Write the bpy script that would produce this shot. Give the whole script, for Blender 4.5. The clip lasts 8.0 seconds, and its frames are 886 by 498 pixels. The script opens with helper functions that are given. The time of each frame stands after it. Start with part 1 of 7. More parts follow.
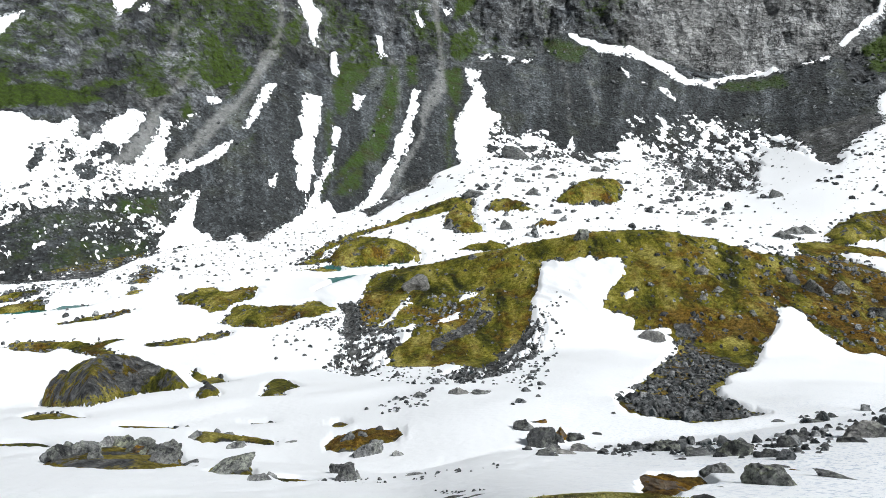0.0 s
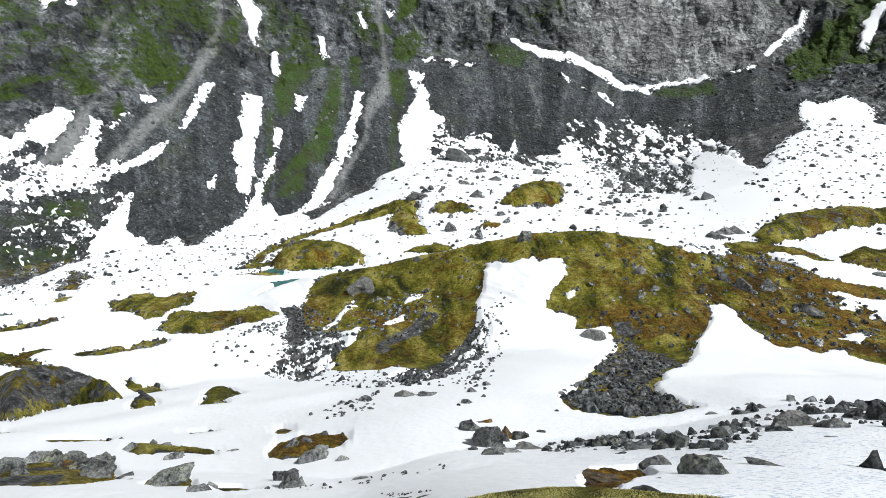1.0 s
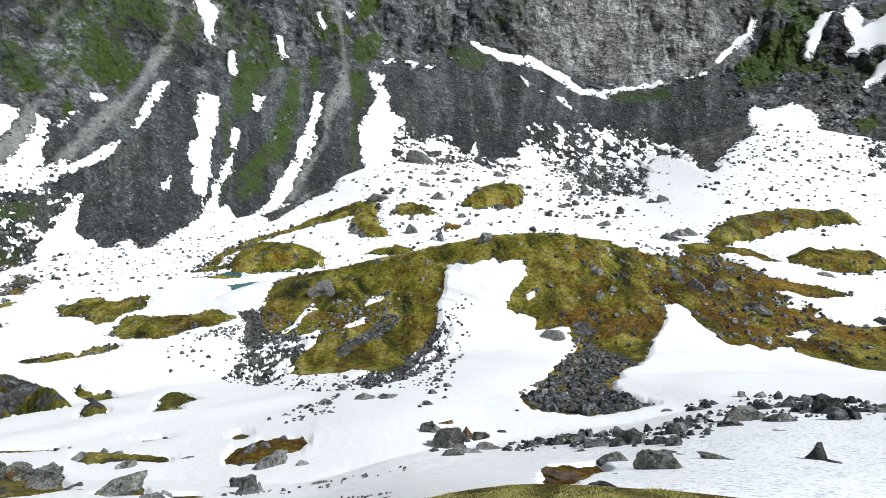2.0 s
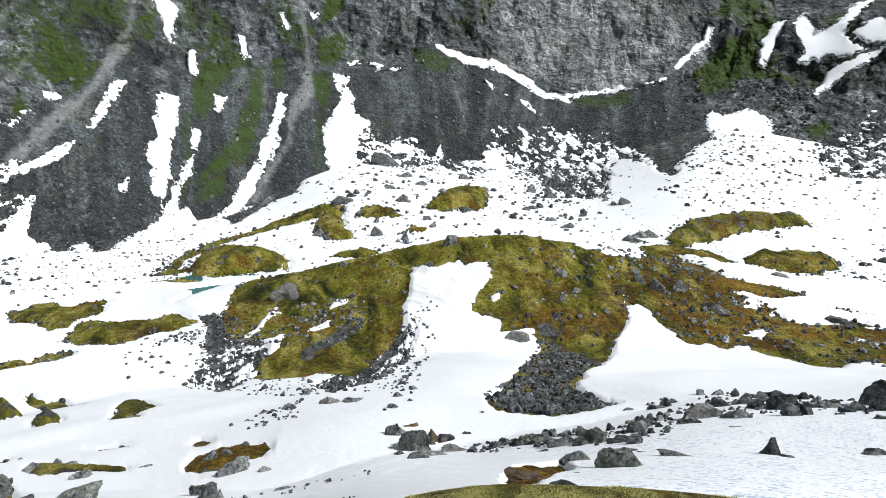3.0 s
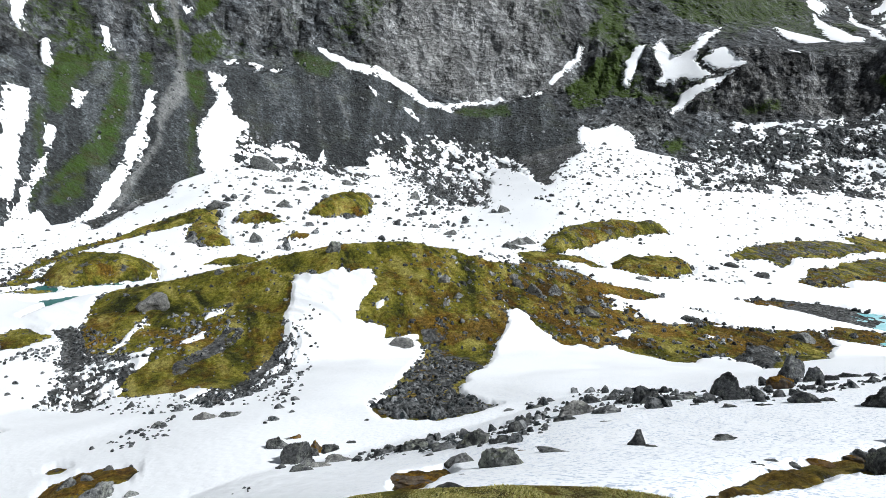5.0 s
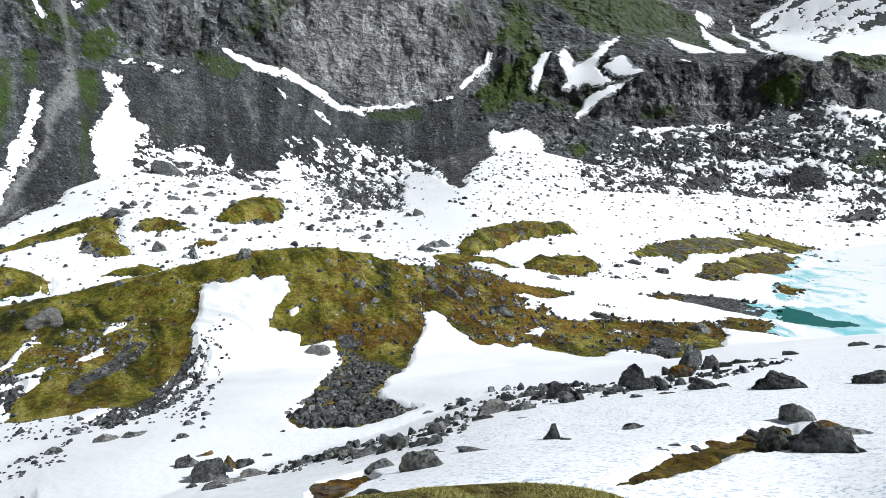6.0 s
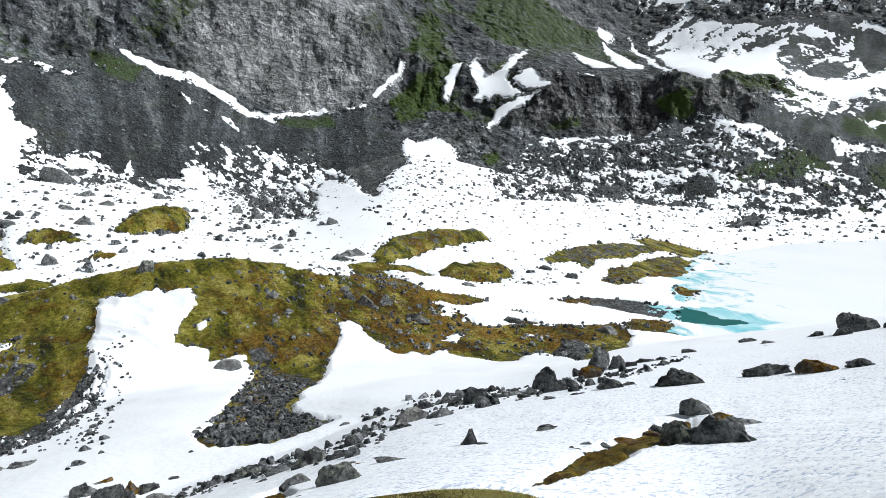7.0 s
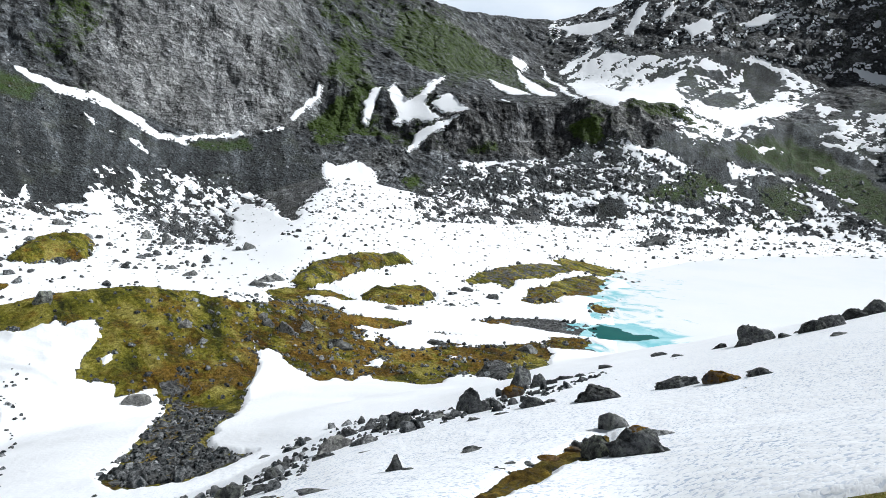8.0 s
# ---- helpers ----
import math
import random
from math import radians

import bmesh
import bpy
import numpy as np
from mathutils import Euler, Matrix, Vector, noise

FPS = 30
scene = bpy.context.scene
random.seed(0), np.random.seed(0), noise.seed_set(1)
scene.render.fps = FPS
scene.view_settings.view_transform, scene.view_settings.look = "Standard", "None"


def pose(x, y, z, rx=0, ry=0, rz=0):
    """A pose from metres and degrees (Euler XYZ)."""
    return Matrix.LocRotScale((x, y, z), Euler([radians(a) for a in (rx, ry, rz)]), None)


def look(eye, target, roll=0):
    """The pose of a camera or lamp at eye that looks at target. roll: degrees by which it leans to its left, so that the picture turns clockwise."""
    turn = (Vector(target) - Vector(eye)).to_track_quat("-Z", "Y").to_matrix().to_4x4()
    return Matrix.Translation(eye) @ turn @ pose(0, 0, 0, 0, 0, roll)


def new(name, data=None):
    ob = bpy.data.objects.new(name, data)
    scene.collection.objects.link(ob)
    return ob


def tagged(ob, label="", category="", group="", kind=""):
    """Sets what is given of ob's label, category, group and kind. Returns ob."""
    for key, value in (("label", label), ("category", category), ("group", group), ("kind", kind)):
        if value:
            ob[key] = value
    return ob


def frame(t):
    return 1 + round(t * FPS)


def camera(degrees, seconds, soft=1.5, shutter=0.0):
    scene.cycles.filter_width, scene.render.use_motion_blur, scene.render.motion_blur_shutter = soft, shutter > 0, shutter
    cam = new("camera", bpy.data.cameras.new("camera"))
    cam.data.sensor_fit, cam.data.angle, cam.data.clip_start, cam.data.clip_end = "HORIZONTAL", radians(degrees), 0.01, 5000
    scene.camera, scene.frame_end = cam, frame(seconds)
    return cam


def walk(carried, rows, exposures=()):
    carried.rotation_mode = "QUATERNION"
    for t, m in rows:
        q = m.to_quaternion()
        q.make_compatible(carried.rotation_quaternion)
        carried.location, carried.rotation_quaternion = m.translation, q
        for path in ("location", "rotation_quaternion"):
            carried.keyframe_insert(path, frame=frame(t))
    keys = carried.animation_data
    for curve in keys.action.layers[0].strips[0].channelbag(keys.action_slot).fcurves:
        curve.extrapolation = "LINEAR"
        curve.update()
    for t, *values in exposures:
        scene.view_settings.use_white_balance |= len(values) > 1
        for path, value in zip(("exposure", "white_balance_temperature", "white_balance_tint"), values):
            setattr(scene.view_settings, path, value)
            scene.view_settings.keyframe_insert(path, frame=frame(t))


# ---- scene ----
EYE = 32.0
cam = camera(71.0, 8.0, soft=0.5)
# seconds, yaw, pitch, roll of a hand-held turn, and the sway of the standpoint to the side and up
TURN = [(0, -0.3, -11.02, 1.42, -0.06, 0.08), (0.5, -2.64, -11.04, 1.18, -0.05, 0.065), (1, -5.37, -10.91, 0.9, -0.05, 0.05), (1.5, -7.89, -10.79, 0.61, -0.035, 0.03),
        (1.7, -8.45, -10.79, 0.52, -0.03, 0.025), (2.8, -10.91, -10.56, 0.05, 0.03, 0), (3, -12.07, -10.54, -0.03, 0.04, 0), (3.5, -14.63, -10.75, -0.81, 0.04, 0),
        (4, -17.41, -10.67, -1.64, 0.04, 0), (4.2, -18.33, -10.71, -1.72, 0.03, 0), (5.3, -25.06, -9.33, -1.79, 0, 0), (5.5, -26.99, -9.3, -1.82, 0, 0),
        (6, -30.52, -9.2, -1.73, 0, 0), (6.5, -34.3, -8.64, -1.98, 0, 0), (7, -38.35, -8.17, -2.13, 0, 0), (7.5, -42.52, -7.16, -2.04, 0, 0),
        (8, -45.62, -5.79, -2.07, 0, 0)]
walk(cam, [(t, pose(side, 0, EYE + up, 90 + pitch, roll, yaw)) for t, yaw, pitch, roll, side, up in TURN], [(0, 0.05, 6200, 7.5), (8, 0.04, 6030, 7.5)])

# ---------------------------------------------------------------- light
SUN_AZ, SUN_EL = 124.0, 45.0                     # bearing clockwise from the first view, and height
world = bpy.data.worlds.new("sky")
scene.world = world
world.use_nodes = True
sky = world.node_tree.nodes.new("ShaderNodeTexSky")
sky.sky_type, sky.sun_disc = "NISHITA", False
sky.sun_elevation, sky.sun_rotation = radians(SUN_EL), radians(SUN_AZ)
sky.air_density, sky.dust_density, sky.ozone_density = 1.0, 4.0, 1.5
pale_sky = world.node_tree.nodes.new("ShaderNodeMixRGB")       # thin high cloud whitens the blue
pale_sky.inputs["Fac"].default_value = 0.6
pale_sky.inputs["Color2"].default_value = (11.0, 11.8, 12.8, 1)
world.node_tree.links.new(sky.outputs["Color"], pale_sky.inputs["Color1"])
world.node_tree.links.new(pale_sky.outputs["Color"], world.node_tree.nodes["Background"].inputs["Color"])
world.node_tree.nodes["Background"].inputs["Strength"].default_value = 0.0125

sun = new("sun", bpy.data.lights.new("sun", "SUN"))
sun.data.energy, sun.data.angle, sun.data.color = 5.0, radians(1.5), (1.0, 0.975, 0.94)
a, e = radians(SUN_AZ), radians(SUN_EL)
sun.matrix_world = look((900 * math.sin(a) * math.cos(e), 900 * math.cos(a) * math.cos(e), 900 * math.sin(e)), (0, 0, 0))

# ---------------------------------------------------------------- materials
class Nodes:
    """A small helper to write node materials line by line."""

    def __init__(self, name):
        self.mat = bpy.data.materials.new(name)
        self.mat.use_nodes = True
        self.tree = self.mat.node_tree
        self.shader = self.tree.nodes["Principled BSDF"]
        self.place = self.tree.nodes.new("ShaderNodeNewGeometry").outputs["Position"]

    def put(self, socket, value):
        if isinstance(value, bpy.types.NodeSocket):
            self.tree.links.new(value, socket)
        elif isinstance(value, (tuple, list)):
            socket.default_value = (*value, 1) if len(value) == 3 and len(socket.default_value) == 4 else value
        else:
            socket.default_value = value

    def set(self, **values):
        for key, value in values.items():
            self.put(self.shader.inputs[key.replace("_", " ")], value)

    def attribute(self, name):
        n = self.tree.nodes.new("ShaderNodeAttribute")
        n.attribute_name = name
        return n.outputs["Fac"]

    def stretch(self, x, y, z, vector=None):
        n = self.tree.nodes.new("ShaderNodeMapping")
        self.put(n.inputs["Vector"], vector or self.place)
        n.inputs["Scale"].default_value = (x, y, z)
        return n.outputs["Vector"]

    def noise(self, scale, detail=4.0, rough=0.55, vector=None, warp=0.0):
        n = self.tree.nodes.new("ShaderNodeTexNoise")
        self.put(n.inputs["Vector"], vector or self.place)
        n.inputs["Scale"].default_value, n.inputs["Detail"].default_value = scale, detail
        n.inputs["Roughness"].default_value, n.inputs["Distortion"].default_value = rough, warp
        return n.outputs["Fac"]

    def cells(self, scale, feature="F1", out="Distance", vector=None, chance=1.0):
        n = self.tree.nodes.new("ShaderNodeTexVoronoi")
        n.feature = feature
        self.put(n.inputs["Vector"], vector or self.place)
        n.inputs["Scale"].default_value, n.inputs["Randomness"].default_value = scale, chance
        return n.outputs[out]

    def ramp(self, fac, *stops):
        n = self.tree.nodes.new("ShaderNodeValToRGB")
        self.put(n.inputs["Fac"], fac)
        el = n.color_ramp.elements
        while len(el) < len(stops):
            el.new(0.5)
        for e, (at, c) in zip(el, stops):
            e.position = at
            e.color = (*c, 1) if isinstance(c, tuple) else (c, c, c, 1)
        return n.outputs["Color"]

    def math(self, op, a, b=0.0, clamp=False):
        n = self.tree.nodes.new("ShaderNodeMath")
        n.operation, n.use_clamp = op, clamp
        self.put(n.inputs[0], a), self.put(n.inputs[1], b)
        return n.outputs[0]

    def mix(self, fac, a, b, mode="MIX"):
        n = self.tree.nodes.new("ShaderNodeMixRGB")
        n.blend_type = mode
        self.put(n.inputs["Fac"], fac), self.put(n.inputs["Color1"], a), self.put(n.inputs["Color2"], b)
        return n.outputs["Color"]

    def bump(self, height, distance, strength=1.0, normal=None):
        n = self.tree.nodes.new("ShaderNodeBump")
        self.put(n.inputs["Height"], height)
        n.inputs["Distance"].default_value, n.inputs["Strength"].default_value = distance, strength
        if normal:
            self.put(n.inputs["Normal"], normal)
        return n.outputs["Normal"]

    def random(self):
        return self.tree.nodes.new("ShaderNodeObjectInfo").outputs["Random"]

    def island(self):
        return self.tree.nodes.new("ShaderNodeNewGeometry").outputs["Random Per Island"]


def threshold(n, mask, noise, sharp=7.0):
    """A soft mask made crisp and ragged by a noise."""
    return n.math("MULTIPLY", n.math("ADD", n.math("SUBTRACT", mask, noise), 0.5 / sharp), sharp, True)


def snow_material():
    n = Nodes("old summer snow")
    dirt = n.noise(0.06, 5, 0.6)
    colour = n.mix(n.ramp(dirt, (0.42, 0.0), (0.75, 0.3)), (0.87, 0.885, 0.915), (0.82, 0.83, 0.85))
    soft = n.cells(2.7, "SMOOTH_F1")
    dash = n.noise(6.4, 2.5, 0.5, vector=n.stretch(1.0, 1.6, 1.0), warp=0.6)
    # blue-grey shade of the suncup hollows, painted into the snow colour as dashes
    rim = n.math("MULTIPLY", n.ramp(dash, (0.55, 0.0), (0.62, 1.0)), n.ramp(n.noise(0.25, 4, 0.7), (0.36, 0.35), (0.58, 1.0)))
    rim = n.math("MULTIPLY", rim, n.attribute("cup_shade"))
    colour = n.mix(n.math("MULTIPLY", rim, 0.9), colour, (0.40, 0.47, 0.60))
    speck = n.ramp(n.noise(5.5, 3, 0.7), (0.67, 0.0), (0.73, 0.3))
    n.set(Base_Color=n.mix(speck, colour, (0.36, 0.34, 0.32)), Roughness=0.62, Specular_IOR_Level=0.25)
    n.set(Normal=n.bump(n.math("ADD", n.math("MULTIPLY", soft, 0.7), n.math("MULTIPLY", dash, -0.5)), 0.07, 0.5))
    return n.mat


def moss_colour(n, gold=None, rusty=None):
    """Olive moss, yellow grass and rusty sedge, in drifts that run down the slope."""
    broad, ribs = n.noise(0.07, 4, 0.6), n.noise(0.16, 5, 0.6, vector=n.stretch(1.5, 0.55, 1.0), warp=0.8)
    fine, blade = n.noise(1.6, 7, 0.78), n.noise(6.0, 4, 0.7)
    tone = n.math("ADD", n.math("MULTIPLY", ribs, 0.62), n.math("ADD", n.math("MULTIPLY", broad, 0.2), n.math("MULTIPLY", fine, 0.18)))
    colour = n.ramp(tone, (0.40, (0.026, 0.031, 0.005)), (0.46, (0.110, 0.112, 0.011)), (0.52, (0.25, 0.228, 0.026)), (0.59, (0.44, 0.385, 0.10)))
    rust = n.ramp(n.noise(0.13, 6, 0.7), (0.50, 0.0), (0.62, 0.8))
    if rusty:
        rust = n.math("MAXIMUM", rust, n.math("MULTIPLY", threshold(n, n.math("MULTIPLY", rusty, 0.58), n.ramp(n.noise(0.22, 8, 0.75), (0.30, 0.0), (0.70, 1.0)), 5.0), 0.8))
    colour = n.mix(rust, colour, n.ramp(n.math("ADD", n.math("MULTIPLY", fine, 0.5), n.math("MULTIPLY", broad, 0.5)), (0.36, (0.022, 0.014, 0.004)), (0.5, (0.13, 0.060, 0.008)), (0.62, (0.30, 0.155, 0.018))))
    if gold:
        colour = n.mix(n.math("MULTIPLY", gold, n.ramp(n.noise(0.9, 6, 0.75), (0.36, 0.5), (0.54, 1.0))), colour, n.ramp(fine, (0.3, (0.05, 0.027, 0.005)), (0.5, (0.19, 0.098, 0.012)), (0.7, (0.42, 0.25, 0.03))))
    colour = n.mix(0.8, colour, n.ramp(fine, (0.33, 0.3), (0.5, 0.95), (0.67, 1.6)), "MULTIPLY")
    return n.mix(0.7, colour, n.ramp(blade, (0.32, 0.25), (0.68, 1.6)), "MULTIPLY")


def crack_lines(n, scale, vector, width=0.03, warp=0.8):
    """Dark hairlines along the level lines of a noise: 0 in the crack, 1 beside it."""
    f = n.noise(scale, 6, 0.62, vector=vector, warp=warp)
    return n.ramp(n.math("ABSOLUTE", n.math("SUBTRACT", f, 0.5)), (0.0, 0.0), (width, 1.0))


def turf_layers(n, wall=False):
    """Colour and relief of moss, stones and scree, by the sheet's marks."""
    rag, rag2 = n.noise(0.4 if wall else 1.1, 9, 0.82), n.noise(0.45, 6, 0.68)
    moss = threshold(n, n.math("MULTIPLY", n.attribute("moss"), 0.95 if wall else 1.0), n.ramp(rag, (0.32, 0.05), (0.68, 0.95)), 2.2 if wall else 6)
    pale = n.math("MULTIPLY", threshold(n, n.attribute("pale"), n.ramp(n.noise(0.16, 8, 0.78), (0.25, 0.05), (0.75, 0.95)), 2.0), 0.75)
    s1, s2 = (1.9, 0.75) if wall else (1.3, 0.42)
    chips, blocks_ = n.cells(s1, out="Color"), n.cells(s2, out="Color")
    chip_value = n.mix(1.0, n.ramp(chips, (0.0, 0.12), (0.6, 0.85), (0.9, 1.5), (1.0, 3.2)), n.ramp(blocks_, (0.0, 0.35), (0.6, 0.95), (0.92, 1.3), (1.0, 2.4)), "MULTIPLY")
    pebble, block = n.cells(s1), n.cells(s2)
    fine = n.noise(3.5, 5, 0.7)
    scree = n.mix(0.9, n.ramp(n.noise(0.13, 6, 0.7), (0.3, (0.034, 0.039, 0.043) if wall else (0.072, 0.075, 0.078)), (0.7, (0.088, 0.097, 0.103) if wall else (0.175, 0.178, 0.178))), chip_value, "MULTIPLY")
    scree = n.mix(n.ramp(n.noise(0.05, 6, 0.7), (0.52, 0.0), (0.68, 0.3)), scree, (0.065, 0.070, 0.035))
    scree = n.mix(1.0, scree, n.ramp(n.attribute("fall"), (0.15, 0.6), (0.4, 0.95), (0.68, 2.1)), "MULTIPLY")
    scree = n.mix(pale, scree, n.mix(0.8, n.ramp(fine, (0.3, (0.145, 0.149, 0.148)), (0.7, (0.31, 0.315, 0.31))), n.ramp(blocks_, (0.0, 0.6), (1.0, 1.4)), "MULTIPLY"))
    if wall:
        green = n.mix(0.8, n.ramp(n.noise(0.2, 6, 0.7), (0.32, (0.044, 0.042, 0.012)), (0.5, (0.034, 0.064, 0.006)), (0.7, (0.050, 0.104, 0.006))), n.ramp(n.noise(1.2, 6, 0.8), (0.3, 0.3), (0.7, 1.5)), "MULTIPLY")
        return n.mix(n.math("MULTIPLY", moss, 0.85), scree, green), n.math("ADD", n.math("MULTIPLY", block, 0.7), n.math("MULTIPLY", pebble, 0.45))
    stone = threshold(n, n.attribute("stone"), n.ramp(rag2, (0.30, 0.05), (0.70, 0.95)), 9)
    slab = n.ramp(n.noise(0.8, 8, 0.76, warp=0.6), (0.36, (0.030, 0.032, 0.036)), (0.5, (0.15, 0.153, 0.156)), (0.64, (0.33, 0.33, 0.32)))
    seams = n.math("MULTIPLY", crack_lines(n, 0.45, n.stretch(1, 1, 1.6), 0.035), crack_lines(n, 0.9, n.stretch(0.5, 1.2, 1), 0.04))
    slab = n.mix(0.45, slab, seams, "MULTIPLY")
    colour = n.mix(moss, scree, moss_colour(n, n.attribute("gold"), n.attribute("rust")))
    colour = n.mix(stone, colour, slab)
    tuft = n.noise(1.1, 9, 0.82)
    lump = n.mix(moss, n.math("ADD", n.math("MULTIPLY", pebble, 0.6), n.math("MULTIPLY", block, 0.5)), n.math("MULTIPLY", tuft, 1.0))
    lump = n.mix(stone, lump, n.math("ADD", n.math("MULTIPLY", seams, 0.4), n.math("MULTIPLY", n.noise(0.9, 8, 0.75), 0.8)))
    return colour, lump


def ground_material():
    n = Nodes("moss, turf and scree")
    colour, lump = turf_layers(n)
    n.set(Base_Color=colour, Roughness=0.92, Specular_IOR_Level=0.2)
    n.set(Normal=n.bump(lump, 1.1, 1.0))
    return n.mat


def facets(n, scale, stretch, low, high, warp=0.5):
    """Broken faces: a shade for each face, its relief, and the dark joint round it."""
    x, y, z = stretch
    v = n.tree.nodes.new("ShaderNodeVectorMath")
    v.operation = "MULTIPLY_ADD"
    shift = n.tree.nodes.new("ShaderNodeTexNoise")
    n.put(shift.inputs["Vector"], n.place)
    shift.inputs["Scale"].default_value, shift.inputs["Detail"].default_value = scale * 1.3, 3
    n.put(v.inputs[0], shift.outputs["Color"])
    v.inputs[1].default_value = (warp / scale,) * 3
    n.put(v.inputs[2], n.place)
    where = n.stretch(x, y, z, v.outputs["Vector"])
    block = n.cells(scale, out="Color", vector=where)
    block.node.distance = "CHEBYCHEV"
    shade = n.ramp(block, (0.1, low), (0.9, high))
    joint = n.ramp(n.cells(scale, "DISTANCE_TO_EDGE", vector=where), (0.0, 0.0), (0.07, 1.0))
    return shade, block.node.outputs["Distance"], joint


def cliff_material():
    n = Nodes("weathered gneiss wall")
    bald = n.attribute("bald")
    broad, mid = n.noise(0.016, 5, 0.6), n.noise(0.10, 9, 0.72, vector=n.stretch(1, 1, 0.6), warp=0.5)
    grit = n.noise(1.0, 6, 0.75)
    streak = n.noise(0.30, 5, 0.7, vector=n.stretch(1, 1, 0.10))
    colour = n.ramp(mid, (0.32, (0.024, 0.027, 0.033)), (0.46, (0.078, 0.086, 0.095)), (0.58, (0.150, 0.159, 0.167)), (0.75, (0.26, 0.264, 0.262)))
    colour = n.mix(n.math("MULTIPLY", bald, 0.55), colour, n.ramp(mid, (0.3, (0.32, 0.33, 0.338)), (0.7, (0.50, 0.502, 0.495))))
    colour = n.mix(n.math("MULTIPLY", n.attribute("band"), 0.8), colour, n.mix(0.9, n.ramp(streak, (0.38, (0.045, 0.047, 0.052)), (0.50, (0.13, 0.132, 0.137)), (0.64, (0.34, 0.332, 0.315))), crack_lines(n, 0.16, n.stretch(1.2, 1.2, 0.12), 0.05, 0.4), "MULTIPLY"))
    colour = n.mix(n.ramp(streak, (0.54, 0.0), (0.70, 0.45)), colour, (0.05, 0.052, 0.057))
    colour = n.mix(n.ramp(broad, (0.52, 0.0), (0.68, 0.4)), colour, (0.25, 0.25, 0.235))
    s1, h1, j1 = facets(n, 0.11, (1, 1, 0.6), 0.5, 1.4, 0.25)
    s2, h2, j2 = facets(n, 0.30, (0.7, 0.7, 1.2), 0.35, 1.7, 0.25)
    s3, h3, j3 = facets(n, 0.8, (1, 1, 1), 0.6, 1.4, 0.2)
    for s, f in ((s1, 0.85), (s2, 0.85), (s3, 0.75)):
        colour = n.mix(f, colour, s, "MULTIPLY")
    colour = n.mix(0.9, colour, n.ramp(n.noise(0.035, 5, 0.65, warp=0.4), (0.38, 0.45), (0.5, 0.95), (0.62, 1.6)), "MULTIPLY")
    colour = n.mix(0.7, colour, n.ramp(grit, (0.36, 0.2), (0.64, 1.6)), "MULTIPLY")
    colour = n.mix(n.math("MULTIPLY", bald, 0.5), colour, n.ramp(mid, (0.3, (0.20, 0.205, 0.21)), (0.7, (0.36, 0.36, 0.352))))
    crack = n.math("MAXIMUM", n.math("MULTIPLY", j1, j2), n.ramp(n.noise(0.06, 5, 0.7), (0.42, 0.0), (0.6, 0.85)))
    slits = n.math("MULTIPLY", crack_lines(n, 0.14, n.stretch(0.32, 0.32, 1.3), 0.022, 0.25), crack_lines(n, 0.13, n.stretch(1.2, 1.2, 0.25), 0.028, 0.25))
    slits = n.math("MAXIMUM", slits, n.ramp(n.noise(0.05, 6, 0.7), (0.46, 0.0), (0.58, 0.9)))
    dark = n.math("MULTIPLY", n.math("MULTIPLY_ADD", crack, 0.5), n.math("MULTIPLY_ADD", slits, 0.85))
    dark.node.inputs[0].links[0].from_node.inputs[2].default_value = 0.5
    dark.node.inputs[1].links[0].from_node.inputs[2].default_value = 0.15
    ledge = n.ramp(n.noise(0.26, 9, 0.80, vector=n.stretch(0.8, 0.8, 1.4)), (0.3, 0.1), (0.7, 0.9))
    moss = threshold(n, n.math("MULTIPLY", n.attribute("moss"), 0.85), ledge, 3.5)
    colour = n.mix(n.math("SUBTRACT", 1.0, n.math("MULTIPLY", moss, 0.7)), colour, dark, "MULTIPLY")
    green = n.ramp(n.noise(0.9, 6, 0.75), (0.3, (0.010, 0.016, 0.004)), (0.5, (0.034, 0.056, 0.006)), (0.7, (0.060, 0.110, 0.008)))
    colour = n.mix(moss, colour, green)
    pale = n.math("MULTIPLY", threshold(n, n.attribute("pale"), n.ramp(n.noise(0.3, 7, 0.75), (0.3, 0.2), (0.7, 1.0)), 2.5), 0.6)
    colour = n.mix(pale, colour, n.ramp(n.noise(1.2, 5), (0.3, (0.135, 0.136, 0.132)), (0.7, (0.29, 0.29, 0.28))))
    low, lump = turf_layers(n, True)
    crag = threshold(n, n.attribute("crag"), n.ramp(n.noise(0.09, 6, 0.7), (0.3, 0.1), (0.7, 0.9)), 6)
    n.set(Base_Color=n.mix(crag, low, colour), Roughness=0.87, Specular_IOR_Level=0.3)
    h = n.math("ADD", n.math("MULTIPLY", h1, 1.6), n.math("ADD", n.math("MULTIPLY", h2, 0.8), n.math("ADD", n.math("MULTIPLY", h3, 0.3), mid)))
    level = n.math("MULTIPLY_ADD", lump, 0.4)
    level.node.inputs[2].default_value = 1.3
    n.set(Normal=n.bump(n.mix(crag, level, h), 2.6, 1.0))
    return n.mat


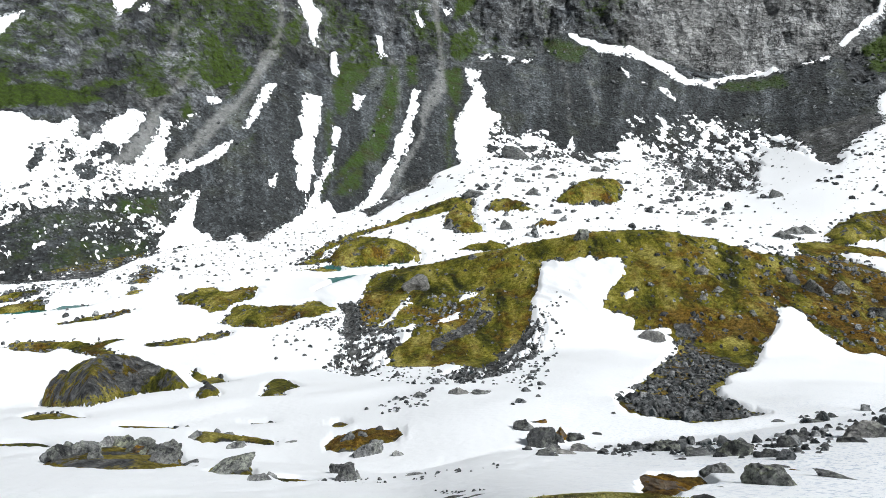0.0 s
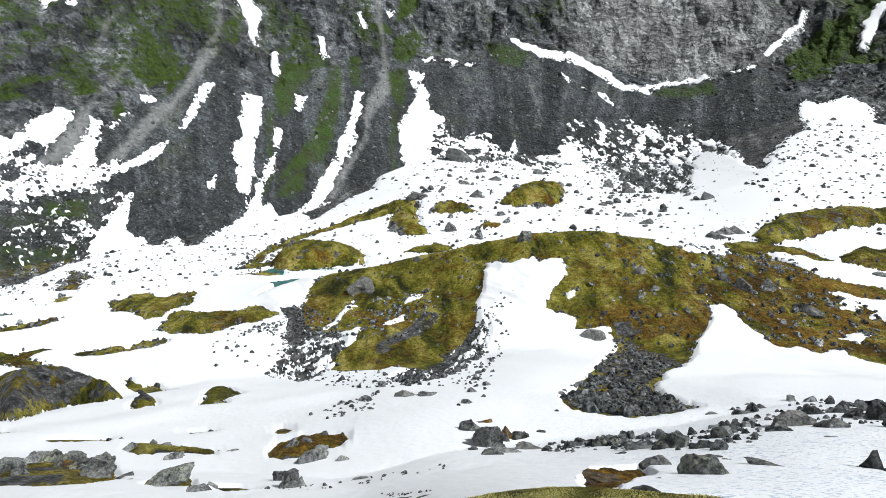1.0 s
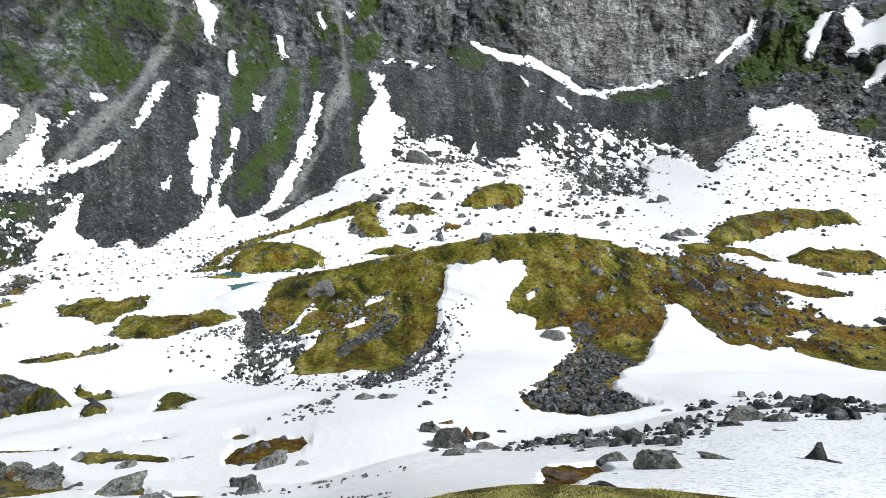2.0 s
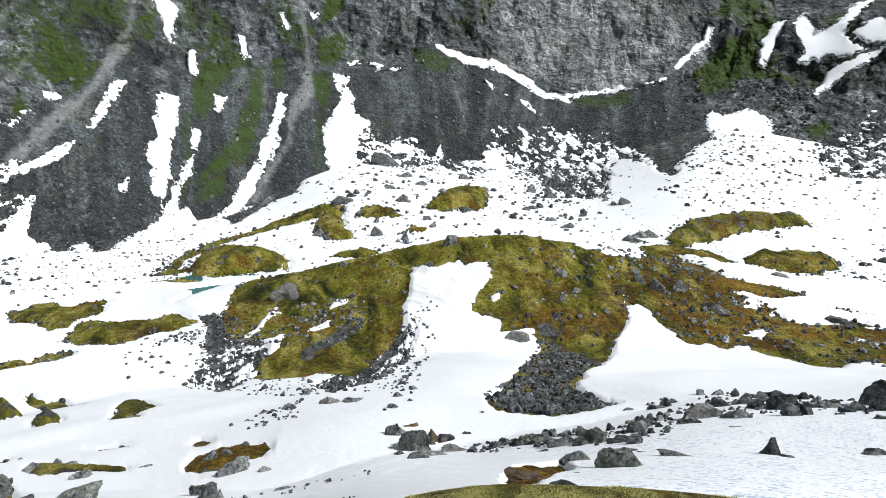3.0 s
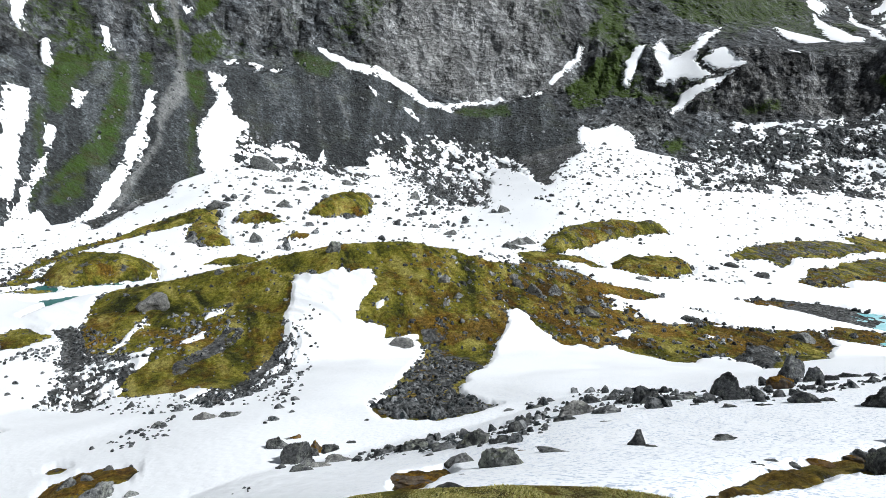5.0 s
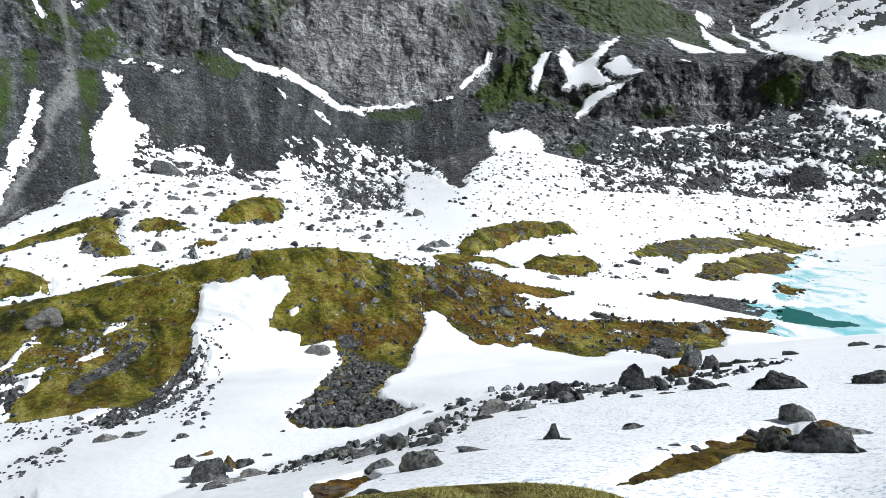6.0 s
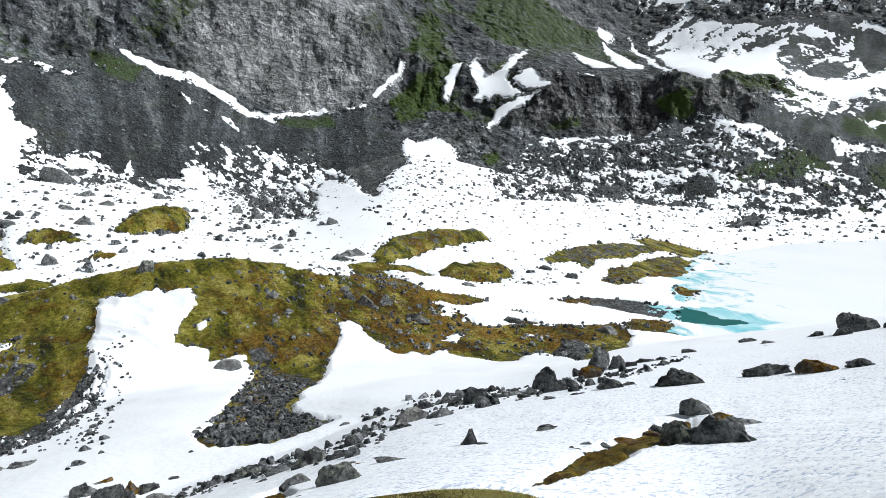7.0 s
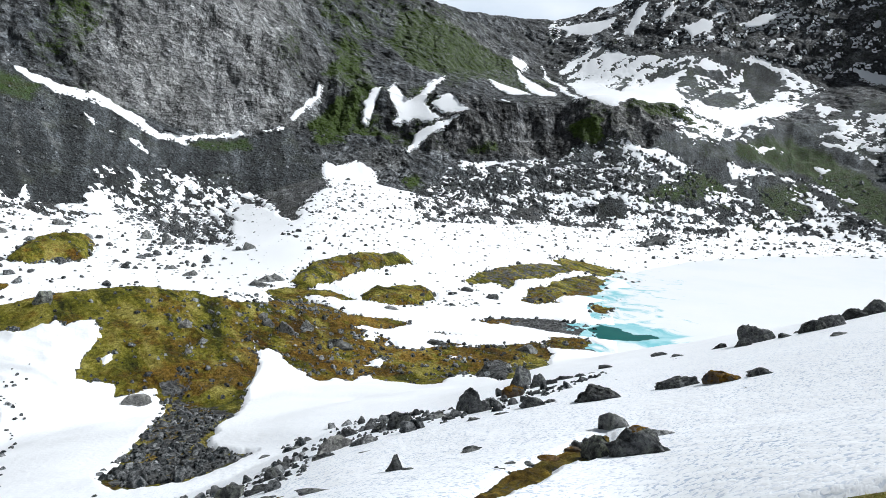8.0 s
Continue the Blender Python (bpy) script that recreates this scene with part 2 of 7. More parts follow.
def rock_material(name, dark, light, rust=0.0, lichen=0.3):
    n = Nodes(name)
    vary = n.random()
    colour = n.ramp(n.math("ADD", n.math("MULTIPLY", n.noise(1.1, 6, 0.7, warp=0.4), 0.66), n.math("MULTIPLY", n.noise(6.0, 6, 0.75), 0.34)), (0.41, dark), (0.60, light))
    seams = n.math("MULTIPLY", crack_lines(n, 0.9, n.stretch(0.6, 1.2, 1.0), 0.02), crack_lines(n, 1.6, n.stretch(1, 1, 2.2), 0.02))
    colour = n.mix(0.3, colour, seams, "MULTIPLY")
    colour = n.mix(n.ramp(n.noise(3.0, 6, 0.75), (0.50, 0.0), (0.62, lichen)), colour, (0.33, 0.35, 0.29))
    colour = n.mix(n.ramp(n.noise(11, 4, 0.7), (0.38, 0.7), (0.48, 0.0)), colour, (0.02, 0.02, 0.022))
    if rust:
        colour = n.mix(n.ramp(n.noise(1.1, 5, 0.65), (0.5 - rust * 0.25, 0.0), (0.62, 0.9)), colour, n.ramp(n.noise(8, 4), (0.3, (0.07, 0.035, 0.008)), (0.7, (0.24, 0.13, 0.025))))
    colour = n.mix(1.0, colour, n.ramp(vary, (0.0, 0.75), (1.0, 1.25)), "MULTIPLY")
    n.set(Base_Color=colour, Roughness=0.82, Specular_IOR_Level=0.35)
    h = n.math("ADD", n.noise(1.9, 9, 0.76), n.math("ADD", n.math("MULTIPLY", seams, 0.05), n.math("MULTIPLY", n.noise(8, 6, 0.7), 0.25)))
    n.set(Normal=n.bump(h, 0.2, 1.0))
    return n.mat


def field_material(name="broken grey rock", gain=1.1, single=False):
    n = Nodes(name)
    colour = n.mix(1.0, n.ramp(n.noise(2.2, 7, 0.75), (0.43, (0.012 * gain, 0.018 * gain, 0.021 * gain)), (0.60, (0.25 * gain, 0.255 * gain, 0.26 * gain))),
                   n.ramp(n.random() if single else n.island(), (0.0, 0.4), (0.75, 1.05), (1.0, 1.9)), "MULTIPLY")
    n.set(Base_Color=colour, Roughness=0.88, Specular_IOR_Level=0.3, Normal=n.bump(n.noise(2, 7, 0.75), 0.5, 1.0))
    return n.mat


def water_material():
    n = Nodes("teal meltwater")
    n.set(Base_Color=n.ramp(n.noise(0.1, 3), (0.3, (0.001, 0.085, 0.080)), (0.7, (0.003, 0.115, 0.105))), Roughness=0.3, Specular_IOR_Level=0.05)
    n.set(Normal=n.bump(n.noise(3, 3), 0.02, 0.4))
    return n.mat


def ice_material():
    n = Nodes("snow-covered lake ice")
    wet = n.attribute("wet")
    rag = n.noise(0.10, 6, 0.65, warp=1.2)
    blue = threshold(n, wet, n.ramp(rag, (0.3, 0.1), (0.7, 0.9)), 4)
    white = n.mix(n.ramp(n.noise(0.03, 5, 0.6), (0.45, 0.0), (0.7, 0.5)), (0.79, 0.805, 0.825), (0.70, 0.75, 0.78))
    n.set(Base_Color=n.mix(blue, white, n.ramp(rag, (0.35, (0.16, 0.50, 0.56)), (0.6, (0.48, 0.70, 0.74)))), Roughness=0.5)
    n.set(Normal=n.bump(n.noise(0.8, 5), 0.06, 0.4))
    return n.mat


def moss_material():
    n = Nodes("rusty moss cushion")
    fine = n.noise(7, 7, 0.75)
    n.set(Base_Color=n.ramp(fine, (0.32, (0.035, 0.018, 0.004)), (0.5, (0.14, 0.075, 0.012)), (0.68, (0.36, 0.22, 0.03))), Roughness=0.95, Specular_IOR_Level=0.1)
    n.set(Normal=n.bump(fine, 0.15, 1.0))
    return n.mat


def lichen_material():
    n = Nodes("grey-green lichen crust")
    fine = n.noise(9, 7, 0.78)
    n.set(Base_Color=n.ramp(fine, (0.36, (0.05, 0.052, 0.045)), (0.5, (0.17, 0.18, 0.14)), (0.64, (0.34, 0.36, 0.27))), Roughness=0.92, Specular_IOR_Level=0.15)
    n.set(Normal=n.bump(fine, 0.05, 1.0))
    return n.mat


def grass_material():
    n = Nodes("yellow-green hill grass")
    colour = n.ramp(n.island(), (0.0, (0.17, 0.17, 0.03)), (0.4, (0.40, 0.38, 0.10)), (0.8, (0.62, 0.58, 0.26)), (1.0, (0.42, 0.30, 0.11)))
    n.set(Base_Color=colour, Roughness=0.7, Specular_IOR_Level=0.2)
    return n.mat


def cloud_material():
    n = Nodes("bright high cloud")
    n.set(Base_Color=(0, 0, 0), Specular_IOR_Level=0.0, Emission_Strength=1.0)
    n.set(Emission_Color=n.ramp(n.noise(0.0022, 5, 0.5, vector=n.stretch(1, 1, 2.5)), (0.35, (0.72, 0.78, 0.86)), (0.7, (0.93, 0.95, 0.97))))
    return n.mat


SNOW_MAT, GROUND_MAT, CLIFF_MAT, FIELD_MAT = snow_material(), ground_material(), cliff_material(), field_material()
MOSS_MAT, GRASS_MAT, CLOUD_MAT = moss_material(), grass_material(), cloud_material()
LICHEN_MAT = lichen_material()
HILL_MAT = field_material("pale lichened hill stone", 1.8)
STONE_MAT = field_material("loose grey stone", 1.15, True)
WATER_MAT, ICE_MAT = water_material(), ice_material()
ROCK = {
    "dark": rock_material("dark boulder rock", (0.008, 0.009, 0.010), (0.16, 0.165, 0.17), 0, 0.4),
    "grey": rock_material("grey boulder rock", (0.020, 0.022, 0.025), (0.34, 0.346, 0.345), 0, 0.5),
    "pale": rock_material("pale boulder rock", (0.10, 0.10, 0.10), (0.42, 0.41, 0.39), 0, 0.4),
    "lichen": rock_material("lichen-spotted rock", (0.026, 0.028, 0.029), (0.31, 0.32, 0.30), 0, 0.9),
    "rusty": rock_material("rock with rusty moss", (0.04, 0.04, 0.042), (0.15, 0.145, 0.135), 0.6, 0.2),
}

# ---------------------------------------------------------------- relief: noise and the shape of the valley
def hash01(i, j, seed):
    h = (i.astype(np.int64) * 374761393 + j.astype(np.int64) * 668265263 + seed * 974634777) & 0x7fffffff
    h = ((h ^ (h >> 13)) * 1274126177) & 0x7fffffff
    return ((h ^ (h >> 16)) & 0xffff) / 65535.0


def value_noise(x, y, seed=0):
    """Smooth noise from -1 to 1 with features about one unit across."""
    i, j = np.floor(x), np.floor(y)
    u, v = x - i, y - j
    u, v = u * u * u * (u * (u * 6 - 15) + 10), v * v * v * (v * (v * 6 - 15) + 10)
    a, b = hash01(i, j, seed), hash01(i + 1, j, seed)
    c, d = hash01(i, j + 1, seed), hash01(i + 1, j + 1, seed)
    return ((a * (1 - u) + b * u) * (1 - v) + (c * (1 - u) + d * u) * v) * 2 - 1


def fbm(x, y, octaves=4, seed=0, gain=0.5):
    total, amp, norm = 0.0, 1.0, 0.0
    for k in range(octaves):
        c, s = math.cos(0.6 + k), math.sin(0.6 + k)
        f = 2.03 ** k
        total = total + amp * value_noise((c * x - s * y) * f, (s * x + c * y) * f, seed + 17 * k)
        norm += amp
        amp *= gain
    return total / norm


def ridged(x, y, octaves=4, seed=0):
    total, amp, norm = 0.0, 1.0, 0.0
    for k in range(octaves):
        c, s = math.cos(0.4 + 1.3 * k), math.sin(0.4 + 1.3 * k)
        f = 2.1 ** k
        n = 1 - np.abs(value_noise((c * x - s * y) * f, (s * x + c * y) * f, seed + 31 * k))
        total = total + amp * n * n
        norm += amp
        amp *= 0.5
    return total / norm


# the valley as lines round the standpoint: distance and height at each bearing of AZ
AZ = [-45, -35, -25, -15, -5, 5, 15, 25, 35, 45, 55, 65, 75, 85, 95, 130, 205, 280]
LIP = ([8, 8, 8, 8, 8, 8, 8, 8, 8, 8, 8, 8, 8, 8, 8, 8, 8, 8],
       [26.19, 26.19, 26.19, 26.19, 25.97, 26.64, 26.96, 27.06, 27.25, 27.4, 27.23, 27.23, 28.18, 28.96, 29.71, 29.5, 31.5, 29.5])
SLOPE = ([18, 18, 18, 18, 18, 18, 18, 18, 18, 18, 18, 18, 18, 18, 18, 18, 18, 18],
         [23.2, 22.6, 21.8, 21.2, 20.8, 21.3, 21.6, 22.1, 22.9, 23.6, 24.4, 25.1, 26.2, 27.5, 29.1, 31, 34, 28])
TOE = ([38, 36, 32, 28, 23, 26, 28, 32, 40, 48, 56, 62, 62, 62, 60, 45, 40, 40],
       [16.6, 16.3, 16.0, 16.5, 18.2, 17.6, 16.8, 16.0, 15.0, 14.5, 14.9, 16.5, 20.4, 24.9, 29.9, 34, 44, 30])
FLOOR = ([85, 82, 78, 76, 76, 78, 80, 82, 88, 95, 110, 128, 160, 220, 260, 120, 85, 85],
         [2, 2, 2, 2, 2, 2, 2.5, 3, 2.5, 2, 1, -0.8, -1, -1, -1, 45, 60, 38])
CREST = ([125, 125, 122, 120, 118, 114, 112, 114, 122, 128, 140, 200, 260, 320, 350, 160, 115, 120],
         [1.0, 1.0, 0.8, 0.6, 4.9, 9.7, 14.4, 13.2, 6.5, 1.5, 0.6, -1, -1, -1, -1, 60, 75, 50])
BACK = ([145, 145, 143, 142, 142, 150, 152, 152, 155, 160, 180, 280, 380, 450, 480, 220, 150, 150],
        [1, 0.8, 1, 0.6, -1.0, 0.5, 2, 2.5, 2.5, 2, 0.5, -1, -1, -1, -1, 80, 95, 62])
FOOT = ([165, 160, 180, 195, 240, 285, 300, 320, 360, 370, 400, 430, 520, 560, 580, 340, 250, 250],
        [1.5, 1.5, 1.9, 2.2, 4.2, 22, 19.5, 12.5, 38, 23.6, 18, 6, 2, 2.5, 3, 120, 150, 100])
APEX = ([215, 215, 235, 275, 310, 365, 380, 390, 420, 420, 455, 480, 600, 640, 660, 450, 330, 330],
        [39.5, 39.5, 42.3, 56.1, 61.8, 73.6, 78.7, 54.5, 68.7, 54.0, 54.3, 67.2, 53.0, 54.3, 55.0, 160, 190, 130])
CLIFF = ([290, 290, 300, 335, 370, 420, 435, 435, 448, 455, 485, 525, 690, 720, 730, 560, 420, 400],
         [109.7, 109.7, 112.4, 124.9, 138.1, 152.4, 156.7, 156.7, 99.0, 94.3, 100.2, 103.9, 98.4, 101.3, 102.3, 210, 240, 170])
FAR = ([370, 370, 380, 415, 450, 500, 515, 515, 545, 560, 760, 740, 840, 860, 870, 720, 600, 520],
       [181.5, 181.5, 185.5, 199.7, 213.8, 234.0, 240.1, 240.1, 167.9, 140.9, 159.2, 155.8, 165.0, 168.2, 169.8, 250, 270, 220])
SKY = ([490, 490, 500, 535, 570, 620, 635, 635, 680, 720, 960, 980, 1000, 1000, 1000, 900, 800, 650],
       [314.9, 314.9, 320.7, 340.9, 361.1, 390.0, 398.6, 398.6, 252.9, 238, 284, 352, 376.3, 376.3, 376.3, 300, 300, 290])
END = ([2500] * 18, [-30] * 18)
FEET = ([-0.05] * 18, [30.3] * 18)
LINES = [FEET, LIP, SLOPE, TOE, FLOOR, CREST, BACK, FOOT, APEX, CLIFF, FAR, SKY, END]
ROWS = [16, 60, 50, 56, 72, 26, 64, 84, 88, 72, 84, 8]      # rows of the sheet between one line and the next
STARTS = np.concatenate([[0], np.cumsum(ROWS)])          # row of each line

bearings = np.concatenate([np.arange(-44, -39.5, 1.0), np.arange(-39, 86.01, 0.12), np.arange(88, 314, 3.0)])
columns = len(bearings)


def round_about(values):
    """A line's values at every bearing, softened."""
    az = np.array(AZ, float)
    fine = np.interp(np.arange(-45, 315, 1.0), np.append(az, 315), np.append(values, values[0]))
    kernel = np.exp(-0.5 * (np.arange(-8, 9) / 2.6) ** 2)
    fine = np.convolve(np.pad(fine, 8, mode="wrap"), kernel / kernel.sum(), "valid")
    return np.interp(bearings, np.append(np.arange(-45, 315, 1.0), 315), np.append(fine, fine[0]))


line_r = np.array([round_about(r) for r, z in LINES])
line_z = np.array([round_about(z) for r, z in LINES])
far_r, base_z = [], []
for k, n in enumerate(ROWS):
    for i in range(n):
        f = i / n
        if k == 0:
            f = f ** 1.5
        far_r.append(line_r[k] * (1 - f) + line_r[k + 1] * f)
        base_z.append(line_z[k] * (1 - f) + line_z[k + 1] * f)
far_r.append(line_r[-1]), base_z.append(line_z[-1])
GR, GZ = np.array(far_r), np.array(base_z)
rows_all = len(GR)
for _ in range(10):                                      # soften the bends along each bearing
    GZ[1:-1] = GZ[1:-1] * 0.5 + (GZ[:-2] + GZ[2:]) * 0.25
GB = np.radians(bearings)[None, :] * np.ones_like(GR)
GX, GY = GR * np.sin(GB), GR * np.cos(GB)
ROW = np.arange(rows_all)[:, None] * np.ones_like(GR)


def between(a, b, soft=6.0):
    """1 on the rows from line a to line b, fading over some rows."""
    return np.clip((ROW - STARTS[a]) / soft + 0.5, 0, 1) * np.clip((STARTS[b] - ROW) / soft + 0.5, 0, 1)


# broad relief: hummocks on the valley floor, lobes on the hill, spurs and gullies on the walls
VIEW = np.clip((GR - 7) / 8, 0, 1)
GZ += VIEW * between(1, 4) * 0.16 * fbm(GX / 11, GY / 11, 2, 5)
GZ += between(3, 5, 20) * 0.9 * fbm(GX / 17, GY / 17, 3, 9) * np.clip(GZ / 3, 0, 1)
GZ += between(5, 7, 20) * 0.5 * fbm(GX / 22, GY / 22, 3, 13)
spur = ridged(GB * 9 + 0.1 * fbm(GX / 60, GY / 60, 2, 3), GR / 260, 4, 21) - 0.5
calm = 1 - 0.75 * np.clip((bearings[None, :] - 33) / 6, 0, 1) * np.clip((ROW - STARTS[9]) / 10 + 0.5, 0, 1)
GZ += between(8, 11, 40) * calm * np.clip((GR - 230) / 120, 0.5, 2.2) * (8 * spur + 5 * fbm(GX / 30, GY / 30, 3, 23))
lean = (GX * 0.85 + GY * 0.5)
GZ += between(4, 5, 24) * np.clip(GZ / 4 - 0.3, 0, 1) * (1.5 * fbm(lean / 9, (GY * 0.85 - GX * 0.5) / 30, 3, 25) + 0.9 * (ridged(lean / 5, (GY * 0.85 - GX * 0.5) / 16, 3, 28) - 0.5))
GZ += between(7, 8, 30) * 3.0 * fbm(GB * 16, GR / 200, 3, 27) * np.clip(GR / 300, 0.4, 1)


def row_at(x, y):
    """Column and row, as fractions, of points of the plan."""
    x, y = np.atleast_1d(np.asarray(x, float)), np.atleast_1d(np.asarray(y, float))
    az, r = np.degrees(np.arctan2(x, y)), np.hypot(x, y)
    az = np.where(az < -44, az + 360, az)
    c = np.clip(np.interp(az, bearings, np.arange(columns)), 0, columns - 1.001)
    out = np.zeros_like(r)
    for s in range(0, len(r), 4000):
        e = slice(s, s + 4000)
        prof = GR[:, np.round(c[e]).astype(int)]
        k = np.clip((prof < r[e]).sum(0) - 1, 0, rows_all - 2)
        n = np.arange(len(k))
        out[e] = k + (r[e] - prof[k, n]) / (prof[k + 1, n] - prof[k, n])
    return c, np.clip(out, 0, rows_all - 1.001)


def sample(grid, x, y):
    c, k = row_at(x, y)
    i, j = k.astype(int), c.astype(int)
    u, v = k - i, c - j
    return (grid[i, j] * (1 - u) + grid[i + 1, j] * u) * (1 - v) + (grid[i, j + 1] * (1 - u) + grid[i + 1, j + 1] * u) * v


SNOW = np.where((ROW < STARTS[7]) & (GR > 7.5), 1.6, -1.5)       # in units of about a hundredth of the distance; above 0 is snow
OPEN = np.full_like(GR, -9.0)
MOSS, STONE, PALE, GOLD = (np.zeros_like(GR) for _ in range(4))
STEEP = np.zeros_like(GR)
STEEP[1:-1] = np.clip(np.abs((GZ[2:] - GZ[:-2]) / (GR[2:] - GR[:-2])), 0, 4)
UNIT = (0.2 + 0.008 * GR) / (1 + 1.5 * STEEP)
WARP = (0.010 * GR + 0.05) / (1 + 2.5 * STEEP)
HIGHNESS = (GZ - EYE) / GR                               # height over distance
BREAK = np.zeros_like(GR)                                # how much the snow's edge is broken up
# bearing and distance run along the slope, both in parts of the distance: features look alike near and far
RUN = np.zeros_like(GR)
RUN[1:] = np.cumsum(np.hypot(np.diff(GR, axis=0), np.diff(GZ, axis=0)) / GR[1:], axis=0)
CALM = 1 - 0.6 * between(8, 11, 6)
WX = GX + CALM * WARP * 1.2 * fbm(GB / 0.035, RUN / 0.05, 4, 41)
WY = GY + CALM * WARP * 1.6 * fbm(GB / 0.035, RUN / 0.05, 4, 47)


def inside(outline, x, y):
    """Signed distance to an outline of the plan, positive inside."""
    px, py = np.array(outline, float).T
    best, odd = np.full(x.shape, 1e9), np.zeros(x.shape, bool)
    for ax, ay, bx, by in zip(px, py, np.roll(px, -1), np.roll(py, -1)):
        dx, dy = bx - ax, by - ay
        t = np.clip(((x - ax) * dx + (y - ay) * dy) / (dx * dx + dy * dy + 1e-9), 0, 1)
        best = np.minimum(best, (x - ax - t * dx) ** 2 + (y - ay - t * dy) ** 2)
        odd ^= ((ay > y) != (by > y)) & (x < (bx - ax) * (y - ay) / (by - ay + 1e-12) + ax)
    return np.sqrt(best) * np.where(odd, 1, -1)


def cover(kind, outline, rise=0.0, amount=1.0, stone=0.0, gold=0.0, slope=0.5):
    """Lays moss, bare rock, pale scree or snow inside an outline; rise lifts it to a knoll."""
    px, py = np.array(outline, float).T
    edge = 0.09 * np.hypot(px, py).max() + 1
    box = (GX > px.min() - edge) & (GX < px.max() + edge) & (GY > py.min() - edge) & (GY < py.max() + edge)
    sd = inside(outline, WX[box], WY[box])
    d = sd / UNIT[box]
    soft = np.clip(d * np.where(ROW[box] > STARTS[7], 0.3, 0.7) + 0.5, 0, 1)
    if rise:
        deep = max(sd.max(), 0.1)
        dome = np.clip(sd / deep * 1.25, 0, 1)
        GZ[box] += rise * (dome * (2 - dome)) ** 0.8 * (1 + 0.25 * fbm(GX[box] / 3, GY[box] / 3, 3, 61))
    if kind == "snow":
        SNOW[box] = np.maximum(SNOW[box], np.clip(d, -9, 1.6))
        BREAK[box] *= 1 - np.clip(d + 0.6, 0, 1)
        return
    if kind == "streaky":
        fine = fbm((GB[box] * slope + HIGHNESS[box]) / 0.0075, (GB[box] - HIGHNESS[box] * slope) / 0.024, 6, 57, 0.78) + 0.45 * fbm(GB[box] / 0.007, HIGHNESS[box] / 0.006, 3, 58, 0.7)
        level = np.quantile(fine[sd > 0], 1 - amount)
        w = np.clip(sd / (0.020 * GR[box] / (1 + STEEP[box])) + 0.6, 0, 1)
        SNOW[box] = SNOW[box] * (1 - w) + np.clip((fine - level) * 4.5, -1.5, 1.5) * w
        BREAK[box] *= 1 - 0.9 * w
        return
    if kind in ("wall", "talus"):
        far = d * 0.22 + 0.5
        CRAG[box] = np.maximum(CRAG[box], np.clip(far, 0, 1)) if kind == "wall" else np.minimum(CRAG[box], np.clip(1 - far, 0, 1))
        return
    if kind == "bare":
        SNOW[box] = np.minimum(SNOW[box], np.maximum(-d, -1.6))
        return
    if kind == "pool":
        GZ[box] = np.where(d > -1, np.minimum(GZ[box], np.maximum(-0.5 * (d + 1) * 0.4, -0.7)), GZ[box])
        SNOW[box] = np.minimum(SNOW[box], np.maximum(-d, -1.6))
        OPEN[box] = np.maximum(OPEN[box], d)
        return
    if kind == "pale":
        PALE[box] = np.maximum(PALE[box], soft * amount)
        return
    if GR[box].mean() < 210 or amount == 1.0:
        SNOW[box] = np.minimum(SNOW[box], np.maximum(-d, -1.6))
    if kind == "moss":
        MOSS[box] = np.maximum(MOSS[box], soft * amount)
        STONE[box] = np.maximum(STONE[box], np.clip(d, 0, 1) * stone)
        GOLD[box] = np.maximum(GOLD[box], soft * gold)
    else:
        MOSS[box] *= 1 - soft
        STONE[box] = np.maximum(STONE[box], soft * 0.45)


# the broken lower edge of the scree, and snow lying in the high corrie
FRAC = np.clip((ROW - STARTS[7]) / (STARTS[8] - STARTS[7]), 0, 1)
SCREE = (ROW >= STARTS[7]) & (ROW < STARTS[8])
SNOW = np.where(SCREE, -1.5, SNOW)
HIGH = np.clip((bearings[None, :] - 46) / 10, 0, 1) * np.clip((ROW - STARTS[9]) / 20, 0, 1)
ring = lambda a, b: np.clip((bearings[None, :] - a) / 5 + 0.5, 0, 1) * np.clip((b - bearings[None, :]) / 5 + 0.5, 0, 1)
TURF = 7.7 + 0.75 * np.maximum(ring(2, 58), ring(73, 300)) + 0.15 * fbm(GX / 1.1, GY / 1.1, 3, 67)
SNOW = np.where(GR < 11, np.clip((GR - TURF) / 0.25, -1.6, 1.6), SNOW)
MOSS = np.where(GR < 9.5, 1.0, MOSS)
CRAG = np.clip((ROW - STARTS[8]) / 8 + 0.5, 0, 1)
MOSS = np.where(ROW >= STARTS[8], np.clip(0.38 + 0.8 * fbm(GX / 26, GY / 26, 4, 71, 0.6), 0, 0.85), MOSS)
BALD = np.clip(2.2 - np.abs(bearings[None, :] + 2.0 * fbm(GB * 8, GZ / 50, 3, 77) - 25.0) / 4.6, 0, 1) * between(8, 10, 10)
MOSS = MOSS * (1 - 0.75 * BALD) * (1 - 0.5 * np.clip((bearings[None, :] - 40) / 8, 0, 1) * (ROW >= STARTS[8]))

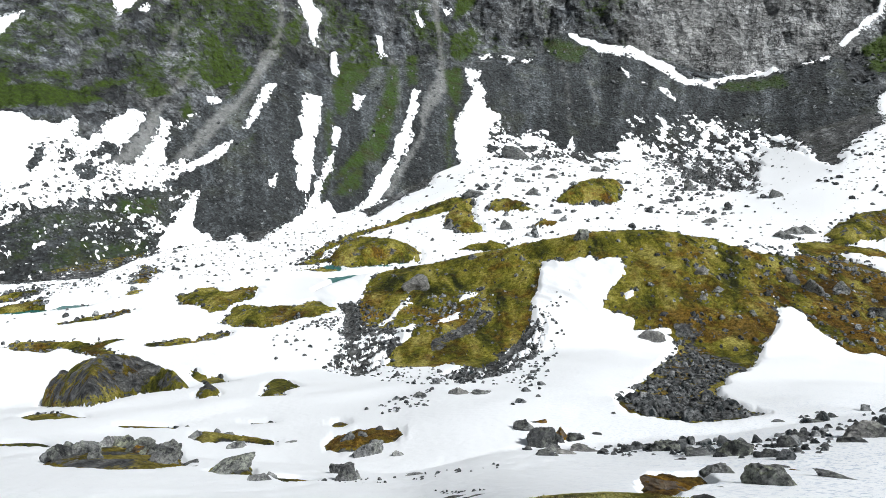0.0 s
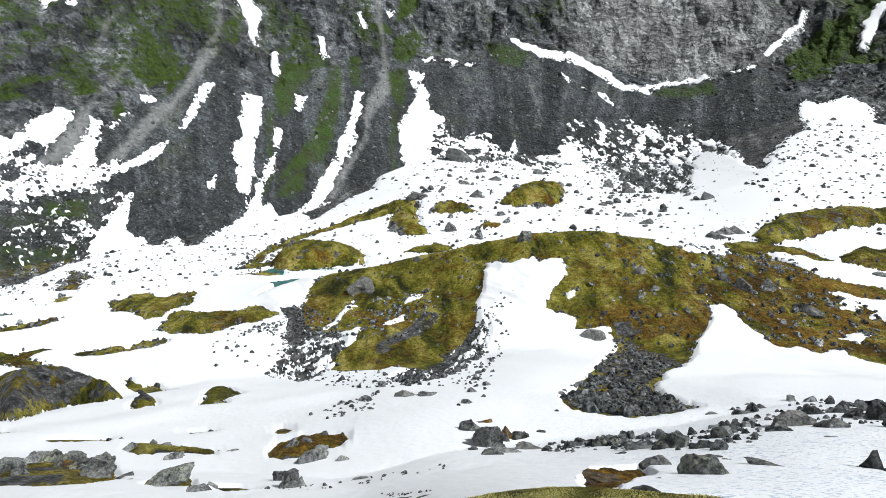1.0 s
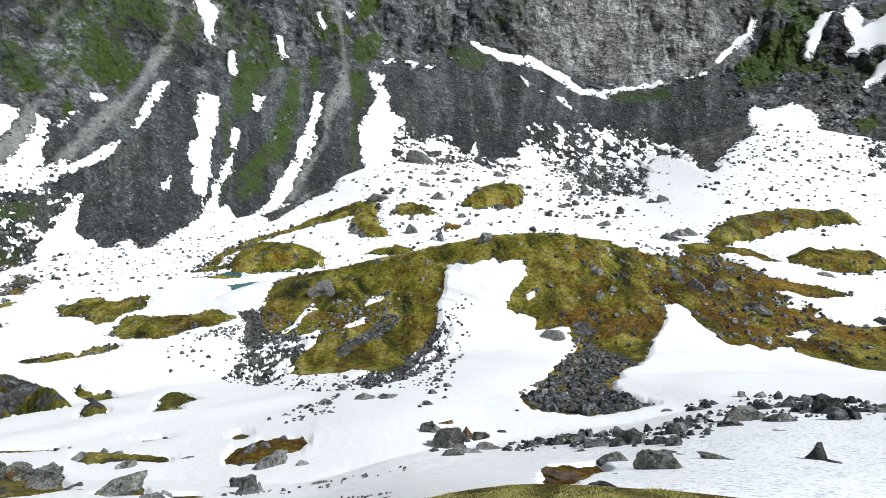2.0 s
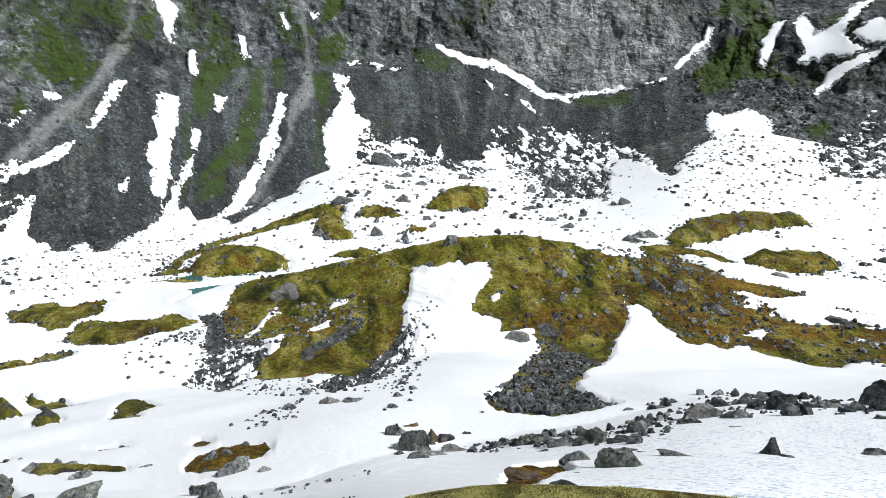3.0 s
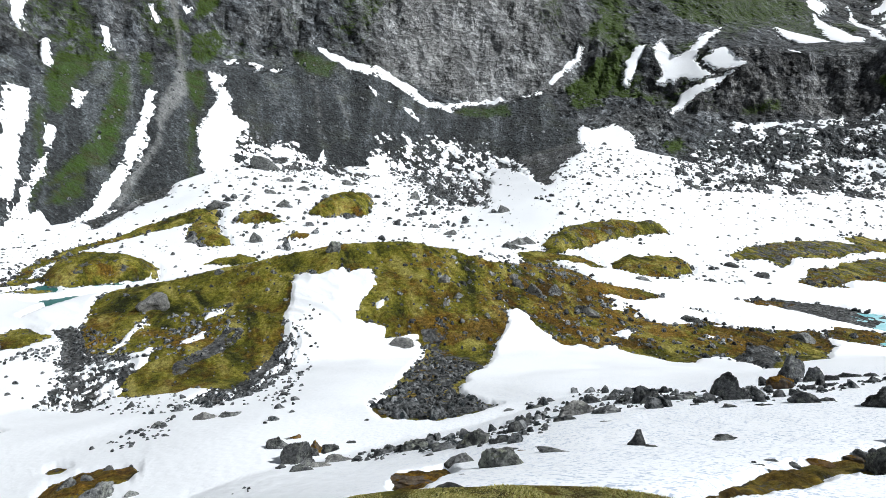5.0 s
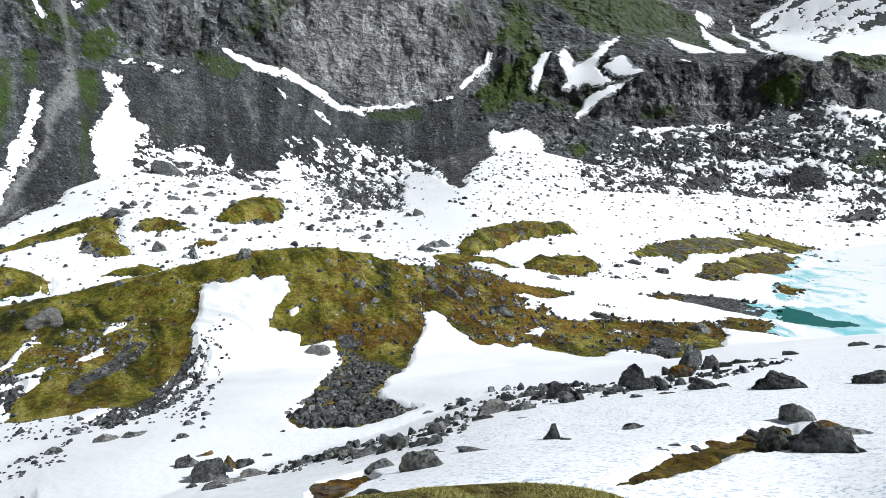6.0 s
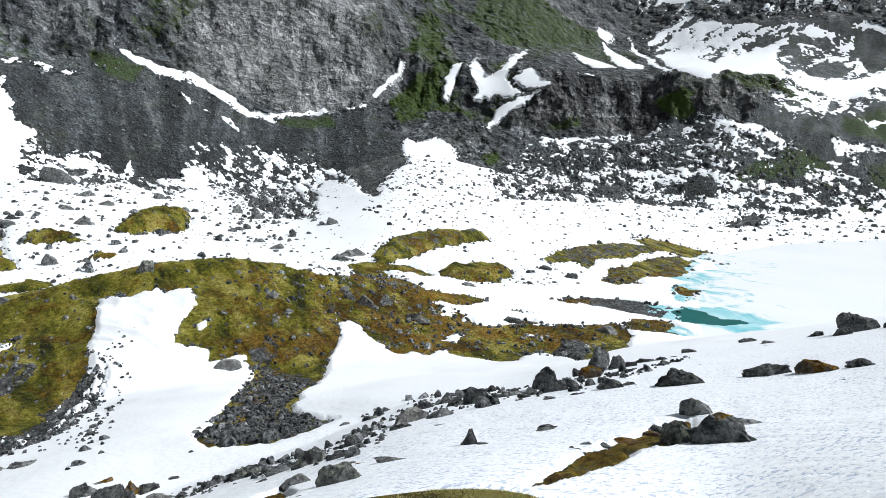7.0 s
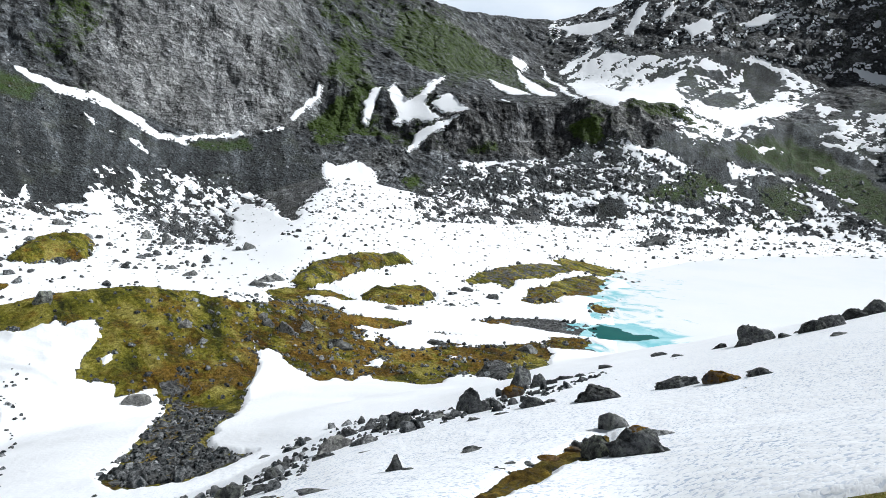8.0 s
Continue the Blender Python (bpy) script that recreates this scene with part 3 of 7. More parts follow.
# ---------------------------------------------------------------- the ground's cover, in metres of the plan
# kind; time; options; points
cover("wall", [(-149.9, 229.2), (-123.0, 178.8), (-115.7, 181.7), (-110.0, 191.7), (-104.1, 185.5), (-101.7, 194.2), (-101.2, 209.1), (-93.5, 216.6), (-88.2, 215.7), (-85.9, 227.1), (-80.3, 241.3), (-76.3, 259.0), (-74.1, 269.8), (-73.1, 275.6), (-67.2, 281.3), (-66.4, 276.0), (-68.0, 263.1), (-59.0, 266.6), (-53.4, 281.6), (-46.7, 285.6), (-35.0, 292.2), (-32.4, 309.2), (-20.9, 317.6), (-8.7, 328.0), (-0.1, 334.2), (10.8, 337.2), (22.9, 349.4), (51.1, 354.1), (66.6, 372.1), (75.2, 374.6), (104.0, 366.3), (128.0, 360.4), (150.3, 352.2), (193, 351), (216, 350), (210.5, 324.9), (217.3, 313.5), (259, 381)])
cover("wall", [(166, 394), (164.6, 355.1), (199.1, 346.5), (210.5, 327.8), (214.7, 306.0), (235.0, 305.1), (237.8, 286.3), (233.1, 270.1), (257.9, 273.5), (287, 279), (313, 280), (339, 270), (379, 258), (400, 245), (412, 242), (432, 245), (542, 209), (798, 322)])
cover("wall", [(459, 533), (278.5, 285.1), (299, 285), (385, 255), (402, 247), (414, 233), (425, 219), (450, 204), (491, 222), (442, 244), (448, 299), (672, 452), (734, 335), (797, 273), (836, 143), (946, 175)])
cover("talus", [(-125.4, 175.4), (-115.2, 180.9), (-109.7, 190.9), (-104.0, 185.1), (-101.4, 193.6), (-101.1, 208.7), (-93.6, 215.8), (-88.1, 214.5), (-85.7, 226.4), (-80.0, 240.3), (-76.1, 258.3), (-74.0, 269.2), (-72.9, 274.9), (-67.6, 280.6), (-66.7, 275.1), (-67.9, 260.7), (-58.7, 264.9), (-53.1, 279.8), (-46.5, 283.8), (-34.9, 290.1), (-32.3, 307.7), (-20.9, 316.4), (-8.7, 325.7), (-0.1, 332.0), (10.7, 335.2), (22.7, 346.9), (50.8, 351.6), (66.5, 371.1), (74.8, 372.7), (103.1, 362.7), (127.0, 357.3), (148.4, 347.3), (191.4, 348.3), (216, 349), (208.1, 323.2), (212.9, 306.5), (79.6, 108.4), (-98.3, 129.4)])
cover("talus", [(163.5, 352.6), (197.3, 343.2), (209.1, 325.6), (212.9, 303.2), (233.0, 302.4), (236.0, 285.1), (228.4, 264.5), (256.4, 271.7), (285.0, 277.5), (311, 279), (337, 268), (377, 257), (399, 244), (412, 239), (428, 245), (448, 232), (530, 204), (324.2, 116.5), (78.0, 167.5)])
cover("talus", [(276.3, 282.7), (297, 283), (384, 254), (401, 246), (413, 233), (424, 218), (449, 203), (492, 220), (572, 221), (599, 196), (792, 135), (505, 77), (174.6, 177.5)])
cover("talus", [(659, 443), (710, 428), (713, 360), (739, 320), (788, 277), (811, 220), (765, 184), (656, 194), (533, 215), (436, 245), (525, 345)])
# pale chutes and fans
cover("pale", [(-96.3, 210.7), (-93.6, 213.2), (-91.8, 205.7), (-91.2, 196.9), (-91.9, 189.5), (-94.0, 181.3), (-95.6, 179.9), (-96.0, 189.8), (-96.0, 200.0)])
cover("pale", [(-92.0, 244.4), (-94.2, 236.7), (-94.6, 230.8), (-95.2, 224.1), (-95.2, 216.4), (-95.8, 213.1), (-96.3, 210.7), (-94.5, 211.9), (-93.9, 217.8), (-93.5, 227.4), (-92.1, 238.1), (-90.8, 243.6)])
cover("pale", [(-98.7, 264.3), (-99.9, 256.9), (-101.8, 248.4), (-100.6, 239.1), (-98.4, 237.1), (-99.0, 242.6), (-99.3, 253.0), (-97.6, 261.6)], amount=0.8)
cover("pale", [(-74.9, 305.0), (-71.3, 294.0), (-70.7, 285.4), (-73.8, 274.7), (-67.7, 281.5), (-68.1, 293.8), (-70.5, 308.8)], amount=0.8)
cover("pale", [(-73.8, 274.7), (-67.4, 282.4), (-69.5, 274.6), (-71.9, 263.9), (-73.7, 248.0), (-76.0, 233.1), (-78.9, 216.3), (-81.6, 202.0), (-83.7, 192.5), (-83.9, 200.0), (-83.2, 213.6), (-80.9, 227.7), (-77.6, 240.3), (-75.4, 255.2), (-74.4, 265.7)])
cover("pale", [(54.9, 392.9), (58.5, 382.9), (68.1, 371.3), (64.7, 370.4), (57.2, 378.1), (49.8, 392.1)], amount=0.7)
cover("pale", [(-3.7, 364.8), (-1.6, 351.7), (0.2, 344.4), (-1.5, 332.5), (2.9, 335.6), (2.5, 349.4), (1.0, 367.4)], amount=0.95)
cover("pale", [(-1.5, 334.6), (3.8, 336.1), (3.9, 320.7), (0.9, 305.4), (-4.0, 295.1), (-9.5, 278.3), (-17.4, 258.0), (-24.1, 238.1), (-20.0, 241.5), (-14.0, 260.3), (-7.1, 278.0), (-8.4, 289.1), (-5.8, 305.1), (-2.2, 317.9)], amount=0.9)
cover("pale", [(-24.9, 317.4), (-21.0, 301.4), (-19.5, 283.1), (-18.1, 285.6), (-18.9, 307.2), (-22.3, 320.9)], amount=0.7)
cover("pale", [(64.6, 351.4), (65.2, 333.3), (61.4, 303.0), (64.7, 305.5), (68.4, 334.3), (68.7, 351.9)], amount=0.5)
cover("pale", [(77.8, 348.2), (78.8, 319.4), (81.4, 321.8), (81.4, 348.0)], amount=0.5)
cover("pale", [(40.0, 351.5), (43.8, 322.7), (48.3, 324.6), (44.8, 352.8)], amount=0.35)
# moss on the walls
cover("moss", [(-129.7, 183.2), (-123.7, 197.7), (-119.9, 206.5), (-116.9, 223.6), (-114.0, 236.6), (-109.0, 238.2), (-110.8, 223.5), (-113.9, 207.8), (-114.7, 199.1), (-112.1, 196.2), (-118.5, 184.3), (-126.1, 176.7)], amount=0.62)
cover("moss", [(-114.1, 200.7), (-110.2, 211.0), (-98.4, 231.4), (-96.2, 231.3), (-104.3, 215.1), (-110.6, 200.0)], amount=0.7)
cover("moss", [(-93.1, 238.1), (-90.3, 252.8), (-84.1, 258.5), (-87.1, 250.4), (-91.2, 238.2)], amount=0.7)
cover("moss", [(-81.2, 248.8), (-77.2, 263.5), (-74.8, 264.5), (-76.5, 252.7), (-79.9, 240.0)], amount=0.95)
cover("moss", [(-90.1, 222.4), (-90.5, 232.4), (-85.8, 224.3), (-87.1, 216.8)], amount=0.95)
cover("moss", [(-101.7, 190.4), (-101.5, 199.5), (-99.1, 203.7), (-96.9, 199.0), (-98.8, 191.0)], amount=0.7)
cover("moss", [(-69.2, 293.0), (-60.7, 309.5), (-61.0, 289.3), (-67.6, 283.4)], amount=0.7)
cover("moss", [(-45.5, 297.6), (-33.7, 308.5), (-31.8, 303.1), (-36.8, 290.2), (-39.4, 267.5), (-44.0, 267.5), (-47.1, 281.2)], amount=0.95)
cover("moss", [(-23.5, 314.5), (-19.6, 317.4), (-18.8, 303.3), (-19.2, 288.4), (-21.1, 273.4), (-22.9, 262.7), (-30.7, 246.7), (-37.9, 234.9), (-40.3, 231.7), (-35.6, 248.4), (-30.3, 263.6), (-27.7, 279.4), (-25.1, 295.0)])
cover("moss", [(-38.3, 234.5), (-30.7, 246.7), (-30.2, 236.4), (-34.5, 227.7), (-38.9, 223.4)], amount=0.8)
cover("moss", [(-17.0, 326.9), (-9.5, 332.6), (-9.8, 310.0), (-14.6, 305.1)], amount=0.85)
cover("moss", [(1.9, 329.3), (12.4, 339.9), (11.7, 318.9), (9.0, 307.4), (3.7, 313.4)])
cover("moss", [(-48.2, 264.9), (-44.4, 267.0), (-42.2, 246.3), (-40.1, 236.0), (-41.3, 218.6), (-43.0, 219.9), (-43.2, 235.1)], amount=0.7)
cover("moss", [(-8.5, 350.3), (5.1, 354.7), (18.2, 369.0), (25.8, 385.2), (12.2, 374.7), (8.3, 359.8), (6.4, 351.8), (-3.6, 347.0)], amount=0.9)
cover("moss", [(6.4, 351.8), (22.8, 368.5), (23.8, 360.5), (13.5, 343.4), (6.0, 343.3)], amount=0.8)
cover("moss", [(58.7, 373.1), (86.2, 365.4), (77.0, 351.7), (64.6, 351.4)], amount=0.75)
cover("moss", [(147.9, 346.2), (162.1, 350.7), (186.0, 346.6), (184.4, 334.5), (165.1, 336.9), (153.5, 337.6)], amount=0.75)
cover("moss", [(-103.4, 146.3), (-96.9, 153.4), (-83.1, 182.6), (-78.8, 174.9), (-89.9, 157.4), (-94.2, 140.8), (-97.1, 135.1)], amount=0.4)
cover("moss", [(-89.3, 171.9), (-82.1, 182.1), (-79.9, 173.8), (-87.0, 166.4)], amount=0.75)
cover("moss", [(-91.3, 149.6), (-79.0, 167.7), (-75.5, 152.5), (-80.7, 141.2), (-92.1, 136.7)], amount=0.5)
cover("moss", [(-72.9, 214.6), (-66.8, 227.8), (-64.6, 227.0), (-69.5, 215.7)], amount=0.5)
cover("moss", [(3.5, 304.0), (8.3, 305.4), (5.8, 278.2), (5.7, 252.3), (2.4, 264.5), (1.4, 282.0)], amount=0.6)
cover("moss", [(227, 348), (247, 353), (266, 354), (280, 354), (263, 340), (249, 337), (229, 335)], amount=0.95)
cover("moss", [(220.0, 333.6), (249, 337), (242, 322), (221.8, 324.5)], amount=0.7)
cover("moss", [(268, 326), (287, 322), (271, 315)], amount=0.7)
cover("moss", [(224, 339), (245, 351), (264, 346), (271, 341), (247, 333), (222.3, 323.5)], amount=0.9)
cover("moss", [(254, 373), (301, 397), (320, 398), (292, 378), (262, 363)], amount=0.8)
cover("moss", [(351, 424), (471, 481), (537, 463), (591, 445), (545, 437), (465, 411), (376, 368), (348, 384)], amount=0.7)
cover("moss", [(249.4, 281.7), (267.6, 284.5), (265.9, 277.3), (249.6, 271.7)], amount=0.9)
cover("moss", [(415, 254), (421, 244), (411, 246), (406, 251)], amount=0.95)
cover("moss", [(438, 243), (492, 239), (508, 213), (483, 217), (448, 232)], amount=0.7)
cover("moss", [(314, 348), (335, 347), (316, 332), (309, 336)], amount=0.7)
cover("moss", [(420, 486), (471, 490), (515, 473), (428, 412), (357, 383), (354, 416)], amount=0.7)
cover("moss", [(404, 404), (550, 460), (583, 398), (431, 310), (438, 379), (362, 349)], amount=0.6)
cover("moss", [(454, 196), (480, 185), (487, 174), (474, 169), (452, 182), (440, 192)], amount=0.8)
cover("moss", [(398, 202), (432, 195), (457, 184), (447, 183), (418, 191), (398, 198)], amount=0.95)
cover("moss", [(539, 192), (630, 176), (628, 143), (607, 108), (593, 91), (556, 83), (557, 104), (570, 127), (581, 160), (536, 172), (522, 186)], amount=0.8)
cover("moss", [(517, 165), (573, 144), (543, 130), (512, 137), (507, 157)], amount=0.7)
cover("moss", [(486, 223), (530, 213), (527, 201), (489, 210)], amount=0.85)
cover("moss", [(399, 265), (417, 248), (413, 239), (397, 249)], amount=0.95)
cover("moss", [(471, 159), (489, 152), (484, 148), (468, 156)], amount=0.8)
cover("moss", [(317, 292), (345, 286), (345, 280), (319, 288)], amount=0.7)
# valley snow up to the fans
cover("snow", [(-73.8, 155.0), (-76.9, 167.7), (-77.0, 174.1), (-76.1, 180.5), (-76.5, 186.6), (-75.0, 191.8), (-74.1, 189.8), (-73.2, 183.5), (-72.0, 177.3), (-69.5, 175.4), (-67.8, 177.3), (-63.7, 173.4), (-63.0, 178.6), (-60.7, 181.9), (-56.0, 172.8), (-52.3, 172.6), (-53.1, 184.5), (-52.0, 190.3), (-50.3, 194.0), (-48.0, 199.9), (-45.1, 208.7), (-42.8, 213.7), (-41.1, 218.5), (-38.3, 218.8), (-34.9, 208.8), (-31.5, 211.9), (-29.3, 226.1), (-27.0, 234.6), (-25.5, 233.9), (-17.0, 201.7), (-15.3, 217.5), (-12.8, 229.6), (-8.9, 239.3), (-1.2, 244.8), (5.3, 237.9), (3.7, 111.0), (-31.5, 117.6), (-54.3, 119.4)])
cover("snow", [(5.1, 231.2), (8.1, 270.0), (7.0, 283.9), (6.6, 294.5), (10.1, 303.0), (16.4, 317.9), (14.9, 326.4), (14.1, 338.2), (22.1, 337.5), (19.8, 326.4), (23.1, 320.9), (23.3, 309.1), (29.4, 307.7), (28.5, 298.9), (33.2, 292.9), (38.1, 290.4), (49.7, 297.7), (47.9, 291.1), (54.3, 286.4), (62.6, 299.2), (62.6, 292.7), (56.3, 276.8), (69.9, 286.6), (75.2, 272.6), (77.2, 260.2), (83.1, 295.5), (89.7, 300.2), (94.3, 299.0), (101.4, 295.9), (98.9, 268.3), (103.0, 252.5), (43.9, 103.8), (3.4, 168.0)])
cover("snow", [(103.0, 252.5), (102.6, 221.3), (104.7, 208.4), (122.2, 237.7), (143.3, 279.8), (149.7, 303.8), (154.8, 307.9), (156.7, 300.4), (166.2, 298.4), (155.0, 268.8), (148.3, 249.0), (133.6, 215.3), (133.9, 211.7), (148.5, 231.6), (160.4, 245.6), (177.8, 263.9), (196.0, 282.4), (210.2, 286.4), (104.7, 138.2), (42.9, 103.8)])
cover("snow", [(134.5, 215.1), (161.3, 244.8), (187.8, 272.0), (205.2, 293.6), (207.5, 301.7), (216.1, 306.7), (217.8, 301.0), (225.8, 302.8), (235.4, 305.6), (236.5, 297.9), (238.4, 290.3), (234.1, 280.4), (228.7, 266.4), (232.6, 255.1), (249.1, 245.5), (149.0, 145.1), (99.0, 157.5)])
cover("snow", [(226.8, 258.2), (207.6, 211.5), (260.4, 205.2), (332.8, 197.1), (391, 189), (467, 162), (510, 136), (535, 105), (550, 77), (472, 65), (138.5, 156.8)])
# left snowfield and its rocks
cover("snow", [(-125.6, 175.9), (-119.7, 180.9), (-115.0, 180.5), (-111.2, 183.2), (-109.9, 191.5), (-108.1, 190.2), (-106.5, 184.2), (-104.0, 185.1), (-102.8, 191.3), (-102.3, 203.3), (-100.9, 209.2), (-96.8, 211.9), (-96.0, 200.0), (-96.0, 189.8), (-95.6, 179.9), (-94.0, 181.3), (-91.9, 189.5), (-91.2, 196.9), (-91.8, 205.7), (-93.6, 213.2), (-90.6, 213.4), (-88.4, 207.0), (-87.9, 200.6), (-84.4, 195.3), (-80.3, 203.2), (-82.7, 190.5), (-88.8, 177.9), (-95.2, 166.2), (-97.7, 160.3), (-99.9, 154.2), (-102.7, 149.5), (-106.9, 143.9)])
cover("snow", [(-72.3, 222.8), (-72.2, 215.2), (-74.6, 207.7), (-78.7, 198.3), (-82.6, 188.0), (-88.2, 178.1), (-90.8, 173.7), (-86.7, 184.2), (-82.4, 194.4), (-78.9, 204.4), (-75.7, 214.8)])
cover("snow", [(-75.2, 191.3), (-73.3, 180.4), (-74.7, 169.7), (-76.1, 161.7), (-77.9, 161.6), (-77.6, 172.4), (-76.7, 182.4), (-76.6, 188.4)])
cover("bare", [(-108.5, 164.2), (-109.2, 169.4), (-108.6, 174.3), (-106.5, 169.0), (-106.3, 162.6)])
cover("bare", [(-101.6, 183.3), (-101.0, 188.1), (-97.8, 190.5), (-95.1, 187.8), (-94.7, 181.2), (-97.7, 179.5)])
cover("streaky", [(-106.5, 143.2), (-100.0, 151.8), (-94.8, 165.2), (-82.8, 186.2), (-76.3, 188.4), (-76.4, 177.6), (-77.1, 167.0), (-77.9, 157.6), (-79.0, 135.7), (-97.9, 128.6)], amount=0.12, slope=-0.25)
cover("streaky", [(-109.0, 147.5), (-101.8, 155.3), (-96.3, 168.6), (-90.3, 177.9), (-87.9, 175.5), (-94.4, 164.5), (-99.7, 151.4), (-106.3, 142.9)], amount=0.72, slope=-0.25)
cover("streaky", [(-106.0, 174.3), (-102.7, 187.5), (-93.7, 184.4), (-92.7, 176.5), (-100.2, 168.1)], amount=0.55, slope=-0.4)
# snow in the gullies
cover("snow", [(-69.7, 258.7), (-66.4, 262.6), (-66.9, 254.7), (-67.9, 246.9), (-67.8, 237.3), (-69.1, 229.2), (-70.5, 228.4), (-70.2, 239.0), (-70.3, 250.9)])
cover("snow", [(-85.8, 236.2), (-82.8, 239.4), (-80.5, 237.8), (-82.9, 233.2)])
cover("snow", [(-84.6, 226.9), (-86.4, 221.3), (-87.6, 212.2), (-88.0, 217.1), (-86.6, 223.1)])
cover("snow", [(-67.7, 311.7), (-62.6, 305.3), (-59.6, 302.1), (-58.0, 295.2), (-55.7, 296.1), (-55.4, 303.7), (-54.5, 313.1), (-58.3, 312.8), (-61.2, 318.2)])
cover("snow", [(-49.6, 298.1), (-47.3, 300.4), (-45.3, 290.8), (-46.4, 287.1), (-48.9, 292.1)])
cover("snow", [(-30.8, 323.4), (-28.0, 325.3), (-26.0, 318.2), (-28.3, 314.5)])
cover("snow", [(-37.6, 282.9), (-32.4, 287.4), (-37.2, 274.2)])
cover("snow", [(-12.1, 350.3), (-10.0, 350.5), (-6.5, 348.3), (-8.9, 346.4)])
cover("snow", [(-121.3, 246.1), (-114.9, 252.8), (-113.1, 246.4), (-114.7, 242.1), (-115.7, 239.8), (-118.8, 241.8)])
cover("snow", [(-139.8, 204.5), (-137.2, 213.4), (-135.6, 216.8), (-135.7, 208.8), (-135.4, 203.7), (-135.3, 196.2)])
cover("snow", [(-111.1, 246.2), (-110.1, 251.5), (-109.0, 251.6), (-109.9, 246.6)])
cover("snow", [(-55.5, 265.8), (-50.3, 270.0), (-48.3, 261.0), (-48.1, 250.3), (-48.1, 241.1), (-46.5, 228.0), (-45.9, 218.3), (-46.5, 211.4), (-50.0, 215.6), (-50.7, 222.8), (-53.9, 231.0), (-54.3, 235.5), (-52.6, 242.2), (-54.9, 249.1), (-55.8, 255.8)])
cover("snow", [(-43.5, 258.2), (-41.1, 260.1), (-40.3, 248.2), (-42.5, 247.4)])
cover("snow", [(-43.2, 241.1), (-41.4, 245.1), (-41.3, 235.9), (-42.5, 225.9), (-42.7, 218.1), (-42.9, 211.8), (-46.0, 203.4), (-45.1, 215.4), (-44.9, 223.9), (-44.2, 232.4)])
cover("snow", [(-13.5, 303.1), (-8.2, 306.9), (-10.8, 297.0), (-8.9, 295.7), (-12.3, 283.5), (-11.7, 277.2), (-15.8, 264.6), (-18.3, 257.4), (-20.2, 250.4), (-23.7, 238.3), (-26.2, 221.0), (-26.9, 191.5), (-33.4, 199.2), (-30.3, 226.3), (-28.0, 234.2), (-25.9, 246.0), (-21.1, 259.0), (-19.3, 270.5), (-16.7, 278.5), (-13.8, 291.8)])
cover("snow", [(-57.8, 208.9), (-55.9, 214.5), (-55.8, 208.7), (-57.9, 202.2)])
cover("snow", [(-61.5, 196.8), (-58.2, 200.3), (-58.3, 195.6)])
cover("snow", [(73.4, 374.0), (77.9, 372.0), (88.5, 368.6), (96.0, 366.1), (110.5, 366.6), (117.2, 364.9), (123.9, 361.7), (131.1, 359.3), (136.3, 351.4), (143.7, 351.4), (150.9, 349.0), (147.7, 343.9), (141.4, 345.2), (135.0, 344.5), (127.6, 345.5), (122.5, 353.3), (114.4, 357.7), (105.3, 359.1), (96.0, 359.8), (87.4, 363.6), (78.2, 368.3)])
cover("snow", [(142.2, 347.4), (151.5, 353.5), (164.2, 355.7), (176.4, 355.0), (186.2, 352.5), (185.8, 349.8), (175.6, 353.2), (162.6, 351.8), (150.5, 348.6)])
cover("snow", [(218, 351), (222, 354), (234, 357), (242, 360), (249, 366), (251, 365), (245, 358), (233, 354), (226, 352), (221, 351)])
cover("snow", [(195.7, 348.7), (204, 350), (213, 349), (202, 346)])
cover("snow", [(98.5, 347.7), (103.0, 343.0), (100.7, 340.3)])
cover("snow", [(105.7, 341.9), (110.5, 341.4), (107.3, 338.8)])
cover("snow", [(115.4, 337.7), (120.6, 337.3), (123.5, 330.7), (117.1, 331.9)])
cover("snow", [(3.5, 360.2), (9.1, 362.4), (5.2, 357.9)])
cover("snow", [(23.1, 351.5), (30.5, 359.3), (25.0, 348.3)])
cover("snow", [(32.8, 357.4), (41.5, 356.7), (38.5, 352.4)])
cover("snow", [(43.6, 353.6), (50.6, 354.9), (45.9, 350.1)])
cover("snow", [(117.4, 319.4), (119.9, 318.3), (120.2, 315.3), (117.6, 315.7)])
cover("snow", [(104.1, 309.1), (108.2, 308.7), (106.0, 306.0)])
cover("bare", [(-28.5, 219.5), (-18.0, 245.5), (-9.3, 252.0), (-2.4, 255.4), (-4.6, 242.6), (-13.3, 239.1), (-18.7, 222.8), (-25.1, 207.3)])
# speckled foot of the central talus
cover("streaky", [(83.8, 300.3), (95.7, 303.9), (119.6, 317.5), (138.2, 321.3), (155.0, 308.3), (123.7, 239.5), (103.4, 204.6), (96.2, 207.2), (94.6, 234.1), (98.3, 271.5), (93.1, 294.8)], amount=0.42, slope=0.75)
cover("streaky", [(25.0, 304.1), (33.5, 295.4), (49.9, 299.1), (55.0, 290.1), (70.8, 290.4), (79.3, 265.8), (67.8, 249.6), (51.6, 259.2), (28.6, 263.2), (20.6, 283.0)], amount=0.6, slope=0.3)
cover("streaky", [(87.1, 312.9), (121.7, 323.6), (155.5, 321.9), (181.4, 302.4), (201.6, 301.1), (187.0, 281.9), (169.0, 284.8), (155.0, 308.3), (138.2, 321.3), (119.5, 317.2), (89.3, 300.7)], amount=0.1, slope=0.4)
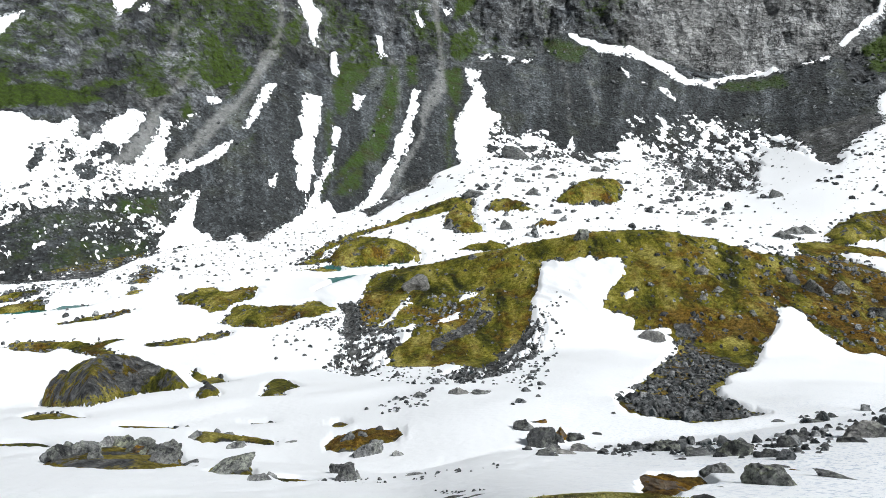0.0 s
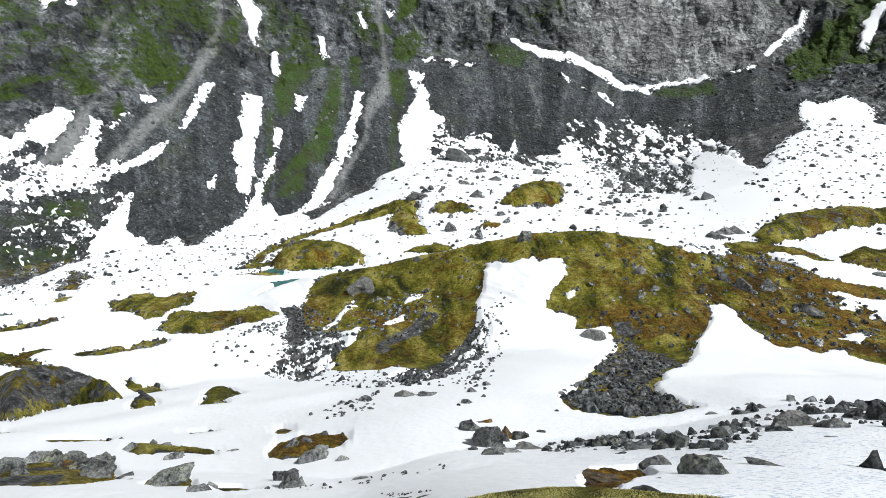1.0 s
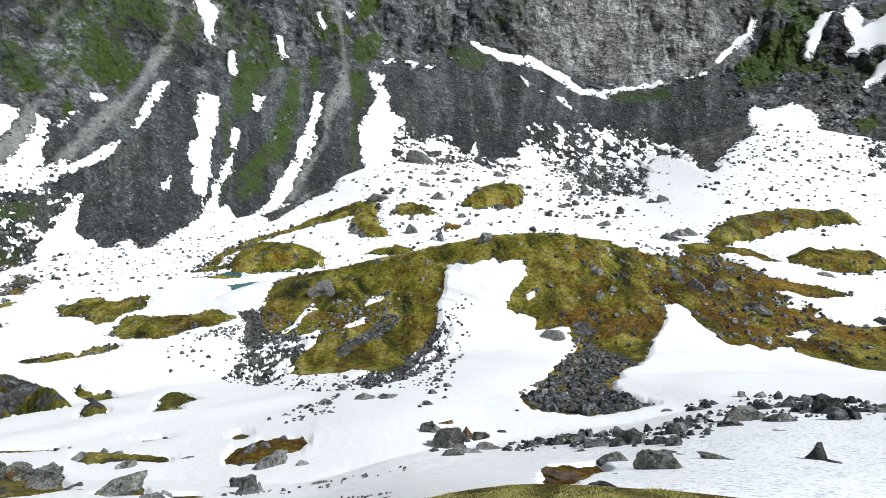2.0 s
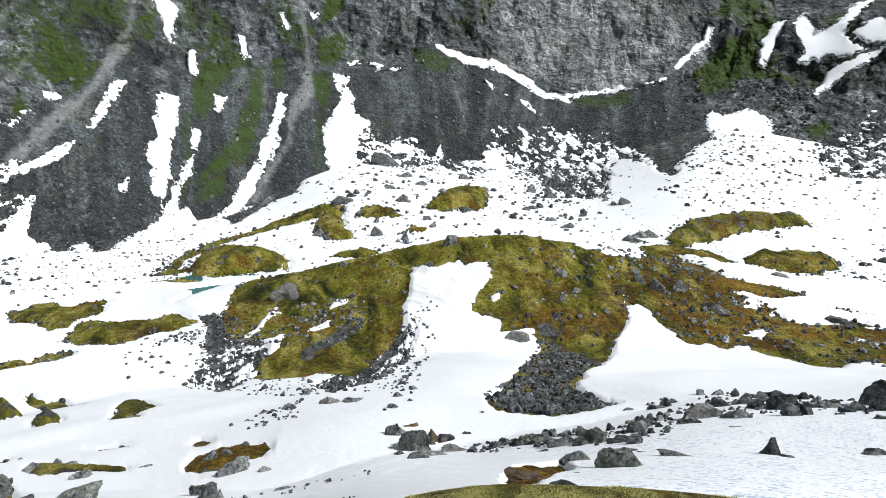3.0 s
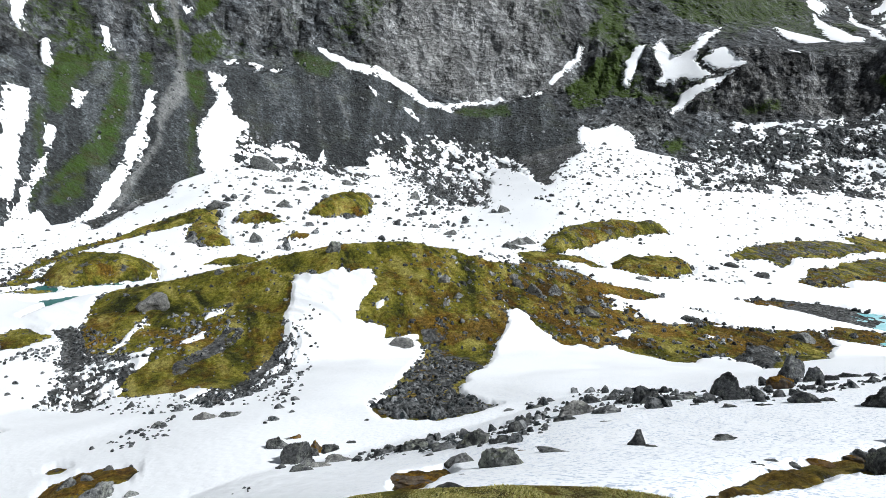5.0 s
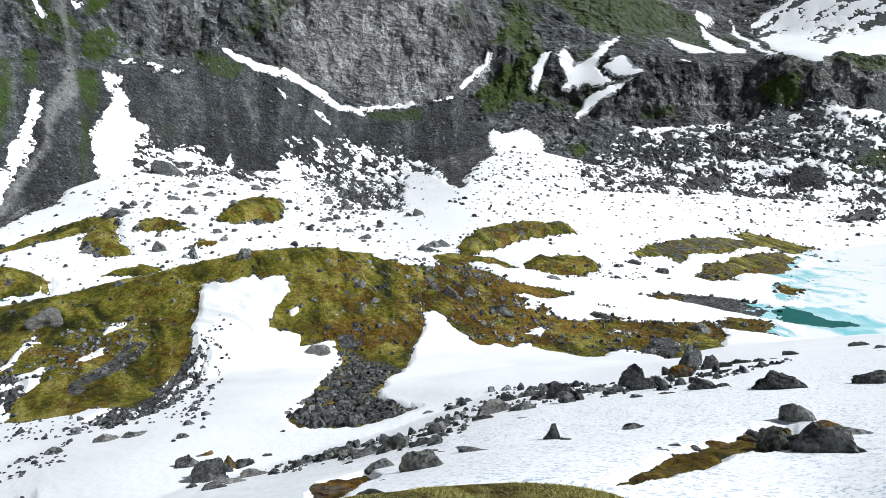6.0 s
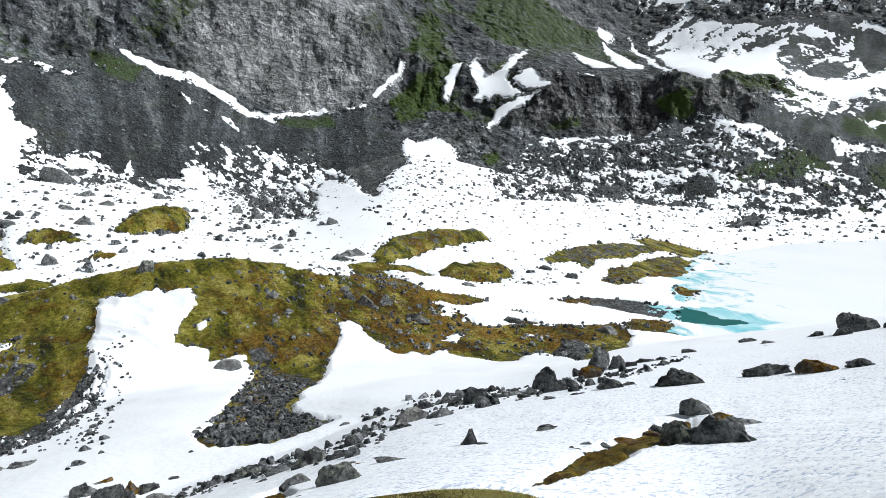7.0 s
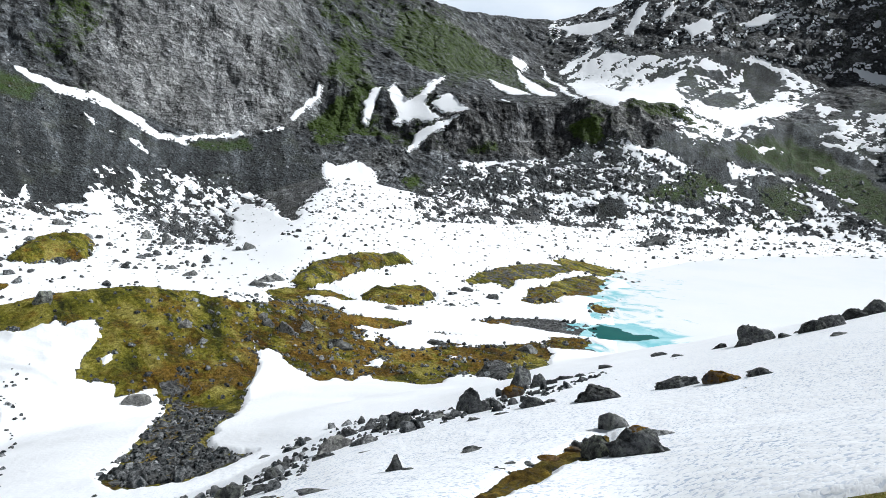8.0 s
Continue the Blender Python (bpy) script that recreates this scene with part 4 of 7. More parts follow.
cover("streaky", [(153.1, 307.2), (167.0, 299.9), (156.1, 268.6), (150.5, 243.5), (141.8, 237.7), (149.8, 267.9), (150.8, 296.1)], amount=0.5, slope=0.7)
# right: band, its snow and its scree
cover("snow", [(264, 337), (273, 346), (281, 349), (293, 351), (281, 343), (272, 337), (265, 335)])
cover("snow", [(296, 348), (311, 357), (302, 337), (307, 334), (315, 334), (335, 347), (367, 367), (378, 372), (342, 344), (321, 331), (312, 325), (311, 318), (316, 312), (307, 316), (301, 323), (292, 327), (285, 329), (292, 331), (292, 339)])
cover("snow", [(313, 324), (319, 321), (330, 321), (331, 314), (331, 310), (334, 305), (327, 307), (318, 314)])
cover("snow", [(277, 310), (295, 317), (307, 313), (325, 307), (325, 306), (309, 308), (294, 311)])
cover("snow", [(450, 385), (450, 353), (419, 320), (411, 328), (422, 355)])
cover("snow", [(575, 460), (586, 457), (589, 450), (569, 446)])
cover("snow", [(564, 442), (559, 423), (517, 374), (444, 304), (428, 310), (473, 357), (538, 418)])
cover("snow", [(375, 315), (375, 304), (373, 295), (370, 302)])
cover("streaky", [(234.6, 257.3), (284.2, 276.7), (304, 280), (337, 268), (374, 254), (399, 244), (412, 237), (423, 215), (403, 202), (380, 215), (336, 236), (285.7, 236.8), (235.1, 231.4)], amount=0.25, slope=0.2)
cover("streaky", [(228.2, 250.2), (239.5, 235.9), (291.3, 241.6), (337, 236), (380, 215), (403, 202), (394, 196), (366, 205), (290.0, 202.2), (245.5, 202.8), (215.0, 211.3)], amount=0.55, slope=0.15)
cover("snow", [(281.8, 277.7), (307, 285), (321, 280), (343, 271), (335, 263), (317, 269), (308, 270), (299, 276), (293, 273), (280.2, 272.5)])
cover("snow", [(370, 257), (390, 250), (377, 240), (370, 242), (365, 250)])
cover("snow", [(341, 271), (372, 262), (368, 259), (338, 266)])
cover("snow", [(402, 247), (406, 242), (404, 242), (399, 247)])
# far corrie
cover("streaky", [(768, 536), (845, 478), (923, 168), (843, 145), (795, 273), (733, 334), (715, 431), (683, 497)], amount=0.12, slope=-0.6)
cover("streaky", [(639, 442), (716, 432), (706, 386), (717, 340), (736, 319), (757, 283), (788, 273), (802, 249), (804, 224), (795, 195), (722, 188), (673, 194), (599, 196), (579, 213), (519, 219), (493, 232), (435, 245), (420, 260), (590, 388)], amount=0.68, slope=-0.5)
cover("snow", [(610, 405), (650, 397), (517, 286), (675, 332), (700, 321), (599, 270), (528, 230), (608, 219), (662, 215), (715, 200), (654, 193), (586, 196), (532, 214), (495, 223), (473, 241), (432, 245), (421, 261)])
cover("snow", [(723, 513), (760, 487), (782, 446), (760, 441), (731, 450), (730, 485)])
cover("snow", [(745, 415), (800, 425), (817, 420), (794, 412), (740, 401)])
cover("snow", [(786, 386), (833, 389), (798, 374), (781, 377)])
cover("snow", [(780, 349), (805, 337), (804, 321), (765, 333)])
cover("snow", [(821, 299), (849, 281), (871, 257), (851, 267), (825, 285)])
cover("bare", [(684, 340), (710, 330), (701, 320), (679, 324)])
cover("bare", [(770, 273), (788, 263), (793, 236), (731, 221), (666, 218), (714, 246)])
cover("bare", [(611, 259), (688, 255), (653, 228), (614, 222), (577, 233)])
cover("streaky", [(722, 318), (749, 311), (749, 285), (727, 271), (630, 250), (538, 235), (660, 296)], amount=0.3, slope=0.3)
cover("snow", [(581, 463), (595, 453), (572, 440), (562, 446)])
cover("snow", [(450, 387), (461, 361), (429, 319), (410, 330)])
cover("snow", [(562, 442), (540, 408), (484, 332), (433, 312), (523, 400)])
cover("snow", [(620, 450), (594, 405), (419, 264), (416, 268), (561, 387)])
cover("streaky", [(737, 187), (730, 154), (730, 119), (694, 111), (664, 139), (689, 169)], amount=0.6, slope=0.3)
cover("streaky", [(802, 230), (804, 206), (727, 195), (705, 202), (789, 234)], amount=0.55, slope=0.3)
cover("snow", [(840, 182), (839, 140), (813, 135), (833, 168)])
cover("streaky", [(484, 222), (527, 212), (587, 196), (639, 179), (585, 186), (530, 193), (484, 202), (463, 209)], amount=0.5, slope=0.25)
cover("streaky", [(660, 160), (691, 111), (631, 99), (638, 123), (634, 153)], amount=0.45, slope=0.35)
cover("streaky", [(414, 233), (423, 220), (445, 206), (469, 188), (445, 190), (425, 195), (397, 211), (400, 227), (410, 224)], amount=0.4, slope=0.4)
cover("snow", [(415, 232), (420, 221), (441, 211), (445, 206), (456, 195), (470, 187), (450, 195), (435, 205), (418, 217)])
cover("snow", [(401, 226), (402, 214), (410, 205), (426, 195), (410, 200), (398, 210)])
cover("streaky", [(260.6, 273.6), (297, 283), (384, 254), (401, 246), (413, 233), (405, 216), (434, 191), (402, 200), (359, 236), (295.0, 255.7), (258.5, 263.9)], amount=0.25, slope=0.2)
cover("streaky", [(249.1, 268.6), (295.0, 255.7), (359, 236), (401, 200), (449, 176), (489, 158), (537, 125), (558, 82), (545, 79), (505, 135), (464, 161), (389, 188), (322.0, 190.6), (251.7, 198.2), (193.3, 204.1)], amount=0.55, slope=0.15)
cover("streaky", [(457, 184), (523, 172), (508, 157), (537, 125), (489, 158), (449, 176)], amount=0.35, slope=0.4)
cover("streaky", [(537, 173), (591, 145), (565, 85), (557, 84), (537, 125), (528, 151)], amount=0.15, slope=0.5)
cover("snow", [(555, 139), (558, 133), (540, 110), (529, 113), (535, 123), (542, 131)])
cover("snow", [(504, 183), (533, 171), (549, 162), (523, 171), (498, 176)])
cover("snow", [(604, 150), (604, 137), (592, 141)])
cover("snow", [(549, 183), (576, 177), (594, 171), (573, 181)])
cover("rock", [(362, 217), (380, 213), (385, 203), (376, 200), (358, 213)], rise=3)
cover("rock", [(301.1, 233.3), (329, 237), (335, 232), (287.4, 206.4), (275.4, 209.2)], rise=2)
cover("bare", [(305.2, 153.8), (380, 180), (379, 170), (346.7, 156.7), (309.8, 150.7)])
cover("bare", [(408, 181), (445, 169), (463, 160), (457, 160), (424, 172)])
# the rib's right end and the crags above the far corrie
cover("wall", [(411, 240), (431, 245), (444, 243), (498, 242), (501, 215), (445, 213), (425, 217), (417, 228)])
# the valley floor and the near slope
cover("moss", [(-130.3, 183.3), (-121.1, 194.2), (-105.7, 205.9), (-112.7, 192.6), (-126.2, 175.8)])
cover("moss", [(-46.9, 66.8), (-45.7, 68.9), (-44.1, 72.3), (-42.4, 74.4), (-39.0, 74.7), (-35.1, 73.3), (-26.0, 59.3), (-26.8, 56.8), (-30.5, 60.2), (-31.4, 57.8), (-30.3, 49.1), (-35.6, 54.4)], rise=4.5, stone=0.58)
cover("moss", [(-23.0, 53.8), (-23.9, 58.1), (-20.9, 53.8), (-20.6, 51.5), (-21.9, 51.4)], rise=1.0, stone=0.8)
cover("moss", [(-26.5, 146.9), (-28.6, 155.8), (-27.4, 164.6), (-21.9, 169.5), (-12.3, 166.3), (-6.2, 157.3), (-6.8, 148.0), (-12.5, 146.3), (-19.1, 144.8)], rise=4.0, stone=0.3)
cover("moss", [(-35.6, 146.3), (-27.4, 150.4), (-27.6, 155.5), (-34.4, 153.3)])
cover("moss", [(-35.3, 150.9), (-33.4, 163.4), (-29.7, 178.5), (-17.9, 195.1), (-3.7, 208.3), (4.1, 214.6), (10.2, 211.4), (1.9, 197.0), (-14.0, 191.1), (-23.9, 185.1), (-28.5, 170.2), (-31.9, 155.2)])
cover("moss", [(1.5, 189.6), (3.9, 203.8), (11.0, 206.8), (9.1, 189.1), (10.8, 175.9), (11.9, 169.8), (6.2, 169.4), (1.3, 177.2)], rise=1.2)
cover("moss", [(13.3, 190.0), (16.5, 199.9), (23.2, 196.2), (28.6, 187.9), (23.5, 185.5)], rise=2.5)
cover("moss", [(22.9, 171.1), (28.5, 175.5), (33.5, 173.0), (30.7, 169.8)], rise=1.5)
cover("moss", [(3.6, 156.8), (13.2, 161.6), (18.0, 155.5), (13.7, 151.0)], rise=1.0)
cover("moss", [(36.0, 196.9), (44.0, 213.1), (54.8, 219.7), (63.7, 215.4), (57.3, 200.5), (53.9, 191.1), (48.0, 191.8), (39.6, 191.7)], rise=4, stone=0.15)
cover("snow", [(45.5, 104.1), (73.7, 146.8), (79.7, 138.9), (78.2, 132.5), (50.6, 100.8)])
cover("snow", [(85.6, 134.8), (91.4, 129.9), (94.3, 119.4), (91.7, 106.9), (93.2, 99.8), (86.9, 100.1), (80.4, 103.4), (83.0, 117.8)])
cover("moss", [(88.6, 143.2), (102.0, 154.9), (116.6, 155.4), (139.2, 153.5), (136.0, 145.4), (109.9, 140.8), (98.7, 136.2), (92.0, 136.9)], rise=3.0, stone=0.35)
cover("moss", [(80.5, 142.9), (88.8, 139.9), (95.8, 132.2), (96.1, 122.9), (84.8, 126.1), (79.4, 132.8)])
cover("moss", [(98.0, 125.8), (103.8, 127.9), (114.7, 126.5), (120.4, 119.3), (114.9, 113.5), (104.0, 110.3), (98.3, 112.2), (97.0, 121.8)], rise=2.2, stone=0.25)
cover("moss", [(-6.8, 31.1), (-6.6, 33.5), (-5.0, 33.7), (-2.9, 32.9), (-2.3, 31.5), (-3.2, 29.7), (-4.3, 29.3), (-5.5, 29.1), (-6.2, 29.8)], rise=0.35, gold=1)
cover("moss", [(-16.1, 36.1), (-14.8, 36.1), (-12.7, 35.0), (-9.7, 32.9), (-9.8, 32.1), (-11.8, 33.1), (-14.3, 33.2), (-15.6, 34.6)], rise=0.3)
cover("moss", [(-16.9, 23.7), (-19.6, 27.9), (-20.2, 30.7), (-17.3, 28.0), (-18.3, 31.6), (-16.4, 30.2), (-14.4, 30.5), (-11.0, 23.6), (-11.4, 22.0), (-12.8, 21.8), (-14.6, 22.4)], rise=0.4, stone=0.45, gold=0.3)
cover("moss", [(-9.3, 21.8), (-9.4, 24.2), (-8.2, 23.5), (-7.3, 21.3), (-8.0, 20.9)], rise=0.4, stone=0.5)
cover("moss", [(-6.7, 21.4), (-5.8, 21.5), (-4.7, 20.4), (-5.7, 19.6)])
cover("moss", [(-7.7, 37.4), (-7.1, 38.1), (-6.1, 36.5), (-6.7, 35.8)], stone=0.5)
cover("moss", [(3.4, 10.2), (5.2, 14.3), (6.4, 14.5), (5.4, 11.6), (4.3, 10.3), (2.6, 7.3)], gold=1)
cover("pool", [(-25.5, 134.5), (-18.2, 137.0), (-10.4, 134.4), (-11.2, 129.3), (-16.9, 126.1), (-19.7, 121.3), (-24.3, 115.9), (-22.1, 125.2), (-26.8, 131.6)])
cover("pool", [(-81.4, 111.9), (-75.5, 114.2), (-73.7, 116.7), (-66.7, 115.2), (-67.1, 112.6), (-73.1, 110.4), (-82.6, 109.2)])

# the mossy hill: its lobes, rubble and snow
cover("moss", [(-15.1, 109.4), (-11.6, 137.6), (0.1, 126.6), (11.0, 123.4), (20.5, 117.5), (16.9, 104.4), (15.5, 97.8), (13.6, 91.3), (12.4, 85.1), (10.2, 81.7), (7.1, 77.7), (4.2, 66.6), (2.1, 71.1), (0.2, 75.1), (-1.7, 71.0), (-5.3, 72.3), (-7.6, 75.3), (-7.2, 81.2), (-4.9, 85.1), (-5.0, 88.0), (-8.1, 88.7), (-12.6, 92.1), (-14.4, 97.2), (-14.9, 104.7)])
cover("moss", [(20.3, 117.6), (28.3, 115.3), (37.3, 113.0), (49.5, 113.6), (50.7, 101.3), (51.4, 95.9), (46.9, 85.0), (45.7, 81.7), (43.0, 78.2), (40.9, 75.9), (36.2, 68.4), (31.1, 60.6), (26.8, 55.2), (20.1, 43.9), (14.3, 45.1), (17.7, 52.7), (21.6, 59.5), (29.3, 76.6), (31.0, 78.9), (30.8, 81.9), (28.7, 82.0), (26.0, 82.5), (26.7, 84.7), (24.2, 86.0), (22.8, 87.1), (24.5, 90.5), (28.1, 94.9), (28.8, 98.5), (25.2, 98.7), (24.3, 101.0), (23.2, 100.6), (20.3, 100.8), (17.8, 103.9)])
cover("moss", [(17.1, 118.5), (21.2, 116.3), (26.2, 115.9), (23.5, 102.6), (21.7, 102.9), (19.3, 103.3), (17.9, 103.6), (16.3, 104.7)])
cover("moss", [(49.8, 101.8), (75.8, 136.1), (78.4, 132.3), (83.9, 128.9), (79.1, 112.9), (77.7, 99.9), (85.6, 99.9), (87.7, 94.7), (78.7, 93.0), (73.3, 93.9), (72.7, 90.0), (75.4, 87.4), (77.6, 84.6), (82.8, 82.7), (86.1, 80.1), (93.0, 74.0), (52.2, 40.9), (60.3, 49.1), (70.1, 60.3), (68.0, 62.5), (54.9, 53.2), (58.3, 62.7), (60.2, 70.1), (60.0, 73.4), (54.9, 74.3), (51.5, 74.1), (50.8, 75.9), (50.7, 79.5), (52.4, 83.7), (52.2, 85.4), (46.8, 84.8), (50.9, 96.0)], stone=0.12)
cover("moss", [(79.1, 135.7), (90.2, 131.5), (75.9, 100.1), (88.3, 102.0), (92.1, 97.9), (86.5, 94.4), (79.6, 95.4), (72.2, 93.3), (78.4, 90.3), (90.2, 86.6), (94.4, 81.3), (90.7, 78.0), (82.9, 82.3), (83.4, 78.3), (92.2, 76.5), (98.0, 74.5), (103.3, 70.7), (99.3, 66.6), (61.9, 42.1), (59.0, 43.7), (52.7, 40.4), (65.0, 55.5), (74.0, 68.0), (62.5, 59.4), (55.9, 55.0), (62.1, 67.1), (59.5, 70.6), (60.3, 74.5), (55.7, 72.8), (53.6, 74.3), (51.3, 75.6), (49.7, 79.7), (50.3, 86.0)], stone=0.15)
cover("moss", [(103.9, 70.5), (110.7, 74.6), (116.0, 69.1), (112.6, 63.4), (110.7, 60.9), (106.7, 64.4), (102.0, 68.5)])
cover("rock", [(-18.0, 105.0), (-14.4, 100.6), (-12.6, 92.1), (-8.1, 88.7), (-6.3, 83.5), (-7.7, 79.0), (-8.2, 76.4), (-10.7, 69.5), (-12.8, 71.6), (-15.8, 76.4), (-14.2, 80.1), (-12.5, 82.3), (-15.6, 89.0), (-16.3, 96.2)])
cover("moss", [(-2.6, 82.5), (1.2, 87.0), (4.6, 91.2), (8.0, 91.5), (7.2, 87.4), (4.2, 85.0), (1.1, 82.8), (-0.4, 79.3), (-2.4, 79.5)], stone=0.62)
cover("rock", [(12.3, 85.2), (13.9, 85.0), (13.4, 82.0), (10.6, 79.0), (6.7, 63.6), (3.3, 57.0), (1.1, 53.1), (-0.4, 63.6), (2.1, 70.3), (4.2, 66.6), (7.1, 77.7), (10.2, 81.7)])
cover("moss", [(11.6, 40.1), (15.4, 47.3), (17.4, 44.4), (21.4, 46.7), (19.9, 39.5), (20.0, 35.5), (17.2, 33.9), (14.1, 33.1), (12.4, 33.4), (10.9, 34.4), (11.0, 36.9)], stone=0.7)
cover("moss", [(31.6, 82.8), (35.7, 83.1), (35.5, 80.1), (33.0, 78.4), (35.7, 73.0), (32.5, 63.3), (22.3, 48.7), (18.3, 44.2), (17.1, 50.8), (25.4, 67.1), (31.0, 78.9)], stone=0.6)
cover("moss", [(21.8, 57.5), (32.0, 73.0), (33.2, 67.8), (27.0, 57.1), (22.4, 54.5)], gold=0.7)
cover("moss", [(19.0, 51.6), (22.0, 53.4), (18.4, 45.1), (18.0, 47.3)], gold=0.5)
cover("rock", [(68.0, 58.9), (80.8, 68.2), (86.4, 67.1), (52.7, 40.4), (60.4, 51.5)], rise=0.8)
cover("snow", [(1.9, 97.8), (3.8, 100.5), (5.7, 99.8), (5.2, 98.4), (2.3, 96.5)])
cover("snow", [(-12.5, 89.6), (-10.0, 93.1), (-8.6, 95.8), (-6.8, 100.4), (-5.9, 103.1), (-6.2, 98.3), (-8.4, 93.0), (-9.9, 91.4), (-12.0, 89.9)])
cover("snow", [(-7.8, 88.3), (-4.3, 89.8), (-3.4, 88.2), (-5.7, 86.3), (-7.9, 86.5)])
cover("snow", [(-1.3, 89.4), (1.3, 91.9), (2.8, 93.2), (2.1, 90.0), (-0.3, 88.5)])
cover("snow", [(46.1, 102.7), (75.9, 142.2), (79.8, 134.2), (60.1, 103.4), (52.5, 100.3), (48.3, 100.9)])
cover("snow", [(87.2, 134.1), (92.9, 128.4), (90.7, 113.2), (97.7, 107.7), (101.6, 99.5), (90.6, 95.1), (86.3, 100.8), (78.0, 100.4), (79.0, 110.8)])
cover("snow", [(72.9, 94.6), (79.2, 93.7), (87.8, 88.0), (95.7, 81.3), (100.0, 78.6), (95.4, 74.8), (88.7, 77.1), (87.7, 81.7), (84.1, 84.0), (78.3, 85.4), (76.1, 88.3), (74.3, 92.2)])
cover("snow", [(73.1, 90.9), (76.5, 90.9), (72.8, 87.1), (70.3, 87.7)])
cover("snow", [(64.4, 79.1), (68.6, 78.9), (64.3, 75.1), (63.2, 77.0)])
cover("snow", [(76.5, 87.2), (84.7, 84.9), (84.4, 80.5), (78.2, 80.4), (74.2, 83.7)])
cover("snow", [(62.4, 77.5), (68.5, 78.3), (63.7, 75.7)])
cover("snow", [(80.6, 76.6), (81.3, 75.2), (79.1, 74.4)])
cover("snow", [(26.8, 89.8), (28.5, 90.1), (28.0, 88.9), (26.7, 88.3)])
# patches of turf on the valley floor
cover("moss", [(-69.1, 89.8), (-63.4, 91.6), (-48.6, 91.8), (-51.4, 88.7), (-46.4, 84.3), (-46.7, 81.5), (-52.2, 85.7), (-55.8, 87.7), (-60.2, 86.6), (-68.5, 89.0)])
cover("moss", [(-44.5, 90.0), (-39.9, 91.7), (-34.2, 93.5), (-33.5, 90.8), (-39.0, 89.3), (-43.3, 87.6), (-45.3, 88.4)])
cover("moss", [(-66.8, 100.7), (-63.6, 105.8), (-56.1, 109.5), (-55.6, 107.1), (-60.3, 103.5), (-64.0, 100.0)])
cover("moss", [(-90.4, 119.6), (-84.7, 127.6), (-82.7, 123.8), (-85.3, 117.1), (-87.8, 116.0)])
cover("moss", [(-85.6, 112.9), (-82.4, 117.6), (-78.9, 121.3), (-76.9, 114.2), (-82.7, 108.9)])
cover("moss", [(-63.5, 118.9), (-63.3, 124.1), (-61.0, 123.8), (-59.9, 119.2)], stone=0.5)
cover("moss", [(-66.6, 129.2), (-72.0, 146.4), (-66.2, 141.2), (-63.1, 129.2)], stone=0.6, rise=0.6)
cover("moss", [(-52.1, 116.6), (-50.2, 121.7), (-48.3, 124.2), (-42.9, 118.7), (-38.6, 125.0), (-36.6, 118.2), (-38.2, 114.2), (-39.7, 107.6), (-42.6, 107.2), (-44.5, 110.9), (-49.0, 111.9)], stone=0.2, rise=0.8)
cover("moss", [(-37.9, 99.9), (-38.3, 108.1), (-36.3, 111.3), (-29.3, 108.7), (-20.6, 106.0), (-17.8, 102.7), (-18.6, 100.1), (-23.2, 99.5), (-26.5, 97.4), (-28.7, 95.6), (-33.8, 97.2)], stone=0.2, rise=0.8)
cover("moss", [(-34.6, 140.5), (-30.2, 144.4), (-25.4, 149.7), (-24.1, 141.6), (-31.9, 140.0)])
cover("moss", [(-28.9, 170.4), (-26.0, 184.6), (-16.2, 194.7), (-15.8, 189.8), (-23.8, 180.5), (-27.1, 164.0)])
cover("moss", [(-15.9, 49.3), (-18.4, 60.5), (-17.4, 62.4), (-13.9, 55.8), (-14.8, 53.6), (-13.9, 48.8)], stone=0.1, rise=0.5)
cover("moss", [(-33.9, 76.9), (-29.0, 73.7), (-23.0, 66.1), (-25.3, 65.5), (-31.6, 73.8)], stone=0.2)
cover("moss", [(-37.1, 50.1), (-37.3, 52.4), (-30.1, 46.0), (-25.3, 42.5), (-28.0, 42.8), (-31.1, 43.6)])
cover("moss", [(-22.5, 39.8), (-18.7, 39.6), (-18.1, 38.2), (-21.7, 38.8)])
cover("moss", [(-28.9, 36.3), (-24.7, 34.4), (-21.6, 31.6), (-23.0, 31.9), (-28.2, 35.3)])
cover("moss", [(-14.4, 40.7), (-12.7, 40.4), (-11.6, 39.5), (-13.3, 39.7)])
cover("moss", [(135.7, 122.6), (152.7, 131.3), (168.3, 135.2), (194.6, 134.0), (209.0, 129.3), (192.0, 123.1), (177.3, 121.7), (161.8, 120.9), (145.7, 114.4), (145.9, 120.9), (137.9, 120.2)], stone=0.5, rise=0.8)
cover("moss", [(201.4, 138.1), (216.9, 142.2), (225.7, 133.2), (230.9, 122.5), (224.1, 110.5), (209.6, 100.9), (197.6, 98.8), (211.7, 112.0), (208.3, 120.4), (202.7, 125.7), (201.9, 132.0)], stone=0.35)
cover("moss", [(138.5, 101.5), (153.9, 110.8), (173.5, 116.8), (204.8, 120.4), (200.9, 111.5), (186.8, 105.4), (177.9, 96.5), (167.1, 95.8), (164.8, 103.2), (146.3, 98.0), (138.3, 97.4)], stone=0.4, rise=0.8)
cover("moss", [(144.0, 85.2), (159.1, 91.0), (170.6, 89.5), (163.2, 83.3), (146.3, 79.1), (137.9, 78.4)], stone=0.1, rise=0.4)
cover("rock", [(106.5, 92.5), (116.7, 90.9), (126.1, 87.0), (130.2, 79.3), (131.3, 75.9), (124.7, 70.6), (119.2, 68.5), (116.8, 73.4), (113.8, 78.2), (113.8, 84.0), (108.9, 87.7)])
cover("moss", [(107.0, 91.2), (112.8, 91.0), (117.5, 88.3), (111.3, 86.5), (107.5, 88.1)], gold=0.4)
